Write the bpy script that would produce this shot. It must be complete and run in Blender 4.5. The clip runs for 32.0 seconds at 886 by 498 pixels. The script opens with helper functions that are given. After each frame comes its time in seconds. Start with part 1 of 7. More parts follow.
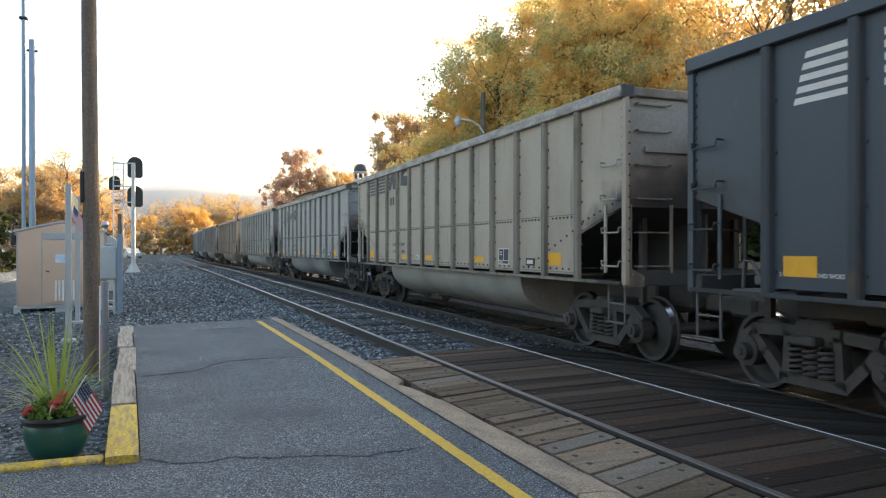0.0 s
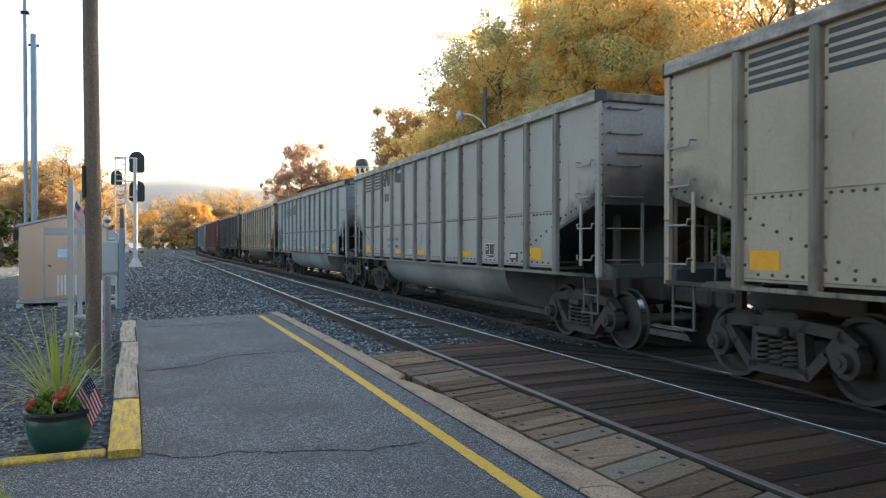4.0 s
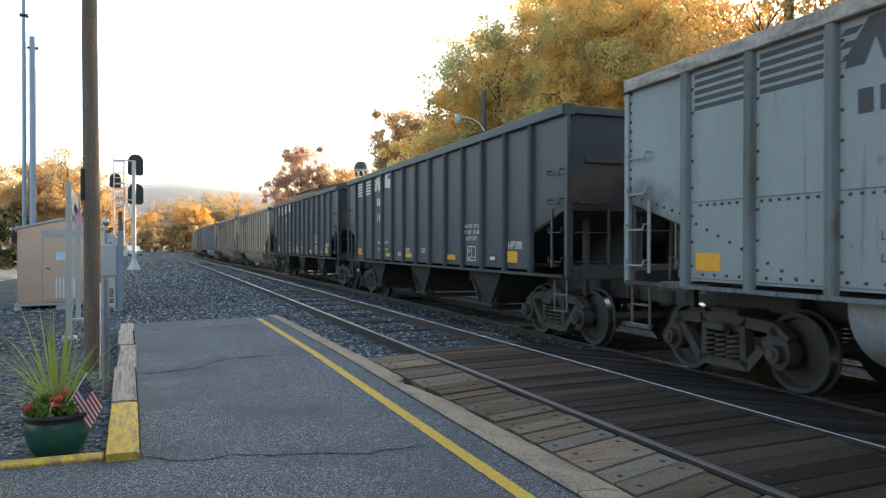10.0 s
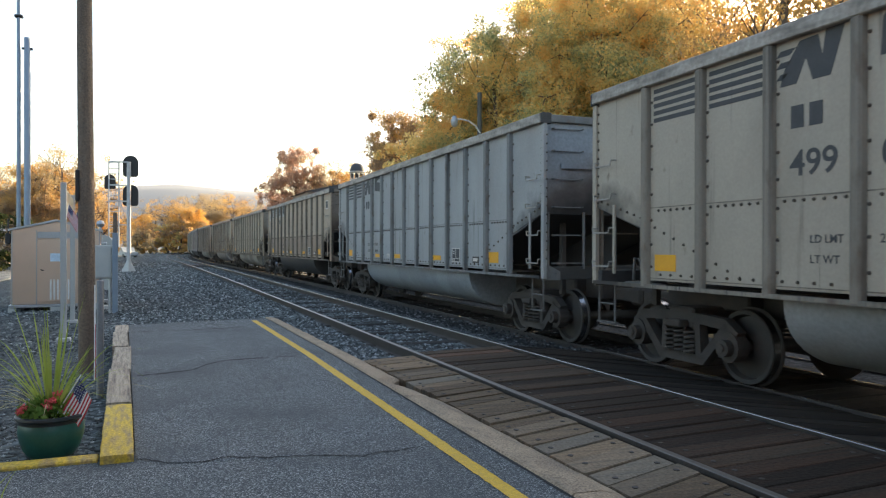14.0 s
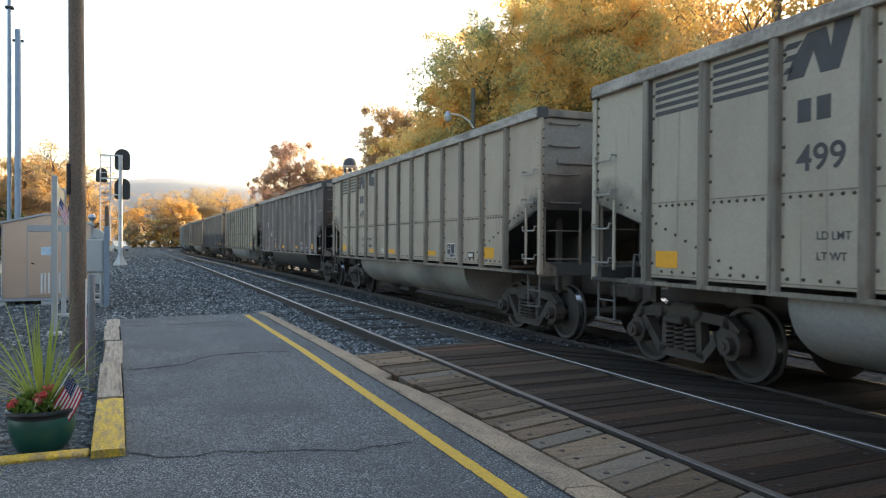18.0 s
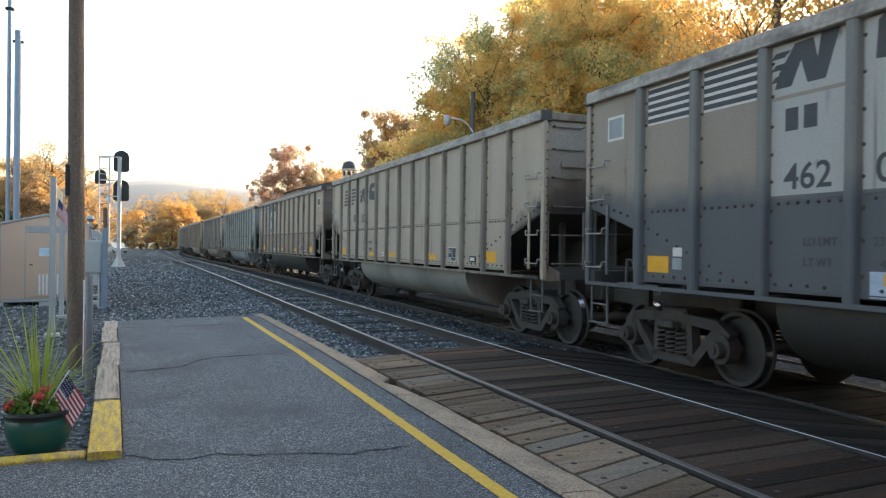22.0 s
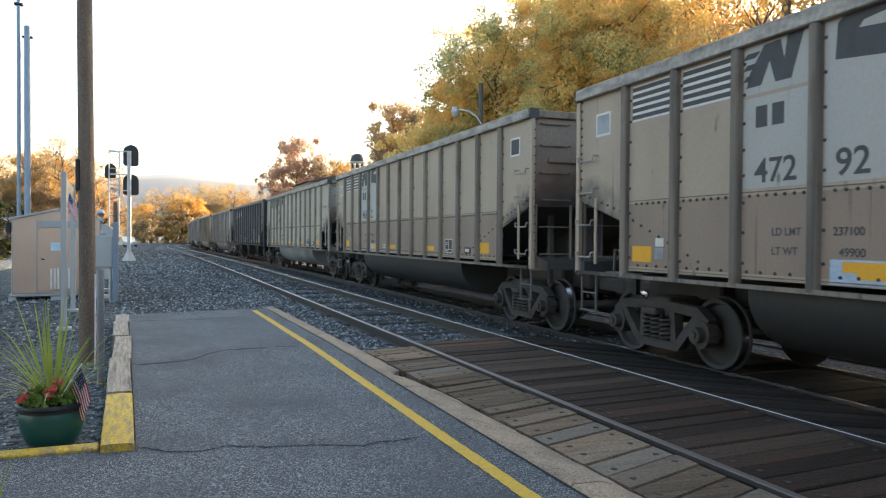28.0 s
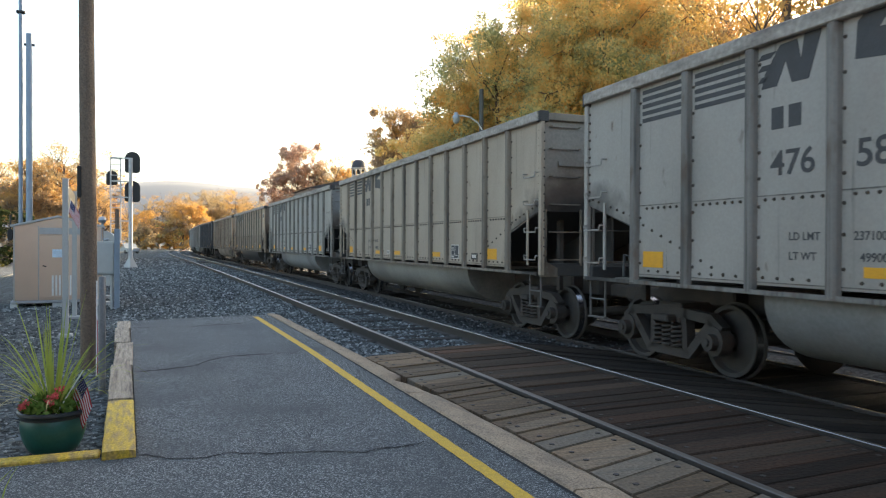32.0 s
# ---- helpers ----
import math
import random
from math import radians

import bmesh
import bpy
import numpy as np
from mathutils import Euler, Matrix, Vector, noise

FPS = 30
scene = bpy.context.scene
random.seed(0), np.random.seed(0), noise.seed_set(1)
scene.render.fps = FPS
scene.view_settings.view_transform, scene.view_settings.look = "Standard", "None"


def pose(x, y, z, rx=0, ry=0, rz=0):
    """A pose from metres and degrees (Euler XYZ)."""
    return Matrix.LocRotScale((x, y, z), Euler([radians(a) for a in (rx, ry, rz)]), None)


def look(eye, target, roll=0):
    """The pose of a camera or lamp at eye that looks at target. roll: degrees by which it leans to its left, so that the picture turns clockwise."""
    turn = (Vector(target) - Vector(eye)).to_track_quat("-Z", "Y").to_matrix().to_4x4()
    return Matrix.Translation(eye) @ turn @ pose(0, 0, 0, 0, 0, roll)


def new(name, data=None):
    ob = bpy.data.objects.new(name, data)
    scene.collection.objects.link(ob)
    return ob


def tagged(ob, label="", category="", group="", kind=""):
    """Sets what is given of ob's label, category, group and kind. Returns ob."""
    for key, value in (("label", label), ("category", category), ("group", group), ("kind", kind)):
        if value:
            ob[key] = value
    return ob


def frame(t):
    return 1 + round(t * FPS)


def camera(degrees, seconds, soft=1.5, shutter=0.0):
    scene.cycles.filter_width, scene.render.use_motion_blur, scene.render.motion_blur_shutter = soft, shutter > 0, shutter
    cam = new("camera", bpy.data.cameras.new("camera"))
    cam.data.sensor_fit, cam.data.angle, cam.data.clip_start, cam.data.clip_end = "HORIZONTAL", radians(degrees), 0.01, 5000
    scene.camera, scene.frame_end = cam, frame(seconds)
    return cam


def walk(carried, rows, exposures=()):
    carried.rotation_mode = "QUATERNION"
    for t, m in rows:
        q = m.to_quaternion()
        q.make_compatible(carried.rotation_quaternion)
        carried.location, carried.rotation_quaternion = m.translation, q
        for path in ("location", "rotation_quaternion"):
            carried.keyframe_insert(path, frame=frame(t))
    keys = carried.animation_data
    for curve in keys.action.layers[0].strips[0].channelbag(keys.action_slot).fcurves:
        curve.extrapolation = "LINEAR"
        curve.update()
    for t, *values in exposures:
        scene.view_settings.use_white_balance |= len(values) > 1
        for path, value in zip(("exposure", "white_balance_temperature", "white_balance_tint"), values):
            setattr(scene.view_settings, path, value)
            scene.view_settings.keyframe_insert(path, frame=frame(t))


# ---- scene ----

EYE = 1.455
cam = camera(62.53, 32.0, soft=1.2, shutter=0.04)
walk(cam, [
    (0, pose(0, 0, EYE, 89.905, -0.000, -21.462)),
    (0.5, pose(0, 0, EYE, 89.893, 0.023, -21.477)),
    (1, pose(0, 0, EYE, 89.834, 0.036, -21.479)),
    (1.5, pose(0, 0, EYE, 89.769, 0.103, -21.471)),
    (2, pose(0, 0, EYE, 89.711, 0.159, -21.314)),
    (2.5, pose(0, 0, EYE, 89.717, 0.127, -21.238)),
    (3, pose(0, 0, EYE, 89.697, 0.031, -21.193)),
    (3.5, pose(0, 0, EYE, 89.604, 0.013, -21.217)),
    (5.5, pose(0, 0, EYE, 89.323, -0.154, -21.711)),
    (6, pose(0, 0, EYE, 89.333, -0.115, -21.605)),
    (6.5, pose(0, 0, EYE, 89.378, -0.108, -21.494)),
    (7, pose(0, 0, EYE, 89.474, -0.064, -21.422)),
    (7.5, pose(0, 0, EYE, 89.568, -0.107, -21.356)),
    (8, pose(0, 0, EYE, 89.617, -0.151, -21.330)),
    (8.5, pose(0, 0, EYE, 89.638, -0.099, -21.311)),
    (9, pose(0, 0, EYE, 89.659, -0.120, -21.320)),
    (9.5, pose(0, 0, EYE, 89.704, -0.126, -21.320)),
    (10, pose(0, 0, EYE, 89.737, -0.063, -21.424)),
    (10.5, pose(0, 0, EYE, 89.758, -0.136, -21.848)),
    (11, pose(0, 0, EYE, 89.747, -0.097, -21.847)),
    (11.5, pose(0, 0, EYE, 89.748, -0.121, -21.796)),
    (12, pose(0, 0, EYE, 89.707, -0.147, -21.751)),
    (12.5, pose(0, 0, EYE, 89.781, -0.038, -21.692)),
    (13, pose(0, 0, EYE, 89.992, 0.065, -21.657)),
    (13.5, pose(0, 0, EYE, 90.045, -0.092, -21.730)),
    (14, pose(0, 0, EYE, 89.891, -0.141, -21.770)),
    (14.5, pose(0, 0, EYE, 89.740, -0.109, -21.825)),
    (16.5, pose(0, 0, EYE, 89.476, -0.515, -22.116)),
    (17, pose(0, 0, EYE, 89.511, -0.425, -22.201)),
    (17.5, pose(0, 0, EYE, 89.529, -0.439, -22.239)),
    (18, pose(0, 0, EYE, 89.515, -0.394, -22.322)),
    (18.5, pose(0, 0, EYE, 89.496, -0.411, -22.413)),
    (19, pose(0, 0, EYE, 89.444, -0.341, -22.426)),
    (19.5, pose(0, 0, EYE, 89.433, -0.458, -22.595)),
    (20, pose(0, 0, EYE, 89.358, -0.539, -22.744)),
    (20.5, pose(0, 0, EYE, 89.320, -0.552, -22.621)),
    (21, pose(0, 0, EYE, 89.292, -0.482, -22.573)),
    (21.5, pose(0, 0, EYE, 89.615, -0.756, -22.477)),
    (22, pose(0, 0, EYE, 89.807, -0.759, -22.428)),
    (22.5, pose(0, 0, EYE, 89.867, -0.746, -22.443)),
    (23, pose(0, 0, EYE, 89.850, -0.636, -22.422)),
    (23.5, pose(0, 0, EYE, 89.800, -0.483, -22.385)),
    (24, pose(0, 0, EYE, 89.496, -0.402, -22.272)),
    (24.5, pose(0, 0, EYE, 89.362, -0.341, -22.207)),
    (25, pose(0, 0, EYE, 89.300, -0.354, -22.022)),
    (25.5, pose(0, 0, EYE, 89.238, -0.385, -21.934)),
    (27.5, pose(0, 0, EYE, 89.195, -0.334, -21.811)),
    (28, pose(0, 0, EYE, 89.175, -0.404, -21.743)),
    (28.5, pose(0, 0, EYE, 89.106, -0.376, -21.658)),
    (29, pose(0, 0, EYE, 89.047, -0.392, -21.581)),
    (29.5, pose(0, 0, EYE, 89.164, -0.258, -21.742)),
    (30, pose(0, 0, EYE, 89.315, -0.293, -21.675)),
    (30.5, pose(0, 0, EYE, 89.314, -0.407, -21.543)),
    (31, pose(0, 0, EYE, 89.380, -0.283, -21.569)),
    (31.5, pose(0, 0, EYE, 89.410, -0.228, -21.585)),
    (32, pose(0, 0, EYE, 89.625, -0.237, -21.647))],
    exposures=[(0, 2.02), (1, 1.90), (2, 1.82), (3, 1.90), (6, 1.90), (7, 2.00), (8, 2.10), (9, 1.95), (10, 1.95), (11, 2.02), (12, 2.12), (13, 1.80), (14, 1.76), (17, 1.90), (18, 1.85), (19, 1.85), (20, 1.90), (21, 1.82), (22, 1.95), (23, 1.90), (24, 1.94), (25, 1.90), (28, 2.04), (29, 2.00), (30, 1.90), (31, 2.14), (32, 1.85)])

# ---- light ----
SUN_AZ, SUN_EL = 60.0, 18.0      # degrees to the right of +y, above the horizon
world = bpy.data.worlds.new("sky")
scene.world = world
world.use_nodes = True
wn = world.node_tree.nodes
sky = wn.new("ShaderNodeTexSky")
sky.sky_type, sky.sun_disc = "NISHITA", False
sky.sun_elevation, sky.sun_rotation = radians(SUN_EL), radians(SUN_AZ)
sky.air_density, sky.dust_density, sky.ozone_density = 1.0, 2.5, 1.0
world.node_tree.links.new(sky.outputs[0], wn["Background"].inputs[0])
wn["Background"].inputs[1].default_value = 0.15
sun = new("sun", bpy.data.lights.new("sun", "SUN"))
sun.data.energy, sun.data.angle, sun.data.color = 5.0, radians(0.6), (1.0, 0.82, 0.60)
sun_dir = Vector((math.sin(radians(SUN_AZ)) * math.cos(radians(SUN_EL)), math.cos(radians(SUN_AZ)) * math.cos(radians(SUN_EL)), math.sin(radians(SUN_EL))))
sun.matrix_world = look(sun_dir * 60, (0, 0, 0))
scene.view_settings.use_white_balance = True
scene.view_settings.white_balance_temperature, scene.view_settings.white_balance_tint = 7100, 9


# ---- materials ----
def material(name, base, rough=0.8, metal=0.0, second=None, amount=0.5, scale=6.0, stretch=(1, 1, 1), fine=60.0, grain=0.15, bump=0.0, bump_scale=80.0, rand=0.0, spec=0.5, third=None):
    """Base colour broken up by a coarse noise towards a second colour, by a fine grain, with relief."""
    m = bpy.data.materials.new(name)
    m.use_nodes = True
    nt, b = m.node_tree, m.node_tree.nodes["Principled BSDF"]
    link = nt.links.new
    b.inputs["Roughness"].default_value, b.inputs["Metallic"].default_value = rough, metal
    b.inputs["Specular IOR Level"].default_value = spec
    tc, mp, info = nt.nodes.new("ShaderNodeTexCoord"), nt.nodes.new("ShaderNodeMapping"), nt.nodes.new("ShaderNodeObjectInfo")
    mp.inputs["Scale"].default_value = stretch
    link(tc.outputs["Object"], mp.inputs["Vector"])
    seed = nt.nodes.new("ShaderNodeMath")
    seed.operation = "MULTIPLY"
    link(info.outputs["Random"], seed.inputs[0])
    seed.inputs[1].default_value = 40.0
    n1 = nt.nodes.new("ShaderNodeTexNoise")
    n1.noise_dimensions = "4D"
    n1.inputs["Scale"].default_value, n1.inputs["Detail"].default_value = scale, 5.0
    link(mp.outputs[0], n1.inputs["Vector"]), link(seed.outputs[0], n1.inputs["W"])
    n2 = nt.nodes.new("ShaderNodeTexNoise")
    n2.inputs["Scale"].default_value, n2.inputs["Detail"].default_value = fine, 3.0
    link(tc.outputs["Object"], n2.inputs["Vector"])
    ramp = nt.nodes.new("ShaderNodeMapRange")
    ramp.inputs[1].default_value, ramp.inputs[2].default_value, ramp.inputs[4].default_value = 0.42, 0.72, amount
    link(n1.outputs[0], ramp.inputs[0])
    mix = nt.nodes.new("ShaderNodeMix")
    mix.data_type = "RGBA"
    mix.inputs["A"].default_value, mix.inputs["B"].default_value = (*base, 1), (*(second or [c * 0.6 for c in base]), 1)
    link(ramp.outputs[0], mix.inputs["Factor"])
    mix.name = "base"
    coloured = mix.outputs["Result"]
    if third:
        # single pieces weather towards a third colour
        far, frac, few, mix3 = nt.nodes.new("ShaderNodeMath"), nt.nodes.new("ShaderNodeMath"), nt.nodes.new("ShaderNodeMapRange"), nt.nodes.new("ShaderNodeMix")
        far.operation, frac.operation, far.inputs[1].default_value = "MULTIPLY", "FRACT", 17.3
        few.inputs[1].default_value, few.inputs[2].default_value, few.inputs[4].default_value = 0.6, 1.0, 0.7
        mix3.data_type = "RGBA"
        mix3.inputs["B"].default_value = (*third, 1)
        link(info.outputs["Random"], far.inputs[0]), link(far.outputs[0], frac.inputs[0]), link(frac.outputs[0], few.inputs[0])
        link(few.outputs[0], mix3.inputs["Factor"]), link(coloured, mix3.inputs["A"])
        coloured = mix3.outputs["Result"]
    hsv = nt.nodes.new("ShaderNodeHueSaturation")
    val = nt.nodes.new("ShaderNodeMapRange")
    val.inputs[1].default_value, val.inputs[2].default_value = 0.3, 0.7
    val.inputs[3].default_value, val.inputs[4].default_value = 1 - grain, 1 + grain
    link(n2.outputs[0], val.inputs[0])
    rnd = nt.nodes.new("ShaderNodeMapRange")
    rnd.inputs[3].default_value, rnd.inputs[4].default_value = 1 - rand, 1 + rand
    link(info.outputs["Random"], rnd.inputs[0])
    mul = nt.nodes.new("ShaderNodeMath")
    mul.operation = "MULTIPLY"
    link(val.outputs[0], mul.inputs[0]), link(rnd.outputs[0], mul.inputs[1])
    link(coloured, hsv.inputs["Color"]), link(mul.outputs[0], hsv.inputs["Value"])
    link(hsv.outputs[0], b.inputs["Base Color"])
    if bump:
        n3, bp = nt.nodes.new("ShaderNodeTexNoise"), nt.nodes.new("ShaderNodeBump")
        n3.inputs["Scale"].default_value, n3.inputs["Detail"].default_value = bump_scale, 4.0
        link(tc.outputs["Object"], n3.inputs["Vector"])
        bp.inputs["Strength"].default_value, bp.inputs["Distance"].default_value = bump, 0.02
        link(n3.outputs[0], bp.inputs["Height"]), link(bp.outputs[0], b.inputs["Normal"])
    return m


def leaf_material(name, stops, through_light=0.45, vary=0.0):
    """Leaves: a colour for each leaf from a ramp, part of the light passing through."""
    m = bpy.data.materials.new(name)
    m.use_nodes = True
    nt = m.node_tree
    link = nt.links.new
    nt.nodes.remove(nt.nodes["Principled BSDF"])
    geo, ramp = nt.nodes.new("ShaderNodeNewGeometry"), nt.nodes.new("ShaderNodeValToRGB")
    tc, noi, add = nt.nodes.new("ShaderNodeTexCoord"), nt.nodes.new("ShaderNodeTexNoise"), nt.nodes.new("ShaderNodeMath")
    noi.inputs["Scale"].default_value, noi.inputs["Detail"].default_value = 0.45, 2.0
    link(tc.outputs["Object"], noi.inputs["Vector"])
    mr = nt.nodes.new("ShaderNodeMapRange")
    mr.inputs[1].default_value, mr.inputs[2].default_value, mr.inputs[3].default_value, mr.inputs[4].default_value = 0.3, 0.7, -0.2 if vary else -0.1, 0.9 if vary else 0.75
    link(noi.outputs[0], mr.inputs[0])
    add.operation = "MULTIPLY_ADD"
    link(geo.outputs["Random Per Island"], add.inputs[0])
    add.inputs[1].default_value = 0.35
    # each tree leans a little to green or to orange
    info, own = nt.nodes.new("ShaderNodeObjectInfo"), nt.nodes.new("ShaderNodeMath")
    own.operation, own.inputs[1].default_value = "MULTIPLY_ADD", vary * 2
    link(info.outputs["Random"], own.inputs[0]), link(mr.outputs[0], own.inputs[2])
    mr.inputs[3].default_value -= vary
    mr.inputs[4].default_value -= vary
    link(own.outputs[0], add.inputs[2]), link(add.outputs[0], ramp.inputs[0])
    els = ramp.color_ramp.elements
    while len(els) < len(stops):
        els.new(0.5)
    for e, (p, c) in zip(els, stops):
        e.position, e.color = p, (*c, 1)
    d, t, mx = nt.nodes.new("ShaderNodeBsdfDiffuse"), nt.nodes.new("ShaderNodeBsdfTranslucent"), nt.nodes.new("ShaderNodeMixShader")
    mx.inputs[0].default_value = through_light
    link(ramp.outputs[0], d.inputs[0]), link(ramp.outputs[0], t.inputs[0])
    link(d.outputs[0], mx.inputs[1]), link(t.outputs[0], mx.inputs[2])
    link(mx.outputs[0], nt.nodes["Material Output"].inputs[0])
    return m


def cell_material(name, dark, light, scale, relief, rough=0.9, second=None, patch=0.5, patch_scale=0.6, power=1.0):
    """Loose stones or bound chippings: a shade for each cell, rounded relief, and broad patches of a second colour."""
    m = bpy.data.materials.new(name)
    m.use_nodes = True
    nt, b = m.node_tree, m.node_tree.nodes["Principled BSDF"]
    link = nt.links.new
    b.inputs["Roughness"].default_value, b.inputs["Specular IOR Level"].default_value = rough, 0.2
    tc, vo, ns = nt.nodes.new("ShaderNodeTexCoord"), nt.nodes.new("ShaderNodeTexVoronoi"), nt.nodes.new("ShaderNodeTexNoise")
    vo.inputs["Scale"].default_value, vo.inputs["Randomness"].default_value = scale, 1.0
    ns.inputs["Scale"].default_value, ns.inputs["Detail"].default_value = patch_scale, 6.0
    link(tc.outputs["Object"], vo.inputs["Vector"]), link(tc.outputs["Object"], ns.inputs["Vector"])
    sep, pw, mix = nt.nodes.new("ShaderNodeSeparateColor"), nt.nodes.new("ShaderNodeMath"), nt.nodes.new("ShaderNodeMix")
    pw.operation, pw.inputs[1].default_value = "POWER", power
    link(vo.outputs["Color"], sep.inputs[0]), link(sep.outputs[0], pw.inputs[0])
    mix.data_type = "RGBA"
    mix.inputs["A"].default_value, mix.inputs["B"].default_value = (*dark, 1), (*light, 1)
    link(pw.outputs[0], mix.inputs["Factor"])
    mr, mix2 = nt.nodes.new("ShaderNodeMapRange"), nt.nodes.new("ShaderNodeMix")
    mr.inputs[1].default_value, mr.inputs[2].default_value, mr.inputs[4].default_value = 0.45, 0.7, patch
    link(ns.outputs[0], mr.inputs[0])
    mix2.data_type = "RGBA"
    link(mr.outputs[0], mix2.inputs["Factor"]), link(mix.outputs["Result"], mix2.inputs["A"])
    mix2.inputs["B"].default_value = (*(second or dark), 1)
    link(mix2.outputs["Result"], b.inputs["Base Color"])
    bp = nt.nodes.new("ShaderNodeBump")
    bp.invert = True
    bp.inputs["Strength"].default_value, bp.inputs["Distance"].default_value = relief, 0.6 / scale
    link(vo.outputs["Distance"], bp.inputs["Height"]), link(bp.outputs[0], b.inputs["Normal"])
    return m


def island_material(name, stops):
    """Loose stones: each lump its own shade."""
    m = material(name, (0.1, 0.1, 0.1), 0.88, fine=30, grain=0.2, bump=0.4, bump_scale=40)
    nt = m.node_tree
    geo, ramp = nt.nodes.new("ShaderNodeNewGeometry"), nt.nodes.new("ShaderNodeValToRGB")
    while len(ramp.color_ramp.elements) < len(stops):
        ramp.color_ramp.elements.new(0.5)
    for e, (p, c) in zip(ramp.color_ramp.elements, stops):
        e.position, e.color = p, (*c, 1)
    nt.links.new(geo.outputs["Random Per Island"], ramp.inputs[0])
    nt.links.new(ramp.outputs[0], nt.nodes["Principled BSDF"].inputs["Base Color"])
    return m


ASPHALT = cell_material("asphalt", (0.046, 0.052, 0.055), (0.38, 0.402, 0.407), 150, 0.45, 0.85, (0.066, 0.073, 0.076), 0.75, 0.9, 4.0)
BALLAST = cell_material("ballast", (0.018, 0.022, 0.023), (0.29, 0.32, 0.325), 17, 1.0, 0.9, (0.042, 0.044, 0.043), 0.5, 0.5, 2.0)
STONE = island_material("ballast_stone", [(0, (0.026, 0.030, 0.030)), (0.45, (0.075, 0.085, 0.085)), (0.8, (0.165, 0.180, 0.180)), (1, (0.36, 0.375, 0.37))])
COALSTONE = island_material("coal_stone", [(0, (0.014, 0.014, 0.015)), (0.6, (0.045, 0.046, 0.047)), (0.9, (0.11, 0.115, 0.118)), (1, (0.24, 0.245, 0.25))])
GROUND = cell_material("ground", (0.017, 0.021, 0.022), (0.16, 0.185, 0.19), 20, 1.0, 0.95, (0.050, 0.052, 0.053), 0.6, 0.35, 1.6)
RAILSIDE = material("rail_rust", (0.060, 0.050, 0.043), 0.7, 0.3, second=(0.04, 0.034, 0.03), scale=5, grain=0.2)
RAILDULL = material("rail_head_dull", (0.17, 0.155, 0.14), 0.4, 0.7, second=(0.12, 0.105, 0.092), scale=20, stretch=(1, 0.05, 1), grain=0.08)
RAILTOP = material("rail_head", (0.56, 0.53, 0.49), 0.25, 1.0, second=(0.26, 0.26, 0.27), scale=20, stretch=(1, 0.05, 1), grain=0.05)
TIE = material("tie_wood", (0.05, 0.045, 0.042), 0.9, spec=0.1, second=(0.03, 0.027, 0.025), scale=4, stretch=(1, 6, 1), rand=0.25, bump=0.3)
PLANK = material("plank_wood", (0.195, 0.132, 0.080), 0.85, second=(0.080, 0.060, 0.043), amount=0.9, scale=3.0, stretch=(0.5, 9, 1), fine=40, grain=0.3, bump=0.6, bump_scale=30, rand=0.4, spec=0.2, third=(0.165, 0.145, 0.115))
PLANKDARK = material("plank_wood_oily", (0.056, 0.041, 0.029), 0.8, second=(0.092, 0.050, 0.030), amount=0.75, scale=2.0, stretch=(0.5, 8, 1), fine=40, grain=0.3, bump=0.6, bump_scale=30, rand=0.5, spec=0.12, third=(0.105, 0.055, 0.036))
# coal-dusted boards by and beneath the train, darkened further to stand for shade
PLANKCOALSHADE = material("plank_wood_coal_and_shade", (0.021, 0.018, 0.015), 0.85, second=(0.036, 0.025, 0.018), amount=0.7, scale=2.0, stretch=(0.5, 8, 1), fine=40, grain=0.25, bump=0.5, bump_scale=30, rand=0.45, spec=0.1)
# dark reddish wood; part of its darkness is shade put into the colour
PLANKSHADED = material("plank_wood_red_shaded", (0.036, 0.026, 0.019), 0.75, second=(0.075, 0.036, 0.021), amount=0.75, scale=2.0, stretch=(0.5, 8, 1), fine=40, grain=0.3, bump=0.6, bump_scale=30, rand=0.4, spec=0.12)
# coal dust on stones, plus the shade beneath the cars in their colour
COALSHADEBED = cell_material("coal_and_shade_ballast", (0.012, 0.012, 0.012), (0.10, 0.104, 0.106), 16, 1.0, 0.95, (0.02, 0.02, 0.02), 0.6, 0.5, 1.6)
KERB = material("kerb_concrete", (0.36, 0.262, 0.172), 0.9, second=(0.19, 0.145, 0.105), amount=0.85, scale=5, stretch=(1, 0.6, 1), fine=70, grain=0.45, bump=0.7, bump_scale=60)
YELLOW = material("road_yellow", (0.60, 0.365, 0.022), 0.75, second=(0.42, 0.26, 0.04), amount=0.6, scale=30, fine=120, grain=0.2, bump=0.3, bump_scale=100)
YELLOWOLD = material("worn_yellow", (0.60, 0.40, 0.045), 0.8, second=(0.27, 0.19, 0.12), amount=1.0, scale=11, stretch=(2.0, 0.35, 1), fine=60, grain=0.3, bump=0.6, bump_scale=60)
TIMBER = material("grey_timber", (0.40, 0.33, 0.25), 0.9, second=(0.15, 0.12, 0.098), amount=1.0, scale=13, stretch=(2.6, 0.16, 1), fine=60, grain=0.35, bump=1.0, bump_scale=50, rand=0.1)
CRACK = material("crack_fill", (0.012, 0.012, 0.013), 0.95)
POLEWOOD = material("pole_wood", (0.165, 0.118, 0.085), 0.85, second=(0.075, 0.054, 0.042), amount=0.9, scale=5, stretch=(3, 3, 0.15), fine=50, grain=0.25, bump=0.6, bump_scale=40)
GALV = material("galvanised", (0.40, 0.42, 0.44), 0.45, 0.8, second=(0.28, 0.30, 0.32), scale=4, grain=0.08)
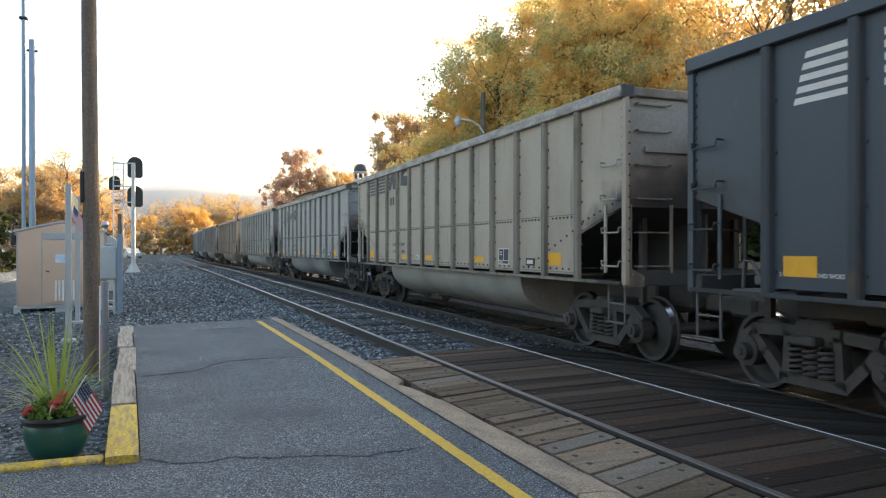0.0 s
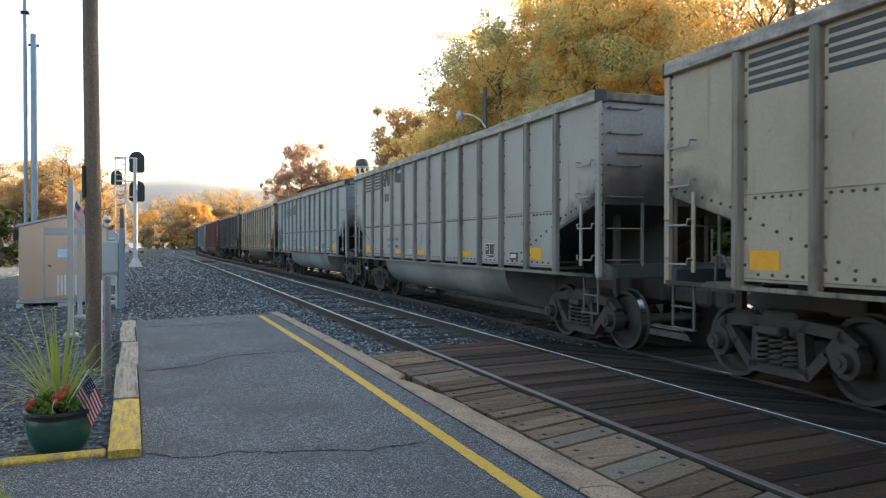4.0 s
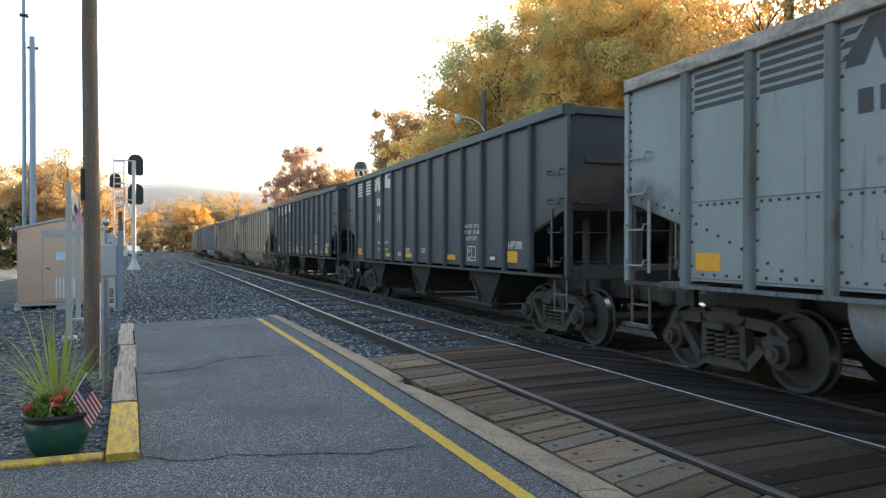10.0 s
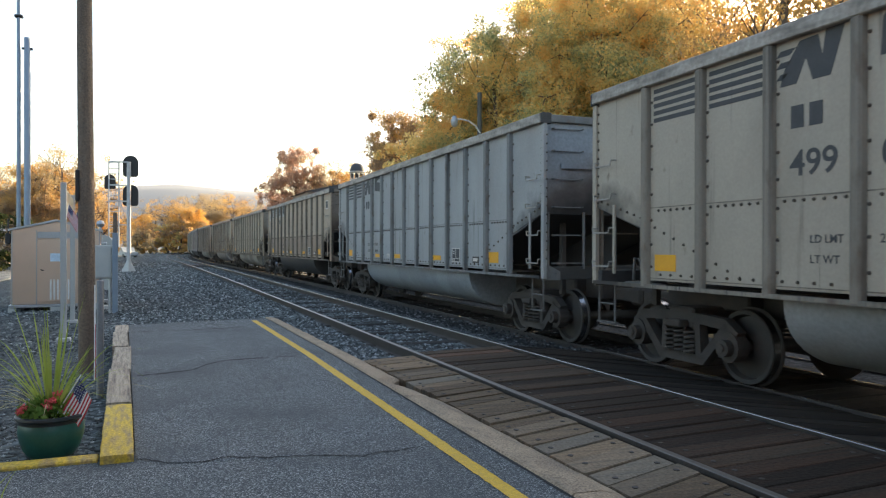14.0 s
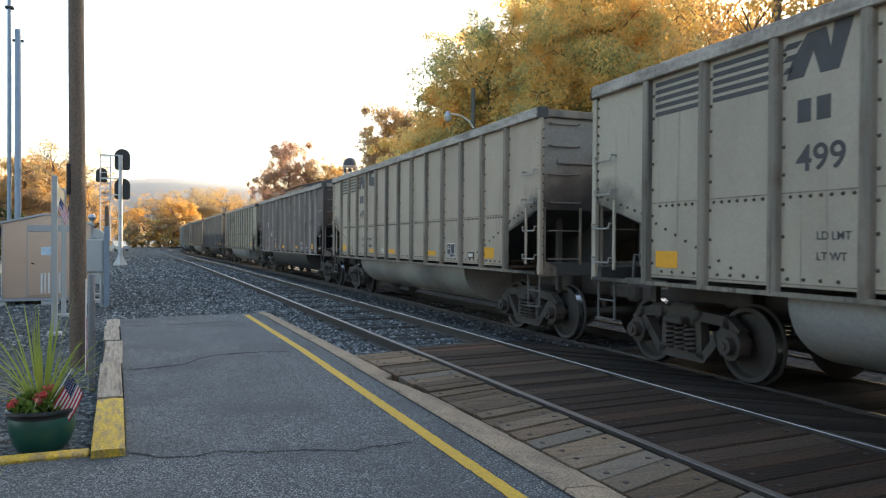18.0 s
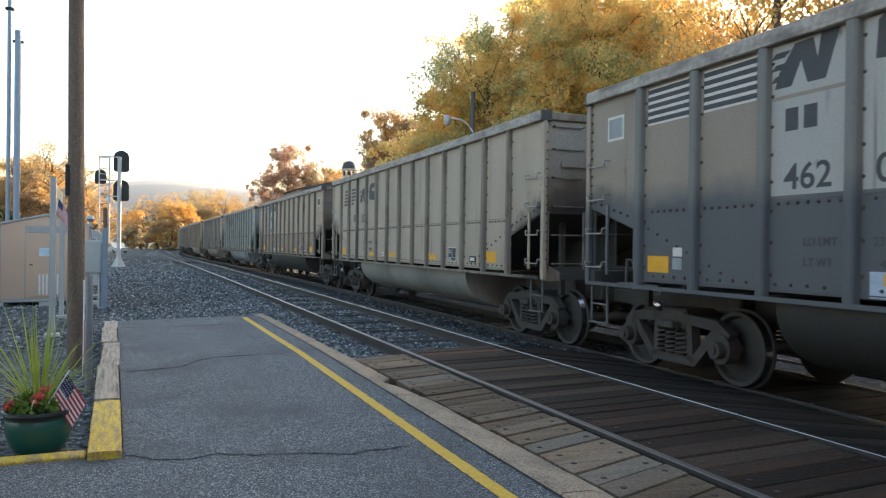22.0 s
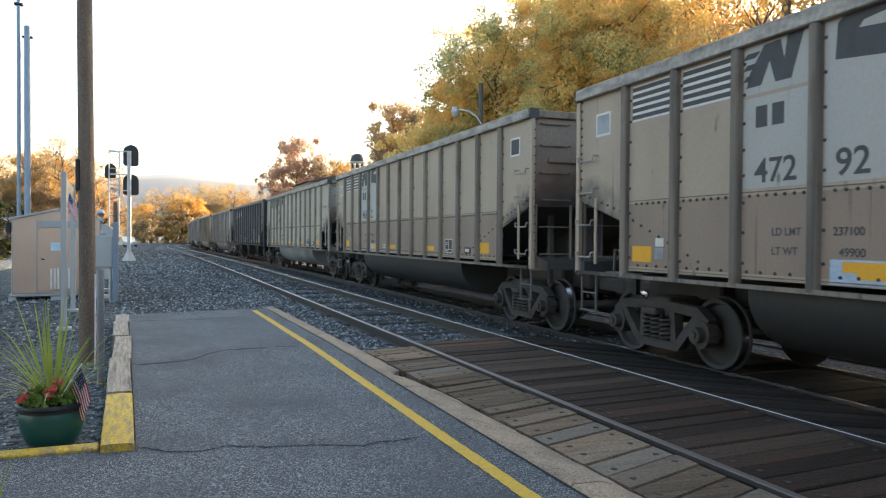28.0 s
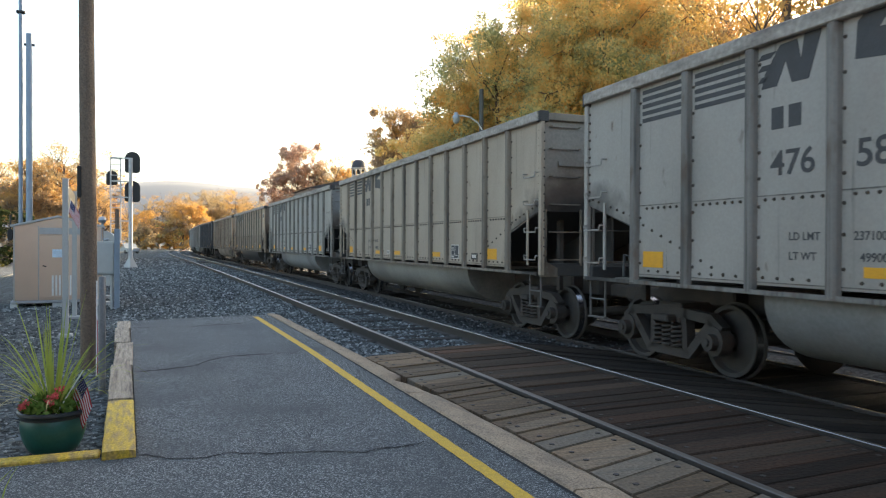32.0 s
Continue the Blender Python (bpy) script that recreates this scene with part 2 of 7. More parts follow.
# silver sheet; its tan tint stands in for warm light mirrored in the metal
SILVER = material("silver_panel_warm_mirrored", (0.60, 0.47, 0.39), 0.34, 0.85, second=(0.50, 0.40, 0.34), amount=0.5, scale=1.4, grain=0.05)
GREYBLUE = material("grey_blue_steel", (0.22, 0.27, 0.33), 0.5, 0.3, second=(0.17, 0.2, 0.25), scale=3, grain=0.05)
WHITEPOST = material("white_post", (0.40, 0.40, 0.38), 0.6, second=(0.30, 0.30, 0.29), scale=3, grain=0.05)
LADDER = material("ladder_grey", (0.45, 0.45, 0.45), 0.6, 0.0, grain=0.1)
BLACK = material("black_metal", (0.012, 0.012, 0.013), 0.5, 0.0, grain=0.1)
CABGREY = material("cabinet_grey", (0.42, 0.42, 0.40), 0.6, second=(0.3, 0.3, 0.29), amount=0.4, scale=3, grain=0.05)
GREENPOT = material("green_glaze", (0.012, 0.085, 0.068), 0.35, second=(0.008, 0.055, 0.048), scale=4, grain=0.1)
POTRIM = material("dark_rim", (0.02, 0.025, 0.028), 0.4)
SOIL = material("soil", (0.03, 0.022, 0.016), 0.95, bump=1.0)
WHITE = material("white_paint", (0.75, 0.75, 0.73), 0.6, grain=0.05)
RED = material("flag_red", (0.45, 0.03, 0.04), 0.8, grain=0.05)
FLAGWHITE = material("flag_white", (0.72, 0.70, 0.70), 0.8, grain=0.05)
NAVY = material("flag_navy", (0.02, 0.03, 0.11), 0.8, grain=0.05)
BARK = material("bark", (0.15, 0.11, 0.082), 0.95, second=(0.08, 0.06, 0.048), scale=3, stretch=(2, 2, 0.3), bump=0.8, bump_scale=14)
ORANGE = leaf_material("leaves_orange", [(0, (0.32, 0.24, 0.17)), (0.3, (0.47, 0.32, 0.17)), (0.6, (0.61, 0.39, 0.16)), (1, (0.76, 0.47, 0.14))], 0.38, 0.2)
OLIVE = leaf_material("leaves_olive_gold", [(0, (0.34, 0.37, 0.19)), (0.28, (0.60, 0.54, 0.25)), (0.6, (0.87, 0.64, 0.26)), (1, (0.93, 0.59, 0.21))], 0.62, 0.14)
RUSSET = leaf_material("leaves_russet", [(0, (0.34, 0.22, 0.17)), (0.5, (0.52, 0.34, 0.25)), (1, (0.66, 0.45, 0.29))], 0.5)
SHRUB = leaf_material("leaves_dark_shrub", [(0, (0.035, 0.045, 0.022)), (0.5, (0.06, 0.075, 0.03)), (1, (0.13, 0.12, 0.045))], 0.35)
PALE = leaf_material("leaves_thin_pale", [(0, (0.33, 0.25, 0.16)), (0.5, (0.44, 0.34, 0.20)), (1, (0.52, 0.38, 0.18))], 0.38)
BLADE = leaf_material("grass_blade", [(0, (0.19, 0.26, 0.05)), (0.5, (0.32, 0.38, 0.085)), (1, (0.52, 0.49, 0.2))], 0.35)
DRYBLADE = leaf_material("dry_blade", [(0, (0.30, 0.29, 0.12)), (0.5, (0.44, 0.39, 0.19)), (1, (0.55, 0.48, 0.28))], 0.3)
HERB = leaf_material("flower_leaf", [(0.0, (0.07, 0.13, 0.03)), (0.5, (0.14, 0.23, 0.05)), (1.0, (0.23, 0.31, 0.08))], 0.25)
PETAL = material("petal", (0.68, 0.09, 0.09), 0.7, second=(0.76, 0.20, 0.17), scale=40)


# ---- mesh helpers ----
class Shape:
    """Collects faces of one mesh."""

    def __init__(self):
        self.v, self.f = [], []

    def add(self, verts, faces):
        n = len(self.v)
        self.v += [tuple(p) for p in verts]
        self.f += [tuple(i + n for i in f) for f in faces]
        return self

    def box(self, x0, x1, y0, y1, z0, z1, c=0.0):
        """A box, its upright and lying edges chamfered by c on the top and sides."""
        if c <= 0:
            return self.add([(x, y, z) for z in (z0, z1) for y in (y0, y1) for x in (x0, x1)],
                            [(0, 2, 3, 1), (4, 5, 7, 6), (0, 1, 5, 4), (2, 6, 7, 3), (0, 4, 6, 2), (1, 3, 7, 5)])
        vs = []
        for sx in (0, 1):
            for sy in (0, 1):
                for sz in (0, 1):
                    X, Y, Z = (x0, x1)[sx], (y0, y1)[sy], (z0, z1)[sz]
                    ax, ay, az = (c, -c)[sx], (c, -c)[sy], (c, -c)[sz]
                    vs += [(X, Y + ay, Z + az), (X + ax, Y, Z + az), (X + ax, Y + ay, Z)]
        k = lambda sx, sy, sz, a: (sx * 4 + sy * 2 + sz) * 3 + a
        fs = []
        for s in (0, 1):
            for a in (0, 1, 2):
                q = [(0, 0), (0, 1), (1, 1), (1, 0)]
                ids = []
                for u, w in q:
                    t = [u, w]
                    t.insert(a, s)
                    ids.append(k(*t, a))
                fs.append(ids)
        for a in (0, 1, 2):
            b, d = [i for i in (0, 1, 2) if i != a]
            for u in (0, 1):
                for w in (0, 1):
                    lo, hi = [0, 0, 0], [0, 0, 0]
                    lo[b] = hi[b] = u
                    lo[d] = hi[d] = w
                    lo[a], hi[a] = 0, 1
                    fs.append([k(*lo, b), k(*hi, b), k(*hi, d), k(*lo, d)])
        for sx in (0, 1):
            for sy in (0, 1):
                for sz in (0, 1):
                    fs.append([k(sx, sy, sz, 0), k(sx, sy, sz, 1), k(sx, sy, sz, 2)])
        return self.add(vs, fs)

    def tube(self, pts, r, n=8, cap=True):
        """A round bar along points; r one radius or one for each point."""
        pts = [Vector(p) for p in pts]
        rs = r if isinstance(r, (list, tuple)) else [r] * len(pts)
        vs, fs = [], []
        for i, p in enumerate(pts):
            d = (pts[min(i + 1, len(pts) - 1)] - pts[max(i - 1, 0)]).normalized()
            a = d.orthogonal().normalized() if i == 0 else (a - d * a.dot(d)).normalized()
            b = d.cross(a)
            vs += [p + (a * math.cos(2 * math.pi * j / n) + b * math.sin(2 * math.pi * j / n)) * rs[i] for j in range(n)]
        for i in range(len(pts) - 1):
            fs += [(i * n + j, i * n + (j + 1) % n, (i + 1) * n + (j + 1) % n, (i + 1) * n + j) for j in range(n)]
        if cap:
            fs += [tuple(range(n))[::-1], tuple(range((len(pts) - 1) * n, len(pts) * n))]
        return self.add(vs, fs)

    def prism(self, poly, axis, a, b):
        """A polygon in the two other axes, drawn out along one axis from a to b."""
        def put(u, w, t):
            p = [u, w]
            p.insert(axis, t)
            return p
        n = len(poly)
        return self.add([put(u, w, t) for t in (a, b) for u, w in poly],
                        [tuple(range(n)), tuple(range(2 * n - 1, n - 1, -1))] + [(i, i + n, (i + 1) % n + n, (i + 1) % n) for i in range(n)])

    def lathe(self, prof, n=24, cx=0, cy=0):
        m = len(prof)
        vs = [(cx + r * math.cos(2 * math.pi * j / n), cy + r * math.sin(2 * math.pi * j / n), z) for j in range(n) for r, z in prof]
        return self.add(vs, [(j * m + i, (j + 1) % n * m + i, (j + 1) % n * m + i + 1, j * m + i + 1) for j in range(n) for i in range(m - 1)])

    def mesh(self, name, smooth=False):
        me = bpy.data.meshes.new(name)
        me.from_pydata(self.v, [], self.f)
        bm = bmesh.new()
        bm.from_mesh(me)
        bmesh.ops.recalc_face_normals(bm, faces=bm.faces)
        bm.to_mesh(me)
        bm.free()
        if smooth:
            for p in me.polygons:
                p.use_smooth = True
            me.set_sharp_from_angle(angle=radians(40))
        me.materials.append(None)
        return me


def part(name, shape, mat, parent=None, label="", at=None, smooth=False):
    """Links a shape or mesh as one object, under a thing or a part."""
    me = shape.mesh(name, smooth) if isinstance(shape, Shape) else shape
    ob = new(name, me)
    if mat:
        ob.material_slots[0].link, ob.material_slots[0].material = "OBJECT", mat
    if parent:
        ob.parent = parent
    if at is not None:
        ob.matrix_basis = at if isinstance(at, Matrix) else Matrix.Translation(at)
    return tagged(ob, label)


def thing(name, label, category, m=None, group="", kind=""):
    ob = new(name)
    ob.empty_display_size = 0.2
    if m is not None:
        ob.matrix_basis = m if isinstance(m, Matrix) else Matrix.Translation(m)
    return tagged(ob, label, category, group, kind)


# ---- the line of the tracks: gently left, then right, far off straight ----
TRACK_X, DROP, GAUGE = 4.182, -0.229, 1.505
LINE_S = np.arange(-600, 800, 0.5)
LINE_K = np.where(LINE_S < -20, 0, np.where(LINE_S < 87.2, 0.0003, np.where(LINE_S < 330, -0.00136, 0)))
LINE_H = np.cumsum(LINE_K) * 0.5
LINE_H -= np.interp(0, LINE_S, LINE_H)
LINE_X, LINE_Y = np.cumsum(-np.sin(LINE_H)) * 0.5, np.cumsum(np.cos(LINE_H)) * 0.5
LINE_X += TRACK_X - np.interp(0, LINE_S, LINE_X)
LINE_Y -= np.interp(0, LINE_S, LINE_Y)


# the far track draws nearer to the near one beside the platform
SPACING = np.interp(LINE_S, [-600, -14, 0, 5, 10, 20, 30, 40, 50, 80, 120, 160, 200, 800], [3.0, 3.0, 3.27, 3.40, 3.525, 3.73, 3.905, 3.93, 3.92, 3.94, 4.2, 4.0, 3.9, 3.9])
SPACING = np.convolve(np.pad(SPACING, 8, mode="edge"), np.hanning(17) / np.hanning(17).sum(), "valid")
SPREAD = np.gradient(SPACING, 0.5)


def on_line(s, o=0.0):
    """The place at s along the near track, o to its right, and its heading in degrees."""
    h = np.interp(s, LINE_S, LINE_H)
    return float(np.interp(s, LINE_S, LINE_X) + o * math.cos(h)), float(np.interp(s, LINE_S, LINE_Y) + o * math.sin(h)), math.degrees(h)


def far_line(s):
    """The far track's middle abreast of s, and its heading in degrees."""
    x, y, h = on_line(s, float(np.interp(s, LINE_S, SPACING)))
    return x, y, h - math.degrees(math.atan(np.interp(s, LINE_S, SPREAD)))


def sweep(profile, s_values, closed=False, far=False):
    """A cross-section of (offset, z) drawn along the tracks."""
    sh, n = Shape(), len(profile)
    for s in s_values:
        h = np.interp(s, LINE_S, LINE_H)
        x, y = np.interp(s, LINE_S, LINE_X), np.interp(s, LINE_S, LINE_Y)
        if far:
            x, y, h = far_line(s)
            h = radians(h)
        sh.v += [(float(x + o * math.cos(h)), float(y + o * math.sin(h)), z) for o, z in profile]
    m = n if closed else n - 1
    sh.f = [(i * n + j, i * n + (j + 1) % n, (i + 1) * n + (j + 1) % n, (i + 1) * n + j) for i in range(len(s_values) - 1) for j in range(m)]
    return sh


ALONG = [-590, -300, -100] + list(np.arange(-40, 100, 4.0)) + list(np.arange(100, 340, 8.0)) + [340, 500, 790]


# ---- ground, track bed, rails ----
def grid_lines(fine0, fine1, step, far):
    out, d, x = list(np.arange(fine0, fine1 + 0.01, step)), step, fine1
    while x < far:
        d *= 1.35
        x += d
        out.append(x)
    d, x, low = step, fine0, []
    while x > -far:
        d *= 1.35
        x -= d
        low.append(x)
    return np.array(low[::-1] + out)


def track_offset(x, y):
    """How far right of the near track's middle a place lies."""
    s = np.interp(y, LINE_Y, LINE_S)
    h = np.interp(s, LINE_S, LINE_H)
    return (x - np.interp(s, LINE_S, LINE_X)) * np.cos(h)


def ground_height(x, y):
    o = track_offset(x, y)
    z = np.where(o < -1.9, -0.13, np.where(o < 6.6, -0.75, -0.42))
    z = z + np.where(o > 8.5, np.clip((o - 8.5) * 0.16, 0, 1.3), 0)
    z = z + np.where((x < 0.3) & (y > 3.0), np.clip((11 - y) * 0.034, 0, 0.145), 0)
    return z - np.where(o < -7, np.clip((-o - 7) * 0.01, 0, 0.3), 0)


gx, gy = grid_lines(-8, 26, 0.75, 2600), grid_lines(-12, 110, 2.0, 4200)
GX, GY = np.meshgrid(gx, gy)
GZ = ground_height(GX, GY)
ground_shape = Shape()
ground_shape.v = list(zip(GX.ravel().tolist(), GY.ravel().tolist(), GZ.ravel().tolist()))
nx = len(gx)
ground_shape.f = [(j * nx + i, j * nx + i + 1, (j + 1) * nx + i + 1, (j + 1) * nx + i) for j in range(len(gy) - 1) for i in range(nx - 1)]
tagged(part("ground", ground_shape, GROUND, smooth=True), "dark gravelly ground with brown leaf litter", "ground", kind="structure")

bed = sweep([(-2.9, -0.32), (-2.0, -0.135), (-1.2, -0.15), (0, -0.16), (1.3, -0.16), (1.75, -0.25), (1.95, -0.30), (3.4, -0.55)], ALONG)
far_bed = sweep([(-1.9, -0.30 + DROP), (-1.45, -0.13 + DROP), (-0.6, -0.165 + DROP), (0, -0.17 + DROP), (1.6, -0.19 + DROP), (2.4, -0.44), (3.3, -0.43)], ALONG, far=True)
bank = sweep([(3.1, -0.46), (3.35, -0.41), (4.2, -0.39), (5.0, -0.38), (8.5, 0.19), (13, 0.90)], ALONG, far=True)
LITTER = cell_material("leaf_litter", (0.10, 0.055, 0.028), (0.30, 0.19, 0.09), 14, 0.8, 0.95, (0.085, 0.10, 0.03), 0.8, 0.35, 1.2)
tagged(part("leafy_bank", bank, LITTER, smooth=True), "low bank under brown fallen leaves and thin grass", "bank", kind="structure")
tagged(part("track_bed_far", far_bed, COALSHADEBED, smooth=True), "stone track bed dark with coal dust and painted shade", "ballast", kind="structure")
tagged(part("track_bed", bed, BALLAST, smooth=True), "dark grey crushed stone track bed", "ballast", kind="structure")

RAIL = [(-0.07, -0.17), (-0.07, -0.155), (-0.012, -0.135), (-0.012, -0.045), (-0.036, -0.036), (-0.036, -0.004), (0.036, -0.004), (0.036, -0.036), (0.012, -0.045), (0.012, -0.135), (0.07, -0.155), (0.07, -0.17)]
HEAD = [(-0.026, -0.005), (-0.022, 0.0), (0.016, 0.0), (0.02, -0.005)]
tie_mesh = Shape().box(-1.3, 1.3, -0.115, 0.115, -0.18, 0.0, 0.012).mesh("tie")
for title, far, z in (("track_near", False, 0.0), ("track_far", True, DROP)):
    track = thing(title, "railway track of worn steel rails on dark wooden ties", "railway track", kind="structure")
    for side in (-1, 1):
        o = side * GAUGE / 2
        rail = part("rail", sweep([(o + a, z + b) for a, b in RAIL], ALONG, True, far), RAILSIDE, track)
        head = HEAD if far or side > 0 else [(-0.034, -0.006), (-0.028, 0.0), (0.028, 0.0), (0.034, -0.006)]
        part("rail_head", sweep([(o + a, z + b) for a, b in head], ALONG, far=far), RAILTOP if far or side > 0 else RAILDULL, rail, "worn running surface")
    if far:
        beyond = part("rail", sweep([(2.52 + a, b - 0.40) for a, b in RAIL], ALONG, True, far), RAILSIDE, track, "low guard rail at the foot of the bank")
        part("rail_head", sweep([(2.52 + a, b - 0.40) for a, b in HEAD], ALONG, far=far), RAILTOP, beyond, "worn running surface")
    for i in range(130):
        s = 9.95 + i * 0.52 if i < 110 else -4 - (i - 110) * 0.52
        x, y, h = far_line(s) if far else on_line(s)
        part("tie", tie_mesh, TIE, track, at=pose(x, y, z - 0.135 - 0.012 * (i * 7 % 3), 0, 0, h + (i * 5 % 7 - 3) * 0.25))

# ---- platform, its edging and the timber crossing ----
deck_poly = [(-9, -9), (2.20, -9), (2.20, 9.4), (2.10, 14.72), (-0.385, 14.25), (-0.10, 5.36), (-9, 5.22)]
platform = tagged(part("pavement", Shape().prism(deck_poly, 2, -0.35, 0.05), ASPHALT), "grey asphalt station platform with cracks", "platform", kind="structure")


def kerb_x(y):
    return 2.20 - max(0.0, y - 9.4) * 0.019


kerb = thing("kerb", "worn pale concrete edging along the platform", "kerb", kind="structure")
def kerb_width(y):
    """Its broken outer edge: small chips, and one long piece knocked off."""
    w = float(np.interp(y, [-9, 3.3, 6.0, 9.7, 15], [0.38, 0.375, 0.35, 0.305, 0.285])) + 0.012 * noise.noise((0, y * 1.7, 3)) + 0.012 * noise.noise((4, y * 7.0, 3))
    return w - float(np.interp(y, [6.40, 6.55, 6.85, 7.12, 7.28, 7.48, 7.54], [0, 0.03, 0.05, 0.08, 0.15, 0.12, 0]))


for y0, y1 in ((-9.0, -6.1), (-6.09, -3.0), (-2.985, 0.8), (0.815, 3.55), (3.565, 6.44), (6.455, 9.42), (9.435, 12.3), (12.315, 14.8)):
    ys = np.linspace(y0, y1, max(3, int((y1 - y0) / 0.09)))
    rows = [(0.008, -0.3), (0.008, 0.048), (0.028, 0.066), (-0.16, 0.058), (-0.030, 0.018), (-0.006, 0.004), (0.0, -0.3)]
    sh, n = Shape(), len(rows)
    for y in ys:
        y = float(y)
        a, w = kerb_x(y), kerb_width(y)
        z = 0.004 * noise.noise((1, y * 3.1, 8))
        sh.v += [(a + d if k < 3 else a + w + d, y, zz + (z if zz > 0 else 0)) for k, (d, zz) in enumerate(rows)]
    sh.f = [(i * n + k, i * n + k + 1, (i + 1) * n + k + 1, (i + 1) * n + k) for i in range(len(ys) - 1) for k in range(n - 1)] + [tuple(range(n)), tuple(range((len(ys) - 1) * n, len(ys) * n))]
    part("kerb_stone", sh, KERB, kerb)

line_y = np.linspace(-8, 14.3, 420)
edge_line = tagged(part("yellow_line", Shape().add(
    [p for y in line_y.tolist() for p in ((kerb_x(y) - 0.335 + 0.007 * noise.noise((0, y * 9, 0)) + 0.008 * noise.noise((2, y * 31, 0)), y, 0.0545),
                                          (kerb_x(y) - 0.235 + 0.007 * noise.noise((5, y * 9, 0)) + 0.008 * noise.noise((7, y * 31, 0)), y, 0.0545))],
    [(2 * i, 2 * i + 1, 2 * i + 3, 2 * i + 2) for i in range(len(line_y) - 1)]), YELLOW), "painted yellow safety line on the asphalt", "line", kind="structure")
gap_line = tagged(part("joint", Shape().add(
    [p for y in line_y.tolist() for p in ((kerb_x(y) - 0.010 - 0.012 * abs(noise.noise((0, y * 6, 9))), y, 0.0535), (kerb_x(y) + 0.012, y, 0.0535))],
    [(2 * i, 2 * i + 1, 2 * i + 3, 2 * i + 2) for i in range(len(line_y) - 1)]), CRACK), "dark open joint between asphalt and kerb", "joint", kind="structure")

crossing = thing("timber_crossing", "weathered brown plank crossing between the rails", "crossing", kind="structure")
rng = random.Random(4)
spikes = Shape()
for col, (ystart, z0, z1, mat) in enumerate(((9.15, 0.000, -0.014, PLANK), (9.8, -0.036, -0.012, PLANKDARK), (9.9, -0.014, DROP - 0.015, PLANKCOALSHADE), (9.9, DROP - 0.036, DROP - 0.036, PLANKCOALSHADE))):
    y = ystart
    while y > -6.5:
        w = 0.24 + rng.uniform(-0.035, 0.03)
        near, far = on_line(y - w / 2)[0], far_line(y - w / 2)[0]
        half = GAUGE / 2
        x0, x1 = ((kerb_x(y) + float(np.interp(y, [3.3, 6.0, 9.7], [0.417, 0.392, 0.350])), near - half - 0.085), (near - half + 0.10, near + half - 0.10), (near + half + 0.085, far - half - 0.085), (far - half + 0.10, far + half - 0.10))[col]
        x0, x1 = x0 + rng.uniform(-0.012, 0.012), x1 + rng.uniform(-0.012, 0.012)
        z = z0 + rng.uniform(-0.010, 0.005)
        cut, long = w - rng.uniform(0.007, 0.017), x1 - x0
        skew = long * 0.36 + rng.uniform(-0.004, 0.004) if col == 0 else 0.0
        board = Shape().box(0, long, 0, cut, -0.13, 0, 0.010) if col else Shape().prism([(0, 0), (long, skew), (long, skew + cut), (0, cut)], 2, -0.13, -0.006).prism([(0.004, 0.006), (long - 0.004, skew + 0.006), (long - 0.004, skew + cut - 0.006), (0.004, cut - 0.006)], 2, -0.007, 0.0)
        # nearer boards are likelier the dark reddish ones, which carry painted shade
        part("plank", board, PLANKSHADED if col == 1 and rng.random() < (8.2 - y) * 0.22 else mat, crossing, at=pose(x0, y - w, z, 0, math.degrees(math.atan2(z0 - z1, x1 - x0)), rng.uniform(-0.35, 0.35) if col else rng.uniform(-0.12, 0.12)))
        if col < 2:
            for e in (0.12, x1 - x0 - 0.12):
                cx, cy, cz = x0 + e + rng.uniform(-0.02, 0.02), y - w * rng.uniform(0.4, 0.7) + (e * 0.36 if col == 0 else 0), z + (z1 - z0) * e / (x1 - x0)
                spikes.tube([(cx, cy, cz - 0.02), (cx, cy, cz + 0.005)], 0.021, 7)
        y -= w
tagged(part("spikes", spikes, RAILSIDE, crossing, "rusty spike heads"), kind="stuff")

edging = thing("timber_edging", "weathered grey timber edging, nearest end painted yellow", "edging", kind="structure")
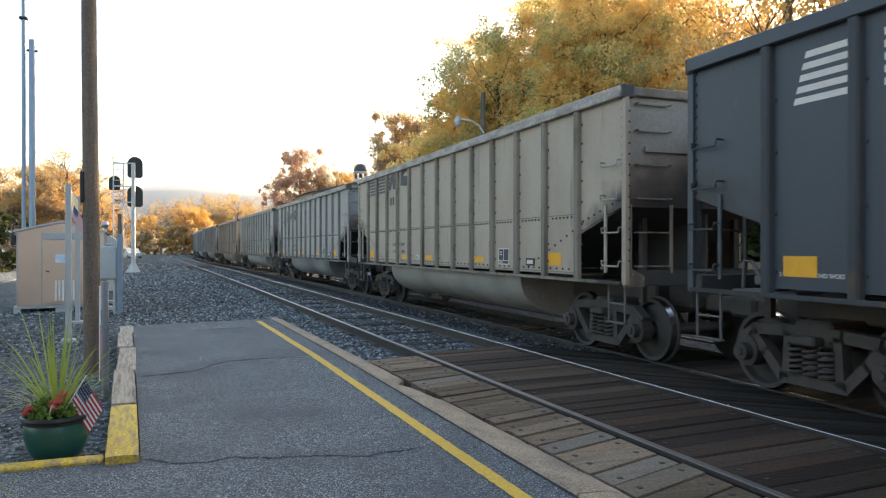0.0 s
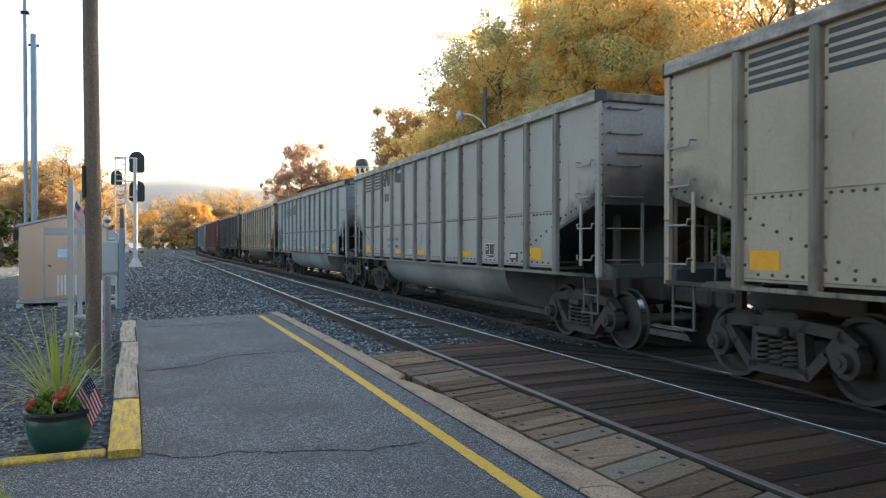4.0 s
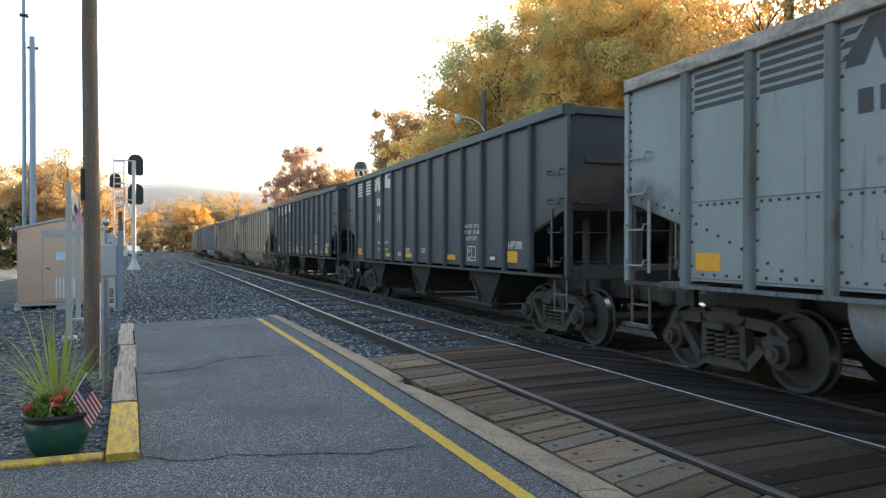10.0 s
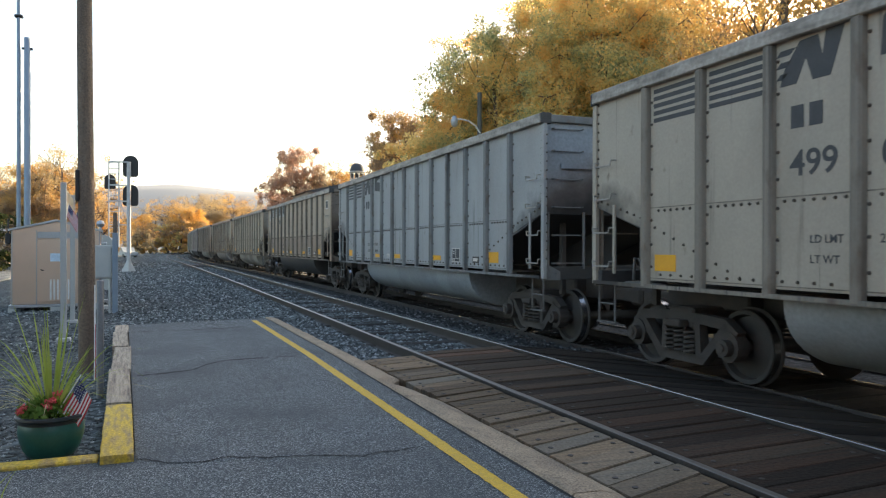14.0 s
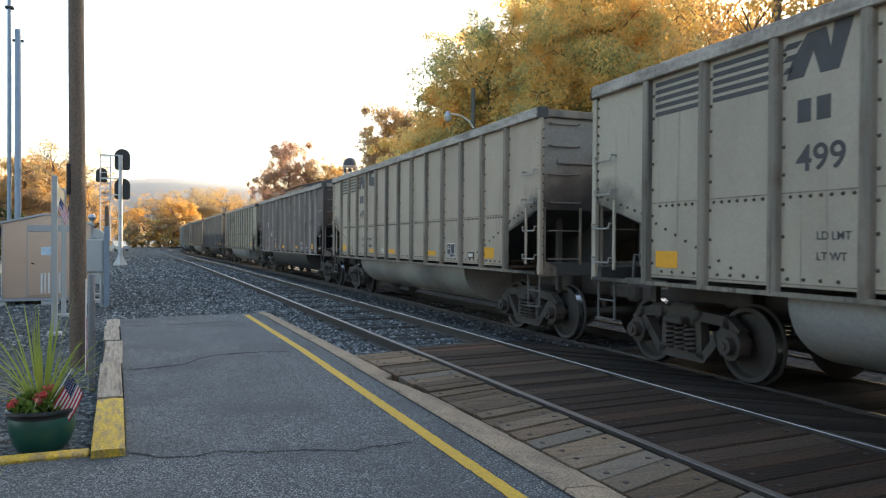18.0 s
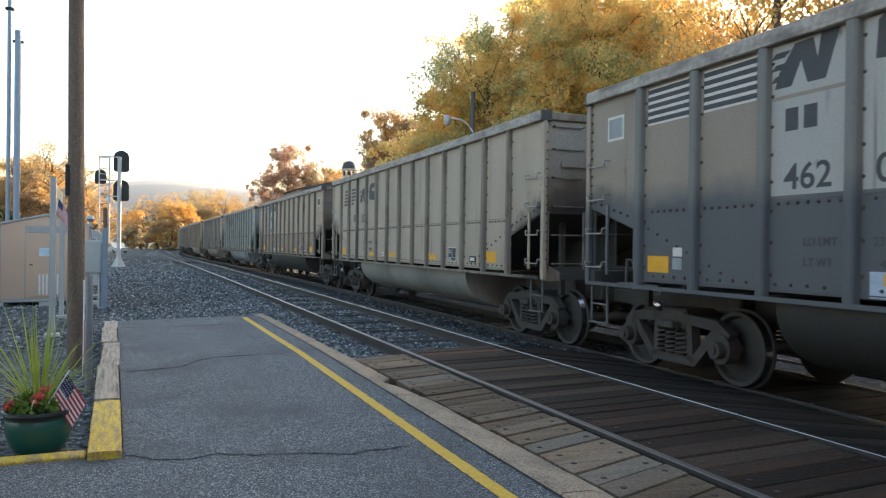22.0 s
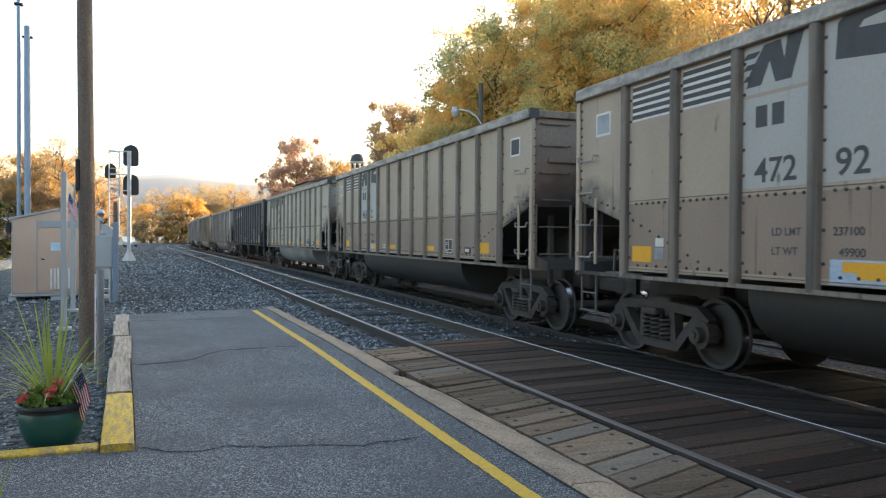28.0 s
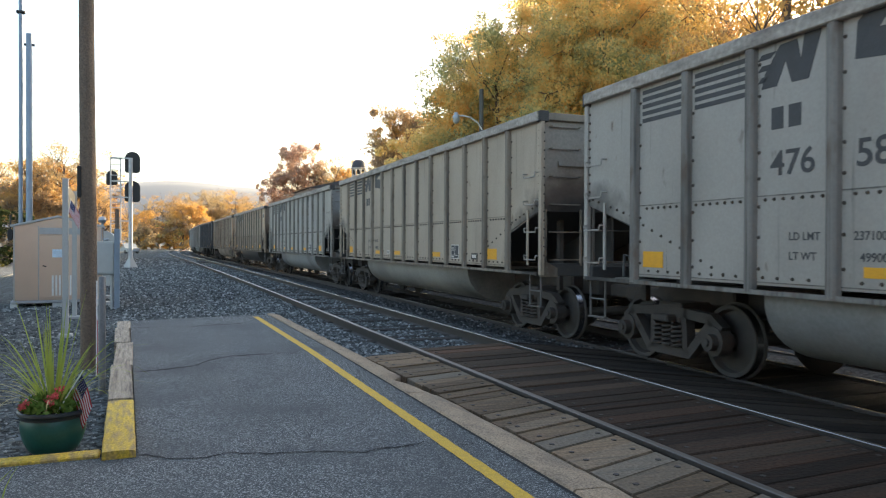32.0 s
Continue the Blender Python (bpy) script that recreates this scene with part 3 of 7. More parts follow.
for k, (y0, y1, mat, lab) in enumerate(((5.18, 6.84, YELLOWOLD, "peeling yellow paint"), (6.91, 8.83, TIMBER, "split grey sleeper"), (8.88, 10.88, TIMBER, ""), (10.93, 12.78, TIMBER, ""), (12.84, 13.95, TIMBER, ""))):
    xa, xb = -0.105 - (y0 - 4.98) * 0.031, -0.105 - (y1 - 4.98) * 0.031
    sh, n, rr = Shape(), 24, random.Random(40 + k)
    # a worn baulk: its upper arrises eaten away unevenly, its faces wavy
    sec = [(-0.205, -0.28), (-0.205, -0.010), (-0.197, -0.002), (-0.13, 0.0), (-0.07, 0.0), (-0.008, -0.002), (0.0, -0.010), (0.0, -0.28)]
    for i in range(n + 1):
        y = (y1 - y0) * i / n
        for m, (x, z) in enumerate(sec):
            w = 0.003 * noise.noise((x * 9 + k * 5, y * 4.0, 2)) + (0.006 * noise.noise((x * 40, y * 17, k)) if 0 < m < 7 else 0)
            sh.v.append((x + (w if m in (1, 6) else 0), y, z + (w - (0.007 * max(0.0, noise.noise((m * 3.1, y * 5, k)))) if 0 < m < 7 else 0)))
    e = len(sec)
    sh.f = [(i * e + m, i * e + m + 1, (i + 1) * e + m + 1, (i + 1) * e + m) for i in range(n) for m in range(e - 1)] + [tuple(range(e)), tuple(range(n * e, (n + 1) * e))]
    part("timber", sh, mat, edging, lab, at=pose(xa + (0.006, 0.004, 0.012, -0.002, 0.006)[k], y0, 0.105 - (0.0, -0.004, 0.012, 0.004, 0.018)[k], 0, 0, math.degrees(math.atan2(xa - xb, y1 - y0)) + (0, 0.3, -0.5, 0.4, 0)[k]))
strip = tagged(part("yellow_strip", Shape().box(-7, -0.325, 5.22, 5.36, -0.2, 0.075, 0.01), YELLOWOLD, at=pose(0, 0.02, 0, 0, 0, 0)), "yellow painted edging strip beside the gravel", "edging", kind="structure")


def crack(points, wide, seed):
    """A thin ragged crack, its dark fill just over the asphalt."""
    r = random.Random(seed)
    line = []
    for (x0, y0), (x1, y1) in zip(points, points[1:]):
        n = max(2, int(math.hypot(x1 - x0, y1 - y0) / 0.05))
        line += [(x0 + (x1 - x0) * i / n + r.uniform(-0.008, 0.008), y0 + (y1 - y0) * i / n + r.uniform(-0.02, 0.02)) for i in range(n)]
    v = []
    for x, y in line:
        w = wide * r.uniform(0.3, 1.0)
        v += [(x, y - w, 0.0535), (x, y + w, 0.0535)]
    tagged(part("crack", Shape().add(v, [(2 * i, 2 * i + 1, 2 * i + 3, 2 * i + 2) for i in range(len(line) - 1)]), CRACK), "dark ragged crack in the asphalt", "crack", kind="structure")


crack([(-0.14, 8.60), (0.25, 8.70), (0.45, 8.80), (0.62, 9.15), (0.85, 9.38), (1.5, 9.45), (1.78, 9.33)], 0.05, 1)
crack([(-0.11, 5.27), (0.0, 5.16), (0.15, 5.02), (0.32, 5.02), (0.5, 5.06), (0.75, 4.93), (1.0, 4.89), (1.32, 4.74), (1.43, 4.82), (1.6, 4.79), (1.84, 4.86)], 0.016, 2)
crack([(-0.3, 13.1), (0.6, 13.0), (1.6, 13.25)], 0.05, 3)
crack([(2.0, 4.7), (2.15, 4.68)], 0.008, 4)


def scatter_stones(areas, seed):
    """Loose broken stones on the bed, each a small uneven lump."""
    r = np.random.default_rng(seed)
    vs, fs, n = [], [], 0
    octa = np.array([(1, 0, 0), (-1, 0, 0), (0, 1, 0), (0, -1, 0), (0, 0, 1), (0, 0, -1)], float)
    faces = [(0, 2, 4), (2, 1, 4), (1, 3, 4), (3, 0, 4), (2, 0, 5), (1, 2, 5), (3, 1, 5), (0, 3, 5)]
    for x0, x1, y0, y1, z, count, size in areas:
        for x, y, a, k in zip(r.uniform(x0, x1, count), r.uniform(y0, y1, count), r.uniform(0, 6.3, count), r.uniform(0.55, 1.35, count) * size):
            p = octa * r.uniform(0.6, 1.15, (6, 3)) * k * np.array([1.15, 0.8, 0.62])
            c, s_ = math.cos(a), math.sin(a)
            vs += [(x + u * c - v * s_, y + u * s_ + v * c, z + w + 0.25 * k) for u, v, w in p.tolist()]
            fs += [(i + n, j + n, k2 + n) for i, j, k2 in faces]
            n += 6
    sh = Shape()
    sh.v, sh.f = vs, fs
    return sh


stones = scatter_stones([(-0.6, 2.6, 14.8, 19, -0.135, 3200, 0.042), (-3.5, 2.9, 19, 34, -0.135, 6200, 0.046), (-4.5, 2.6, 34, 52, -0.135, 6500, 0.065), (-5.0, 2.2, 52, 80, -0.135, 4500, 0.09), (2.6, 5.4, 24, 60, -0.16, 5000, 0.05), (2.47, 3.25, 9.7, 16, -0.155, 2400, 0.038), (2.5, 3.3, 16, 30, -0.14, 2000, 0.042),
                         (3.6, 4.8, 9.9, 24, -0.165, 2600, 0.038), (-4.5, -0.36, 5.45, 7.0, 0.010, 2200, 0.016), (-4.5, -0.4, 7.0, 8.5, -0.02, 1300, 0.018), (-4.5, -0.4, 8.5, 9.8, -0.07, 900, 0.018), (-4.5, -0.45, 9.5, 15, -0.125, 1900, 0.022), (-4.5, -0.6, 12, 20, -0.13, 1600, 0.034)], 5)
tagged(part("loose_stones", stones, STONE), "loose grey broken stones", "gravel", kind="stuff")
coal_stones = scatter_stones([(5.0, 6.9, 10.0, 26, -0.29, 3200, 0.038), (6.9, 8.4, 10.0, 26, DROP - 0.17, 1500, 0.036)], 6)
tagged(part("coal_stones", coal_stones, COALSTONE), "broken stones and lumps black with coal dust", "gravel", kind="stuff")


# unseen house added behind the camera to hold sky light off the near cars
def unseen_house():
    house = thing("sky_blocking_house", "unseen brick house added to block sky light", "building")
    brick = material("house_brick", (0.30, 0.16, 0.11), 0.9, second=(0.20, 0.11, 0.08), scale=9, stretch=(1, 1, 3), grain=0.2)
    slate = material("house_slate", (0.07, 0.072, 0.078), 0.8, second=(0.045, 0.046, 0.05), scale=5, grain=0.15)
    part("wall", Shape().box(-14, -4.6, -34, 0.2, -0.2, 4.6), brick, house)
    part("roof", Shape().prism([(-15.4, 4.4), (-2.2, 4.4), (-2.2, 4.55), (-9.3, 7.8), (-15.4, 4.55)], 1, -35, 1.2), slate, house)
    for y in (-30, -24, -18, -12, -6, -2):
        win = part("window", Shape().box(-4.6, -4.55, y - 0.6, y + 0.6, 0.9, 2.9, 0.01), WHITEPOST, house)
        part("pane", Shape().box(-4.548, -4.54, y - 0.5, y + 0.5, 1.0, 2.8), BLACK, win)


unseen_house()


# ---- the coal train ----
HALF, PITCH, SIDE, TOP, SILL = 7.6, 16.95, 1.53, 3.96, 1.16
TRUCK_Y, AXLE, WHEEL_R = 6.32, 0.92, 0.465
LONG = 1.141
STEEL = material("running_gear", (0.052, 0.044, 0.038), 0.8, 0.0, second=(0.080, 0.062, 0.050), amount=0.7, scale=5, grain=0.2)
WHEELSTEEL = material("wheel_steel", (0.050, 0.043, 0.037), 0.7, 0.0, second=(0.032, 0.027, 0.023), scale=6, grain=0.1)
TREAD = material("wheel_tread", (0.45, 0.45, 0.46), 0.25, 1.0, grain=0.05)
SOOT = material("sooty_interior", (0.060, 0.058, 0.056), 0.9, second=(0.075, 0.068, 0.060), scale=3, grain=0.2)


def car_paint(name, base, dirt, rough=0.62, amount=0.6, rust=0.0):
    """Weathered paint: run-down streaks of dirt, and small rust spots."""
    m = material(name, base, rough, 0.0, second=dirt, amount=amount * 0.7, scale=0.9, stretch=(1, 1.3, 0.55), fine=30, grain=0.06, bump=0.06, bump_scale=5)
    nt = m.node_tree
    b = nt.nodes["Principled BSDF"]
    tc = [n for n in nt.nodes if n.bl_idname == "ShaderNodeTexCoord"][0]
    info = [n for n in nt.nodes if n.bl_idname == "ShaderNodeObjectInfo"][0]
    under = b.inputs["Base Color"].links[0].from_socket
    for scale, stretch, lo, hi, col in ((1.5, (1, 5.0, 0.22), 0.62, 0.74, (0.05, 0.045, 0.04)), (5.0, (1, 1.2, 0.5), 0.66, 0.76, (0.10, 0.06, 0.035)), (3.0, (1, 9.0, 0.12), 0.67, 0.74, (0.035, 0.033, 0.032))):
        mp, no, mr, mx = nt.nodes.new("ShaderNodeMapping"), nt.nodes.new("ShaderNodeTexNoise"), nt.nodes.new("ShaderNodeMapRange"), nt.nodes.new("ShaderNodeMix")
        mp.inputs["Scale"].default_value = stretch
        ad = nt.nodes.new("ShaderNodeMath")
        ad.operation, ad.inputs[1].default_value = "MULTIPLY", 71.0 + scale
        nt.links.new(info.outputs["Random"], ad.inputs[0])
        no.noise_dimensions = "4D"
        nt.links.new(ad.outputs[0], no.inputs["W"])
        no.inputs["Scale"].default_value, no.inputs["Detail"].default_value = scale, 6.0
        nt.links.new(tc.outputs["Object"], mp.inputs["Vector"]), nt.links.new(mp.outputs[0], no.inputs["Vector"])
        mr.inputs[1].default_value, mr.inputs[2].default_value, mr.inputs[4].default_value = lo - rust * 0.12, hi - rust * 0.05, 0.75
        nt.links.new(no.outputs[0], mr.inputs[0])
        mx.data_type = "RGBA"
        mx.inputs["B"].default_value = (*col, 1)
        nt.links.new(mr.outputs[0], mx.inputs["Factor"]), nt.links.new(under, mx.inputs["A"])
        under = mx.outputs["Result"]
    # coal dust blown round the sloping ends
    sep, ay, ey, ez, no, k1, k2, th, mx = (nt.nodes.new("ShaderNode" + k) for k in ("SeparateXYZ", "Math", "MapRange", "MapRange", "TexNoise", "Math", "Math", "MapRange", "Mix"))
    ay.operation, k1.operation, k2.operation = "ABSOLUTE", "MULTIPLY", "MULTIPLY_ADD"
    nt.links.new(tc.outputs["Object"], sep.inputs[0]), nt.links.new(sep.outputs["Y"], ay.inputs[0])
    ey.inputs[1].default_value, ey.inputs[2].default_value = 5.7, 7.6
    ez.inputs[1].default_value, ez.inputs[2].default_value = 2.95, 2.0
    no.inputs["Scale"].default_value, no.inputs["Detail"].default_value = 2.2, 6.0
    nt.links.new(tc.outputs["Object"], no.inputs["Vector"])
    nt.links.new(ay.outputs[0], ey.inputs[0]), nt.links.new(sep.outputs["Z"], ez.inputs[0])
    nt.links.new(ey.outputs[0], k1.inputs[0]), nt.links.new(ez.outputs[0], k1.inputs[1])
    nt.links.new(no.outputs[0], k2.inputs[0]), nt.links.new(k1.outputs[0], k2.inputs[2])
    k2.inputs[1].default_value = 0.9
    th.inputs[1].default_value, th.inputs[2].default_value, th.inputs[4].default_value = 0.72, 1.15, 0.92
    nt.links.new(k2.outputs[0], th.inputs[0])
    mx.data_type = "RGBA"
    mx.inputs["B"].default_value = (0.02, 0.018, 0.017, 1)
    nt.links.new(th.outputs[0], mx.inputs["Factor"]), nt.links.new(under, mx.inputs["A"])
    nt.links.new(mx.outputs["Result"], b.inputs["Base Color"])
    return m


PAINT = {
    "beige": car_paint("beige_paint", (0.400, 0.318, 0.238), (0.21, 0.152, 0.108)),
    "grey": car_paint("grey_paint", (0.355, 0.322, 0.282), (0.195, 0.165, 0.138)),
    "blue": car_paint("blue_grey_paint", (0.325, 0.322, 0.312), (0.185, 0.165, 0.148)),
    "umber": car_paint("umber_paint", (0.285, 0.200, 0.145), (0.17, 0.12, 0.088)),
    "tan": car_paint("tan_paint", (0.395, 0.298, 0.215), (0.23, 0.165, 0.118)),
    "black": car_paint("black_paint", (0.036, 0.045, 0.056), (0.052, 0.056, 0.060), 0.5),
    "red": car_paint("oxide_red_paint", (0.225, 0.050, 0.042), (0.135, 0.050, 0.042), 0.55),
    "brown": car_paint("dark_brown_paint", (0.088, 0.076, 0.072), (0.052, 0.045, 0.043)),
    "pale": car_paint("pale_patch_paint", (0.40, 0.375, 0.335), (0.30, 0.275, 0.24), 0.65, 0.4),
    "dusk": car_paint("sooty_grey_paint", (0.085, 0.085, 0.088), (0.05, 0.05, 0.05)),
}
GRIME = {k: car_paint(k + "_grimy", [c * 0.62 for c in b], [c * 0.33 for c in b], 0.7, 0.8, 1.0) for k, b in (
    ("beige", (0.39, 0.315, 0.24)), ("grey", (0.35, 0.315, 0.275)), ("blue", (0.32, 0.315, 0.305)), ("tan", (0.34, 0.27, 0.205)), ("black", (0.065, 0.072, 0.082)), ("red", (0.19, 0.06, 0.055)), ("brown", (0.42, 0.40, 0.375)), ("dusk", (0.2, 0.19, 0.18)))}
def end_paint(name, base):
    """A car's end: clean at the top, then a rusty cloud and coal black over the lower middle."""
    m = material(name, base, 0.8, second=[c * 0.6 for c in base], amount=0.6, scale=0.9, fine=20, grain=0.12)
    nt = m.node_tree
    b = nt.nodes["Principled BSDF"]
    tc, sep, no, ab, k1, k2 = (nt.nodes.new("ShaderNode" + k) for k in ("TexCoord", "SeparateXYZ", "TexNoise", "Math", "Math", "Math"))
    link = nt.links.new
    no.inputs["Scale"].default_value, no.inputs["Detail"].default_value = 1.7, 6.0
    link(tc.outputs["Object"], sep.inputs[0]), link(tc.outputs["Object"], no.inputs["Vector"])
    ab.operation, k1.operation, k2.operation = "ABSOLUTE", "MULTIPLY_ADD", "MULTIPLY_ADD"
    link(sep.outputs["X"], ab.inputs[0])
    link(ab.outputs[0], k1.inputs[0]), link(sep.outputs["Z"], k1.inputs[2])
    k1.inputs[1].default_value = 0.35
    link(no.outputs[0], k2.inputs[0]), link(k1.outputs[0], k2.inputs[2])
    k2.inputs[1].default_value = 0.9
    under = b.inputs["Base Color"].links[0].from_socket
    for lo, hi, most, col in ((3.45, 4.05, 0.7, (0.13, 0.075, 0.045)), (3.1, 3.65, 0.94, (0.025, 0.023, 0.022))):
        mr, mx = nt.nodes.new("ShaderNodeMapRange"), nt.nodes.new("ShaderNodeMix")
        mr.inputs[1].default_value, mr.inputs[2].default_value, mr.inputs[3].default_value, mr.inputs[4].default_value = lo, hi, most, 0.0
        mx.data_type = "RGBA"
        mx.inputs["B"].default_value = (*col, 1)
        link(k2.outputs[0], mr.inputs[0]), link(mr.outputs[0], mx.inputs["Factor"]), link(under, mx.inputs["A"])
        under = mx.outputs["Result"]
    link(under, b.inputs["Base Color"])
    return m


ENDPAINT = {k: end_paint(k + "_sooty_end", b) for k, b in (
    ("beige", (0.33, 0.29, 0.24)), ("grey", (0.31, 0.30, 0.285)), ("blue", (0.30, 0.32, 0.335)), ("tan", (0.24, 0.19, 0.15)), ("black", (0.045, 0.05, 0.056)), ("red", (0.16, 0.04, 0.035)), ("brown", (0.09, 0.075, 0.066)), ("dusk", (0.18, 0.17, 0.16)))}


def soot_below(m, low, high):
    """Soot that has settled over the lower half, its upper edge cloudy."""
    nt = m.node_tree
    b = nt.nodes["Principled BSDF"]
    tc, sep, no, ad, mr, mx = (nt.nodes.new("ShaderNode" + k) for k in ("TexCoord", "SeparateXYZ", "TexNoise", "Math", "MapRange", "Mix"))
    nt.links.new(tc.outputs["Object"], sep.inputs[0]), nt.links.new(tc.outputs["Object"], no.inputs["Vector"])
    no.inputs["Scale"].default_value, no.inputs["Detail"].default_value = 1.6, 5.0
    ad.operation, ad.inputs[1].default_value = "MULTIPLY_ADD", 0.5
    nt.links.new(no.outputs[0], ad.inputs[0]), nt.links.new(sep.outputs["Z"], ad.inputs[2]), nt.links.new(ad.outputs[0], mr.inputs[0])
    mr.inputs[1].default_value, mr.inputs[2].default_value, mr.inputs[3].default_value, mr.inputs[4].default_value = low, high, 0.92, 0.0
    mx.data_type = "RGBA"
    mx.inputs["B"].default_value = (0.075, 0.078, 0.085, 1)
    nt.links.new(b.inputs["Base Color"].links[0].from_socket, mx.inputs["A"]), nt.links.new(mr.outputs[0], mx.inputs["Factor"])
    nt.links.new(mx.outputs["Result"], b.inputs["Base Color"])
    return m


PAINT["sooted"] = soot_below(car_paint("tan_paint_sooted", (0.285, 0.225, 0.170), (0.15, 0.11, 0.082)), 2.45, 2.80)
GRIME["sooted"] = soot_below(car_paint("tan_grimy_sooted", (0.20, 0.19, 0.165), (0.1, 0.09, 0.08)), 2.45, 2.80)
ENDPAINT["sooted"] = ENDPAINT["tan"]
# rivet heads, darker and browner than the paint round them
RIVET = material("rivet_dark_brown", (0.085, 0.065, 0.05), 0.8)
TROUGH = {k: material(k + "_sooty_trough", [c * (0.95 if k in ("beige", "grey", "blue") else 0.55) for c in b], 0.5, second=(0.045, 0.041, 0.037), amount=0.75, scale=0.6, stretch=(1, 1, 0.6), fine=20, grain=0.12) for k, b in (
    ("beige", (0.33, 0.30, 0.255)), ("grey", (0.31, 0.305, 0.295)), ("blue", (0.30, 0.32, 0.33)), ("tan", (0.07, 0.066, 0.062)), ("black", (0.05, 0.05, 0.05)), ("red", (0.2, 0.13, 0.09)), ("brown", (0.10, 0.09, 0.08)), ("dusk", (0.14, 0.13, 0.12)))}
TROUGH["sooted"] = TROUGH["tan"]
RIM = material("chord_steel", (0.37, 0.32, 0.27), 0.65, 0.0, second=(0.12, 0.10, 0.082), amount=0.9, scale=3.0, stretch=(1, 0.7, 3), fine=18, grain=0.22)
MARKGREY = material("stencil_dark", (0.062, 0.060, 0.060), 0.7, grain=0.1)
MARKWHITE = material("stencil_white", (0.66, 0.60, 0.53), 0.7, second=(0.48, 0.44, 0.39), scale=5, grain=0.08)
REFLECT = material("reflector_yellow", (0.78, 0.36, 0.012), 0.5, second=(0.6, 0.27, 0.02), scale=8, grain=0.06)
BAYDUST = material("dusty_chute", (0.020, 0.019, 0.018), 0.85, second=(0.050, 0.040, 0.033), amount=0.8, scale=2.0, grain=0.15)
STIRRUP = material("sooty_stirrup", (0.12, 0.115, 0.11), 0.6, 0.2, grain=0.1)
PALEBLUE = material("pale_blue_label", (0.40, 0.47, 0.56), 0.6, grain=0.1)
HANDRAIL = material("grab_iron", (0.33, 0.30, 0.265), 0.6, 0.0, second=(0.16, 0.13, 0.11), scale=8, grain=0.1)

GONDOLA_RIBS = [-6.39 + i * 1.065 for i in range(13)]
HOPPER_RIBS = [-6.42 + i * 1.07 for i in range(13)]
BROWN_RIBS = [-6.49, -5.51, -4.55, -3.41, -2.275, -1.1375, 0, 1.1375, 2.275, 3.41, 4.55, 5.51, 6.49]
RED_RIBS = [-6.3, -5.31, -4.4, -3.3, -2.2, -1.1, 0, 1.1, 2.2, 3.3, 4.4, 5.31, 6.3]


def side_sheet_mesh():
    """A side's plate: its lower corners cut away under the sloping ends."""
    poly = [(-HALF, 2.28), (-6.39, 1.92), (-6.39, SILL + 0.1), (6.39, SILL + 0.1), (6.39, 1.92), (HALF, 2.28), (HALF, TOP - 0.06), (-HALF, TOP - 0.06)]
    return Shape().prism(poly, 0, -0.012, 0.012).mesh("side_sheet")


def shell_mesh():
    """The slope sheets and the floor, one bent plate."""
    w = SIDE - 0.014
    line = [(-HALF + 0.03, 2.262), (-4.6, 1.32), (4.6, 1.32), (HALF - 0.03, 2.262)]
    return Shape().prism(line + [(y, z + 0.012) for y, z in line[::-1]], 0, -w, w).mesh("slope_floor")


def tub_mesh():
    """The deep round-bottomed trough between the trucks."""
    sec = [(1.46, 1.2), (1.46, 1.10)] + [(1.46 - 0.86 + 0.86 * math.cos(a), 1.10 - 0.68 * math.sin(a)) for a in np.linspace(0.14, math.pi / 2, 9)]
    sec += [(-x, z) for x, z in sec[::-1]]
    sh = Shape()
    ys = [-4.18, -4.12, 4.12, 4.18]
    sc = [0.98, 1.0, 1.0, 0.98]
    n = len(sec)
    for y, k in zip(ys, sc):
        sh.v += [(x * (0.5 + k / 2), y, 1.2 + (z - 1.2) * k) for x, z in sec]
    sh.f = [(i * n + j, i * n + j + 1, (i + 1) * n + j + 1, (i + 1) * n + j) for i in range(3) for j in range(n - 1)] + [tuple(range(n)), tuple(range(3 * n, 4 * n))]
    return sh.mesh("trough", True)


def hopper_bay_mesh():
    """One discharge chute: a funnel with a sloped front and a gate at its foot."""
    sh = Shape()
    top = [(-1.47, -0.86, 1.2), (1.47, -0.86, 1.2), (1.47, 0.86, 1.2), (-1.47, 0.86, 1.2)]
    low = [(-1.30, -0.28, 0.50), (1.30, -0.28, 0.50), (1.30, 0.28, 0.50), (-1.30, 0.28, 0.50)]
    sh.add(top + low, [(0, 1, 5, 4), (1, 2, 6, 5), (2, 3, 7, 6), (3, 0, 4, 7), (4, 5, 6, 7)])
    for e in (-1, 1):
        sh.box(min(e * 1.22, e * 1.37), max(e * 1.22, e * 1.37), -0.33, 0.33, 0.42, 0.54, 0.012)
        sh.tube([(e * 1.38, -0.36, 0.46), (e * 1.38, 0.36, 0.46)], 0.05, 8)
        sh.prism([(-0.86, 1.2), (-0.80, 1.2), (-0.24, 0.5), (-0.30, 0.5)], 0, e * 1.40 - 0.04, e * 1.40 + 0.04)
        sh.prism([(0.86, 1.2), (0.80, 1.2), (0.24, 0.5), (0.30, 0.5)], 0, e * 1.40 - 0.04, e * 1.40 + 0.04)
    sh.box(-1.25, 1.25, -0.3, 0.3, 0.36, 0.43, 0.02)
    return sh.mesh("hopper_bay")


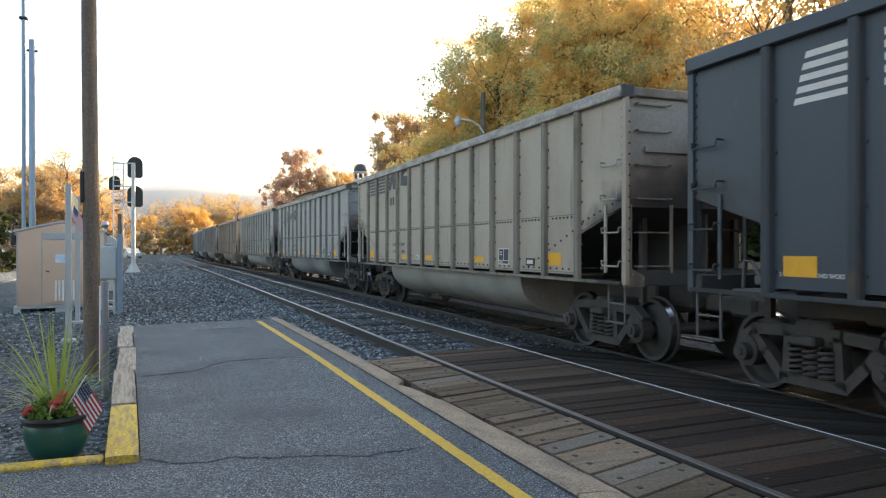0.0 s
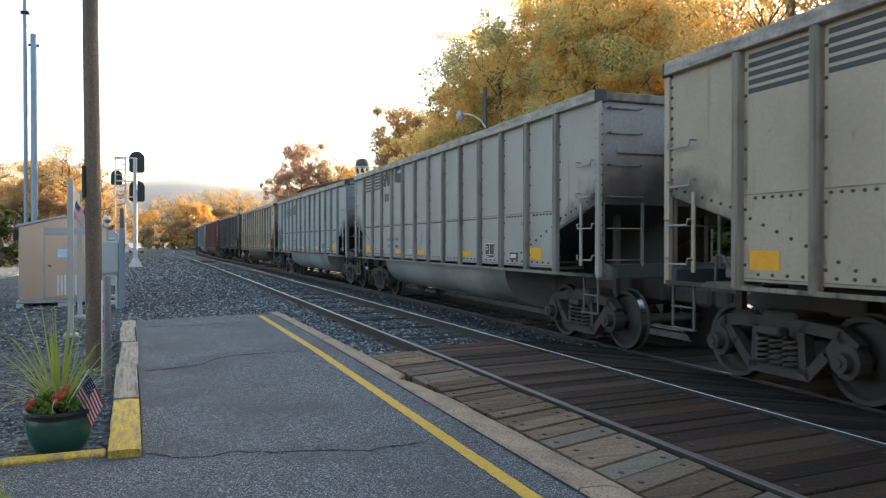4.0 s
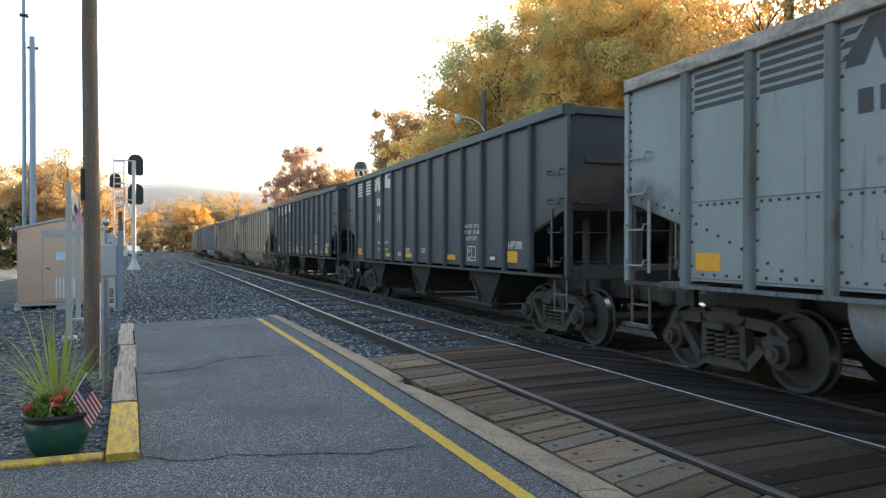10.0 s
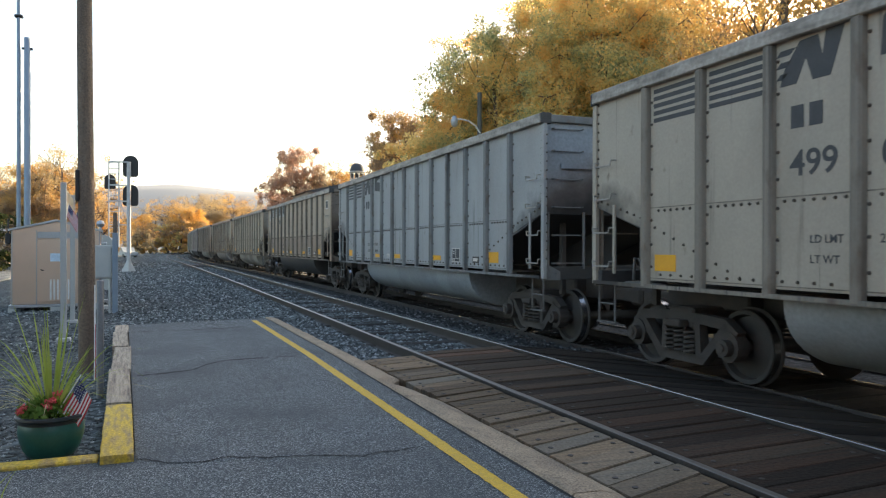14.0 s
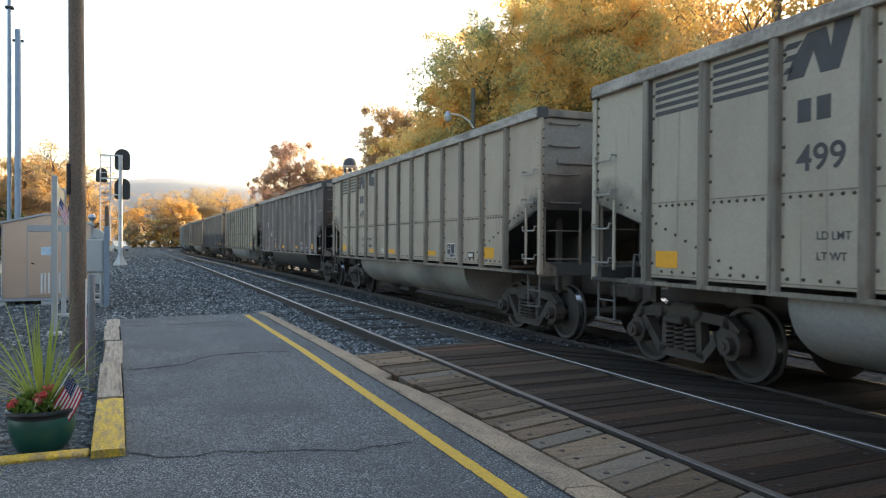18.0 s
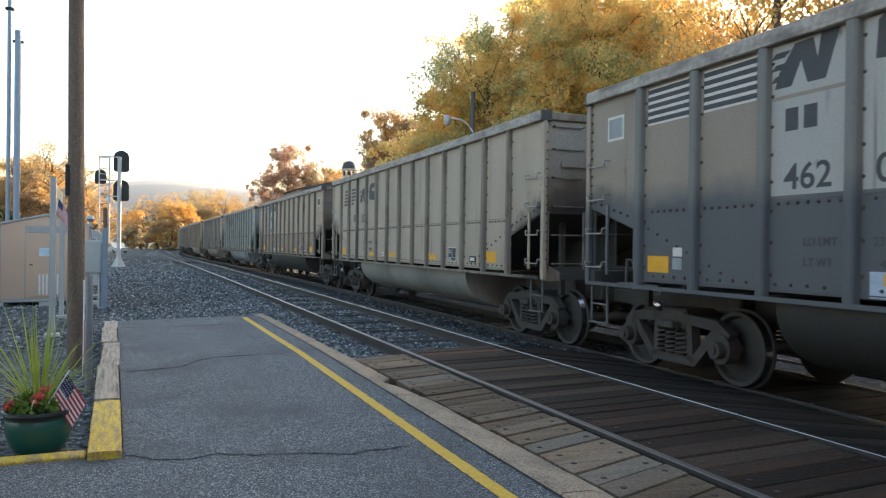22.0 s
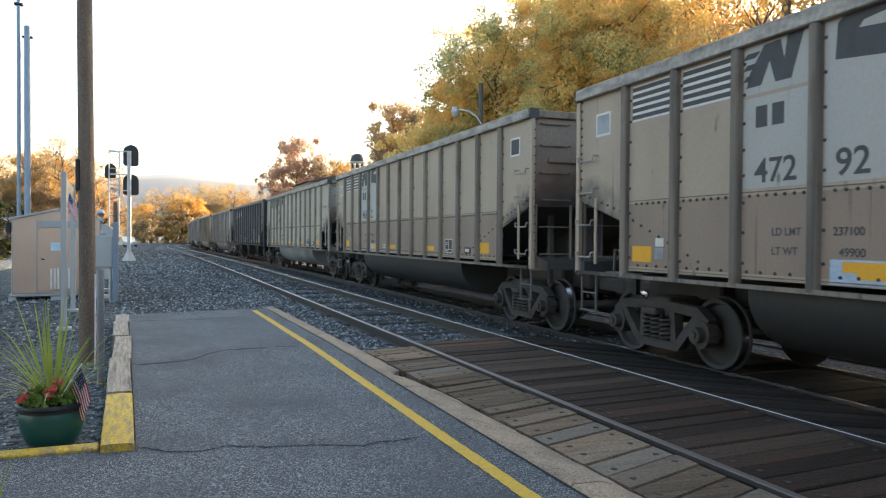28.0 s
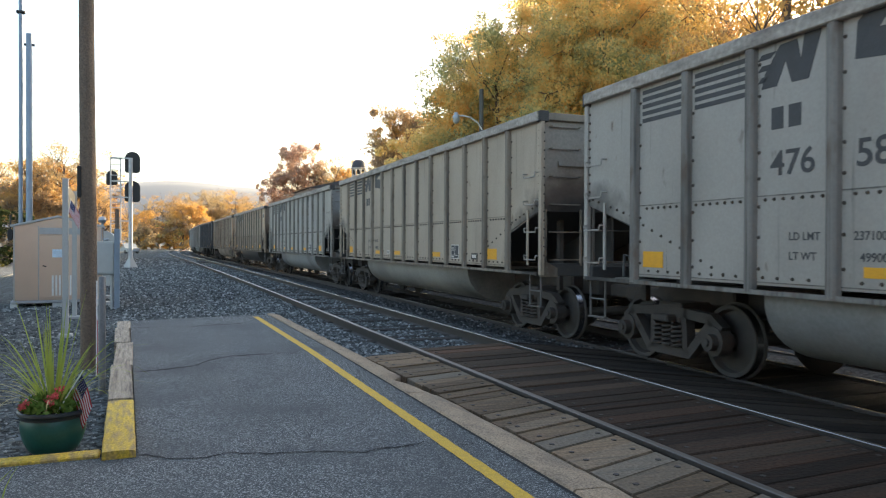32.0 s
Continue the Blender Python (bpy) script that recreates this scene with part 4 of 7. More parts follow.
def rivet(at, out, r, high):
    """A six-sided rivet head: its ring and a smaller flat top."""
    at, out = Vector(at), Vector(out)
    side, up = Vector((out.y, out.x, 0)), Vector((0, 0, 1))
    v = [at + (side * math.cos(k * math.pi / 3) + up * math.sin(k * math.pi / 3)) * r * f + out * h for f, h in ((1.0, 0.0), (0.6, high)) for k in range(6)]
    return v, [(k, (k + 1) % 6, (k + 1) % 6 + 6, k + 6) for k in range(6)] + [tuple(range(6, 12))]


def seam_mesh(ribs):
    """The lapped edge between upper and lower side plates, from rib to rib."""
    sh = Shape()
    for y0, y1 in zip(ribs, ribs[1:]):
        for s in (-1, 1):
            sh.box(min(s * (SIDE + 0.011), s * (SIDE + 0.018)), max(s * (SIDE + 0.011), s * (SIDE + 0.018)), y0 + 0.078, y1 - 0.078, 2.205, 2.219)
            sh.box(min(s * (SIDE + 0.011), s * (SIDE + 0.022)), max(s * (SIDE + 0.011), s * (SIDE + 0.022)), y0 + 0.078, y1 - 0.078, 1.285, 1.297)
    return sh.mesh("plate_seam")


def rivet_rows(ribs, seam):
    """Rows of round rivet heads on both sides of a car."""
    sh = Shape()
    places = []
    for y in ribs:
        places += [(y - 0.098, z + 0.03 * math.sin(z * 17 + y)) for z in np.arange(1.45, 3.75, 0.31 if seam else 0.6)]
    if seam:
        places += [(y, 2.17) for y in np.arange(-6.3, 6.3, 0.122) if min(abs(y - r) for r in ribs) > 0.13]
        places += [(y, 1.34) for y in np.arange(-6.3, 6.3, 0.2) if min(abs(y - r) for r in ribs) > 0.13]
        for e in (-1, 1):
            places += [(e * (6.22 - i * 0.19), 1.95 - i * 0.075) for i in range(9) if min(abs(e * (6.22 - i * 0.19) - r) for r in ribs) > 0.11]
            places += [(e * (HALF - 0.12 - i * 0.16), 2.36 - i * 0.045) for i in range(7)]
    places += [(e * (HALF - 0.03), z) for e in (-1, 1) for z in np.arange(2.35, 3.8, 0.13)]
    for s in (-1, 1):
        for y, z in places:
            sh.add(*rivet((s * (SIDE + 0.012), y, z), (s, 0, 0), 0.021, 0.02))
    for e in (-1, 1):
        for s in (-1, 1):
            for z in np.arange(1.5, 3.75, 0.15):
                sh.add(*rivet((s * (SIDE - 0.015), e * (HALF + 0.09), z), (0, e, 0), 0.017, 0.014))
    return sh.mesh("rivets")


def truck_meshes():
    """Side frame with its two openings, spring nest, bolster and the wheel pairs."""
    out = {}
    sh = Shape()
    def bar(pts, r, w=0.07):
        pts = [(y * AXLE / 1.03, z) for y, z in pts]
        for (y0, z0), (y1, z1) in zip(pts, pts[1:]):
            d = Vector((y1 - y0, z1 - z0)).normalized()
            n = Vector((-d.y, d.x)) * r
            sh.prism([(y0 - d.x * r * 0.4 + n.x, z0 - d.y * r * 0.4 + n.y), (y0 - d.x * r * 0.4 - n.x, z0 - d.y * r * 0.4 - n.y), (y1 + d.x * r * 0.4 - n.x, z1 + d.y * r * 0.4 - n.y), (y1 + d.x * r * 0.4 + n.x, z1 + d.y * r * 0.4 + n.y)], 0, -w, w)
    bar([(-1.12, 0.62), (-0.92, 0.74), (-0.42, 0.77), (0.42, 0.77), (0.92, 0.74), (1.12, 0.62)], 0.065)
    bar([(-0.95, 0.70), (-0.74, 0.50), (-0.46, 0.24), (0.46, 0.24), (0.74, 0.50), (0.95, 0.70)], 0.06)
    bar([(-0.40, 0.26), (-0.36, 0.74)], 0.05)
    bar([(0.40, 0.26), (0.36, 0.74)], 0.05)
    for e in (-1, 1):
        sh.prism([(e * AXLE + 0.17 * math.cos(a), 0.47 + 0.19 * math.sin(a)) for a in np.linspace(0, 2 * math.pi, 13)[:-1]], 0, -0.09, 0.09)
    out["side_frame"] = sh.mesh("side_frame")
    bx = Shape()
    bx.prism([(0.105 * math.cos(a), WHEEL_R + 0.105 * math.sin(a)) for a in np.linspace(0, 2 * math.pi, 15)[:-1]], 0, -0.19, -0.05)
    bx.prism([(0.05 * math.cos(a), WHEEL_R + 0.05 * math.sin(a)) for a in np.linspace(0, 2 * math.pi, 9)[:-1]], 0, -0.215, -0.18)
    out["bearing_cap"] = bx.mesh("bearing_cap", True)
    sp = Shape()
    for y in (-0.2, 0.0, 0.2):
        pts = [(-0.02 + 0.085 * math.cos(a), y + 0.085 * math.sin(a), 0.30 + 0.34 * a / (2 * math.pi * 5.5)) for a in np.arange(0, 2 * math.pi * 5.5, 0.55)]
        sp.tube(pts, 0.021, 5)
    out["spring_nest"] = sp.mesh("spring_nest", True)
    out["bolster"] = Shape().box(-1.05, 1.05, -0.25, 0.25, 0.62, 0.90, 0.03).box(-1.2, 1.2, -0.16, 0.16, 0.64, 0.74, 0.02).box(-0.55, 0.55, -0.7, 0.7, 0.85, 1.12, 0.03).mesh("bolster")
    w = Shape()
    for side in (-1, 1):
        n = 40
        rings = [(0.09, 0.0), (0.13, -0.05), (0.16, -0.02), (0.38, 0.02), (0.405, -0.06), (WHEEL_R - 0.01, -0.065), (WHEEL_R - 0.004, -0.05)]
        back = [(0.09, 0.10), (0.40, 0.09), (0.46, 0.09), (0.495, 0.075), (0.49, 0.055), (WHEEL_R + 0.004, 0.042)]
        for prof in (rings, back):
            m = len(prof)
            w.add([(side * (GAUGE / 2 - 0.0) - side * d, r * math.cos(2 * math.pi * j / n), r * math.sin(2 * math.pi * j / n)) for j in range(n) for r, d in prof],
                  [(j * m + i, (j + 1) % n * m + i, (j + 1) % n * m + i + 1, j * m + i + 1) for j in range(n) for i in range(m - 1)])
    w.tube([(-0.98, 0, 0), (0.98, 0, 0)], 0.085, 12)
    nf = len(w.f)
    t = w
    for side in (-1, 1):
        n, prof = 40, [(WHEEL_R - 0.004, -0.05), (WHEEL_R, 0.0), (WHEEL_R + 0.004, 0.042)]
        t.add([(side * GAUGE / 2 - side * d, r * math.cos(2 * math.pi * j / n), r * math.sin(2 * math.pi * j / n)) for j in range(n) for r, d in prof],
              [(j * 3 + i, (j + 1) % n * 3 + i, (j + 1) % n * 3 + i + 1, j * 3 + i + 1) for j in range(n) for i in range(2)])
    out["wheelset"] = w.mesh("wheelset", True)
    out["wheelset"].materials.append(None)
    for i, poly in enumerate(out["wheelset"].polygons):
        poly.material_index = int(i >= nf)
    return out


MESH = truck_meshes()
MESH["side_sheet"], MESH["shell"], MESH["trough"], MESH["hopper_bay"] = side_sheet_mesh(), shell_mesh(), tub_mesh(), hopper_bay_mesh()
MESH["rivets_gondola"], MESH["rivets_hopper"] = rivet_rows(GONDOLA_RIBS, True), rivet_rows(HOPPER_RIBS, False)
MESH["seam"] = seam_mesh(GONDOLA_RIBS)
MESH["rib"] = Shape().prism([(0, -0.075), (-0.055, -0.062), (-0.075, -0.04), (-0.075, 0.04), (-0.055, 0.062), (0, 0.075)], 2, SILL + 0.02, TOP - 0.10).mesh("rib")
for title, ys in (("ribs_gondola", GONDOLA_RIBS), ("ribs_hopper", HOPPER_RIBS)):
    MESH[title] = Shape()
    for y in ys:
        MESH[title].prism([(SIDE + 0.0125, y - 0.075), (SIDE + 0.0675, y - 0.062), (SIDE + 0.0875, y - 0.04), (SIDE + 0.0875, y + 0.04), (SIDE + 0.0675, y + 0.062), (SIDE + 0.0125, y + 0.075)], 2, SILL + 0.02, TOP - 0.14)
    MESH[title] = MESH[title].mesh("ribs")
MESH["chord"] = Shape().box(-SIDE - 0.10, -SIDE + 0.03, -HALF - 0.03, HALF + 0.03, TOP - 0.155, TOP + 0.01, 0.012).mesh("chord")
MESH["end_chord"] = Shape().box(-SIDE + 0.035, SIDE - 0.035, -0.055, 0.075, TOP - 0.135, TOP - 0.005, 0.012).mesh("end_chord")
MESH["side_sill"] = Shape().box(-SIDE - 0.085, -SIDE + 0.05, -HALF, HALF, SILL, SILL + 0.025).box(-SIDE - 0.085, -SIDE - 0.06, -HALF, HALF, SILL + 0.025, SILL + 0.05).mesh("side_sill")
MESH["end_plate"] = Shape().box(-SIDE + 0.014, SIDE - 0.014, -0.008, 0.008, 2.26, TOP - 0.14).box(-1.2, 1.2, 0.008, 0.05, 3.05, 3.13).mesh("end_plate")
MESH["end_sill"] = Shape().box(-SIDE, SIDE, -0.10, 0.02, SILL - 0.02, SILL + 0.20, 0.012).mesh("end_sill")
gu = Shape().prism([(-0.17, SILL - 0.03), (0.17, SILL - 0.03), (0.17, SILL + 0.21), (0.05, SILL + 0.23), (-0.17, SILL + 0.12)], 1, 0.0, 0.025)
for bx, bz in ((-0.09, 0.03), (0.04, 0.03), (0.11, 0.03), (-0.09, 0.10), (0.04, 0.14), (0.11, 0.14)):
    gu.tube([(bx, 0.02, SILL + bz), (bx, 0.045, SILL + bz)], 0.016, 6)
MESH["gusset"] = gu.mesh("corner_gusset")
MESH["corner_post"] = Shape().box(-0.045, 0.02, -0.05, 0.05, SILL, TOP - 0.13, 0.006).mesh("corner_post")
MESH["inner_post"] = Shape().box(-0.014, 0.014, -0.028, 0.028, SILL + 0.16, 2.30, 0.004).mesh("inner_post")
MESH["corner_cap"] = Shape().box(-0.09, 0.09, -0.075, 0.085, TOP - 0.17, TOP + 0.018, 0.012).mesh("corner_cap")
MESH["brace"] = Shape().box(-0.04, 0.04, -0.05, 0.05, SILL - 0.3, 2.14).mesh("brace")
MESH["air_reservoir"] = Shape().tube([(-0.6, 0, SILL + 0.32), (-0.55, 0, SILL + 0.32), (0.25, 0, SILL + 0.32), (0.3, 0, SILL + 0.32)], [0.08, 0.17, 0.17, 0.08], 14).mesh("air_reservoir", True)
bv = Shape().box(-1.32, -1.08, -0.16, 0.10, SILL + 0.05, SILL + 0.34, 0.03).box(-1.28, -1.14, 0.10, 0.24, SILL + 0.10, SILL + 0.22, 0.02)
bv.tube([(-1.2, -0.03, SILL + 0.32), (-1.2, -0.03, SILL + 0.50)], 0.075, 12).tube([(-1.24, 0.18, SILL + 0.2), (-1.24, 0.30, SILL + 0.36), (-1.24, 0.42, SILL + 0.38), (-1.24, 0.44, SILL + 0.06)], 0.022, 7)
bv.tube([(-1.26, -0.12, SILL + 0.3), (-1.26, -0.34, SILL + 0.42), (-1.26, -0.4, SILL + 0.06)], 0.02, 7).box(-1.36, -1.0, -0.45, 0.48, SILL + 0.02, SILL + 0.05)
MESH["brake_valve"] = bv.mesh("brake_valve", True)
MESH["rung"] = Shape().tube([(0.03, -0.22, 0.07), (-0.07, -0.22, 0.07), (-0.07, -0.2, 0.0), (-0.07, 0.2, 0.0), (-0.07, 0.22, 0.07), (0.03, 0.22, 0.07)], 0.013, 5).mesh("rung")
MESH["end_rung"] = Shape().tube([(-0.28, 0.05, 0.0), (-0.28, -0.05, 0), (0.28, -0.05, 0), (0.28, 0.05, 0)], 0.013, 5).mesh("end_rung")
st = Shape().tube([(0, -0.2, SILL), (0, -0.2, 0.62)], 0.018, 5).tube([(0, 0.2, SILL), (0, 0.2, 0.62)], 0.018, 5).tube([(0, -0.2, 0.88), (0, 0.2, 0.88)], 0.014, 5)
MESH["stirrup"] = st.box(-0.04, 0.04, -0.22, 0.22, 0.60, 0.62).mesh("stirrup")
MESH["coupler"] = Shape().box(-0.1, 0.1, 0, 0.62, 0.76, 0.98, 0.03).box(-0.17, 0.15, 0.55, 0.86, 0.72, 1.02, 0.05).mesh("coupler")
MESH["centre_sill"] = Shape().box(-0.32, 0.32, -HALF + 0.05, HALF - 0.05, 0.78, 1.15, 0.02).mesh("centre_sill")
MESH["end_web"] = Shape().prism([(4.72, 1.14), (HALF - 0.12, 1.14), (HALF - 0.12, 2.19), (4.72, 1.33)], 0, -0.02, 0.02).mesh("end_web")
MESH["reflector"] = Shape().box(-0.003, 0.003, 0, 0.42, 0, 0.21).mesh("reflector")
MESH["plate"] = Shape().box(-0.003, 0.003, 0, 1, 0, 1).mesh("plate")
g = Shape()
for y0, y1, z0, z1 in ((0, 0.46, 0, 0.018), (0, 0.46, 0.292, 0.31), (0, 0.018, 0.018, 0.292), (0.442, 0.46, 0.018, 0.292), (0.018, 0.442, 0.07, 0.082), (0.225, 0.24, 0.082, 0.292),
                       (0.30, 0.41, 0.225, 0.245), (0.30, 0.41, 0.18, 0.20), (0.28, 0.38, 0.035, 0.055), (0.40, 0.43, 0.035, 0.055)):
    g.box(-0.002, 0.002, y0, y1, z0, z1)
MESH["stencil_frame"] = g.mesh("stencil_frame")


def letters(text, size):
    key = "text_%s_%s" % (text, size)
    if key not in MESH:
        cu = bpy.data.curves.new("lettering", "FONT")
        cu.body, cu.size, cu.extrude, cu.offset = text, size, 0.001, 0.012 * size
        ob = new("lettering", cu)
        MESH[key] = bpy.data.meshes.new_from_object(ob)
        bpy.data.objects.remove(ob)
        MESH[key].materials.clear()
        MESH[key].materials.append(None)
    return MESH[key]


def write(text, size, y, z, mat, car, name="lettering", wide=1.0):
    """Letters on the side that faces -x, reading along +y as seen from there... from y downwards."""
    ob = part(name, letters(text, size), mat, car, at=Matrix(((0, 0, -1, -SIDE - 0.0155), (-wide, 0, 0, y * LONG), (0, 1, 0, z), (0, 0, 0, 1))))
    return tagged(ob, kind="stuff") if size < 0.2 else ob


def slab(name, poly, mat, car, label=""):
    """A painted patch on the side that faces -x, its outline in y and z."""
    return part(name, Shape().prism([(y * LONG, z) for y, z in poly], 0, -SIDE - 0.016, -SIDE - 0.012), mat, car, label)


def ring(name, y, z, r0, r1, a0, a1, mat, car):
    t = np.linspace(radians(a0), radians(a1), 14)
    slab(name, [(y - r1 * math.cos(a), z + r1 * math.sin(a)) for a in t] + [(y - r0 * math.cos(a), z + r0 * math.sin(a)) for a in t[::-1]], mat, car)


def stripes(mat, car, kind, lift=0.0, bars=None, backed=False):
    """Five stripes, a slanted block emblem and a short mark by the trailing end."""
    for i in range(5):
        if kind == "wing":
            z, d = 3.52 + lift - i * 0.112, 0.065
            slab("stripe", [(5.20 + i * 0.03, z), (4.715, z), (4.715, z - d), (5.22 + i * 0.03, z - d)], bars or mat, car)
            slab("stripe", [(4.45, z), (3.73 + i * 0.11, z), (3.80 + i * 0.11, z - d), (4.45, z - d)], bars or mat, car)
        else:
            z, d = 3.75 - i * 0.094, 0.056
            slab("stripe", [(5.48, z), (4.77, z), (4.77, z - d), (5.48, z - d)], bars or mat, car)
            slab("stripe", [(4.56, z), (3.84, z), (3.84, z - d), (4.56, z - d)], bars or mat, car)
    if backed:
        for y0, y1 in ((5.47, 6.25), (4.39, 5.20)):
            part("stripe_backing", MESH["plate"], MARKWHITE, car, at=Matrix.Translation((-SIDE - 0.0122, y0, 3.29)) @ Matrix.Diagonal((0.5, y1 - y0, 0.48, 1)))
        for y0, y1 in ((3.29, 4.17), (2.22, 3.10)):
            part("emblem_backing", MESH["plate"], PAINT["pale"], car, "pale repainted panel", at=Matrix.Translation((-SIDE - 0.0122, y0, 3.27)) @ Matrix.Diagonal((0.5, y1 - y0, 0.52, 1)))
    z = 3.35 if kind != "wing" else 3.02 + lift
    y0 = 3.68 if kind != "wing" else 3.56
    slab("emblem", [(y0 - a * 0.92, z + b) for a, b in ((0.06, 0.0), (0.11, 0.16), (0.30, 0.42), (0.51, 0.43), (0.56, 0.22), (0.60, 0.47), (0.81, 0.49), (0.65, 0.0), (0.45, 0.0), (0.37, 0.24), (0.26, 0.0))], mat, car, "slanted block emblem")
    for b in (0.07, 0.19, 0.31):
        slab("emblem", [(y0 - 0.01, z + b), (y0 - 0.06, z + b + 0.06), (y0 - 0.14 - b * 0.3, z + b + 0.06), (y0 - 0.07 - b * 0.3, z + b)], mat, car)
    slab("emblem", [(2.62, z + 0.06), (2.60, z + 0.40), (2.48, z + 0.52), (2.06, z + 0.52), (2.06, z + 0.40), (2.36, z + 0.36), (2.40, z + 0.30), (2.04, z + 0.26), (2.02, z + 0.10), (2.14, z)], mat, car, "rounded block emblem")
    y = (3.50 if not lift else 3.38) if kind != "wing" else 4.17
    zz = 2.90 if kind != "wing" else 2.44 + lift * 1.8
    for k in (0, 1):
        slab("short_mark", [(y - k * 0.2, zz), (y - k * 0.2, zz + 0.23), (y - 0.14 - k * 0.2, zz + 0.23), (y - 0.14 - k * 0.2, zz)], mat, car)


def shade(mat, tint):
    """The same paint on a car of a slightly other colour."""
    m = mat.copy()
    for key in ("A", "B"):
        sock = m.node_tree.nodes["base"].inputs[[i.identifier for i in m.node_tree.nodes["base"].inputs].index(key + "_Color")]
        sock.default_value = (*[min(0.9, sock.default_value[k] * tint[k]) for k in range(3)], 1)
    return m


def build_car(paint, label, bottom="trough", mark="plain", dark_marks=True, number="", ribs=GONDOLA_RIBS, patch=False, band=None, tint=None):
    car = thing("coal_hopper" if bottom == "bays" else "coal_gondola", label, "freight car", group="cars of the coal train")
    body, grime, end_coat = PAINT[paint], GRIME[paint], ENDPAINT[paint]
    if tint:
        body, grime, end_coat = shade(body, tint), shade(grime, tint), shade(end_coat, tint)
    riveted = paint not in ("black", "red")
    for s in (-1, 1):
        turn = pose(0, 0, 0, 0, 0, 0 if s < 0 else 180)
        part("side_sheet", MESH["side_sheet"], body, car, at=(s * SIDE, 0, 0))
        part("top_chord", MESH["chord"], RIM if riveted else body, car, at=turn)
        part("side_sill", MESH["side_sill"], grime, car, at=turn)
        if s < 0:
            for y in ribs:
                part("rib", MESH["rib"], grime, car, at=(-SIDE - 0.0125, y, 0))
        else:
            tagged(part("ribs", MESH["ribs_gondola" if riveted else "ribs_hopper"], grime, car), kind="stuff")
        for e in (-1, 1):
            part("corner_post", MESH["corner_post"], body, car, at=(s * (SIDE + 0.0), e * (HALF + 0.04), 0))
            part("corner_cap", MESH["corner_cap"], SOOT, car, "blackened corner casting", at=(s * (SIDE - 0.015), e * (HALF + 0.02), 0))
            part("inner_post", MESH["inner_post"], body, car, at=(s * (SIDE + 0.02), e * (HALF - 0.45), 0))
            for z in (1.42, 1.9):
                part("grab_iron", MESH["rung"], HANDRAIL if paint != "black" else grime, car, at=pose(s * (SIDE + 0.03), e * (HALF - 0.22), z, 0, 0, 0 if s < 0 else 180))
            for z in (2.38, 2.86):
                part("grab_iron", MESH["rung"], HANDRAIL if paint != "black" else grime, car, at=pose(s * (SIDE + 0.03), e * (HALF - 0.26), z, 0, 0, 0 if s < 0 else 180))
            part("stirrup", MESH["stirrup"], STIRRUP, car, at=(s * (SIDE - 0.02), e * (HALF - 0.22), 0))
    part("slope_floor", MESH["shell"], SOOT, car, "coal-blackened floor and slopes")
    if paint != "brown":
        if riveted:
            tagged(part("plate_seam", MESH["seam"], grime, car, "lapped plate edges"), kind="stuff")
        tagged(part("rivets", MESH["rivets_gondola" if riveted else "rivets_hopper"], RIVET if riveted and paint != "brown" else grime, car), kind="stuff")
    part("centre_sill", MESH["centre_sill"], STEEL, car)
    for e in (-1, 1):
        part("end_web", MESH["end_web"], SOOT, car, at=pose(0, 0, 0, 0, 0, 0 if e > 0 else 180))
    for e in (-1, 1):
        half_turn = pose(0, 0, 0, 0, 0, 0 if e > 0 else 180)
        part("end_chord", MESH["end_chord"], grime, car, at=half_turn @ Matrix.Translation((0, HALF - 0.02, 0)))
        part("end_plate", MESH["end_plate"], end_coat, car, at=half_turn @ Matrix.Translation((0, HALF - 0.02, 0)))
        part("end_sill", MESH["end_sill"], SOOT, car, at=half_turn @ Matrix.Translation((0, HALF, 0)))
        for s in (-1, 1):
            part("corner_gusset", MESH["gusset"], grime, car, "bolted corner plate", at=half_turn @ Matrix.Translation((s * (SIDE - 0.14), HALF + 0.012, 0)))
        for bx in (-0.86, 0.86):
            part("brace", MESH["brace"], STEEL, car, at=half_turn @ Matrix.Translation((bx, HALF - 0.5, 0)))
        if e > 0:
            part("air_reservoir", MESH["air_reservoir"], STEEL, car, at=(-0.6, HALF - 1.0, 0))
            part("brake_valve", MESH["brake_valve"], STIRRUP, car, "dusty brake valve and pipes", at=(0, HALF - 0.92, 0))
        for bx in (-1.45, -0.75):
            part("end_stile", MESH["inner_post"], grime, car, at=half_turn @ Matrix.Translation((bx * e, HALF + 0.02, 0)))
        part("coupler", MESH["coupler"], STEEL, car, at=half_turn @ Matrix.Translation((0, HALF - 0.05, 0)))
        for z in (1.42, 1.9, 2.38, 2.86, 3.34, 3.72)[:6 if riveted else 3]:
            part("end_rung", MESH["end_rung"], grime, car, at=half_turn @ Matrix.Translation((e * -1.1, HALF + 0.07, z)))
        truck = new("truck")
        truck.parent, truck.location = car, (0, e * TRUCK_Y, 0)
        for s in (-1, 1):
            part("side_frame", MESH["side_frame"], STEEL, truck, at=pose(s * 0.99, 0, 0, 0, 0, 0 if s < 0 else 180))
            for a in (-AXLE, AXLE):
                part("bearing_cap", MESH["bearing_cap"], STEEL, truck, at=pose(s * 0.99, a, 0, 0, 0, 0 if s < 0 else 180))
            part("spring_nest", MESH["spring_nest"], STEEL, truck, at=pose(s * 1.02, 0, 0, 0, 0, 0 if s < 0 else 180))
        part("bolster", MESH["bolster"], STEEL, truck)
        for a in (-1, 1):
            axle = part("wheelset", MESH["wheelset"], WHEELSTEEL, truck, at=(0, a * AXLE, WHEEL_R))
            axle.material_slots[1].link, axle.material_slots[1].material = "OBJECT", TREAD
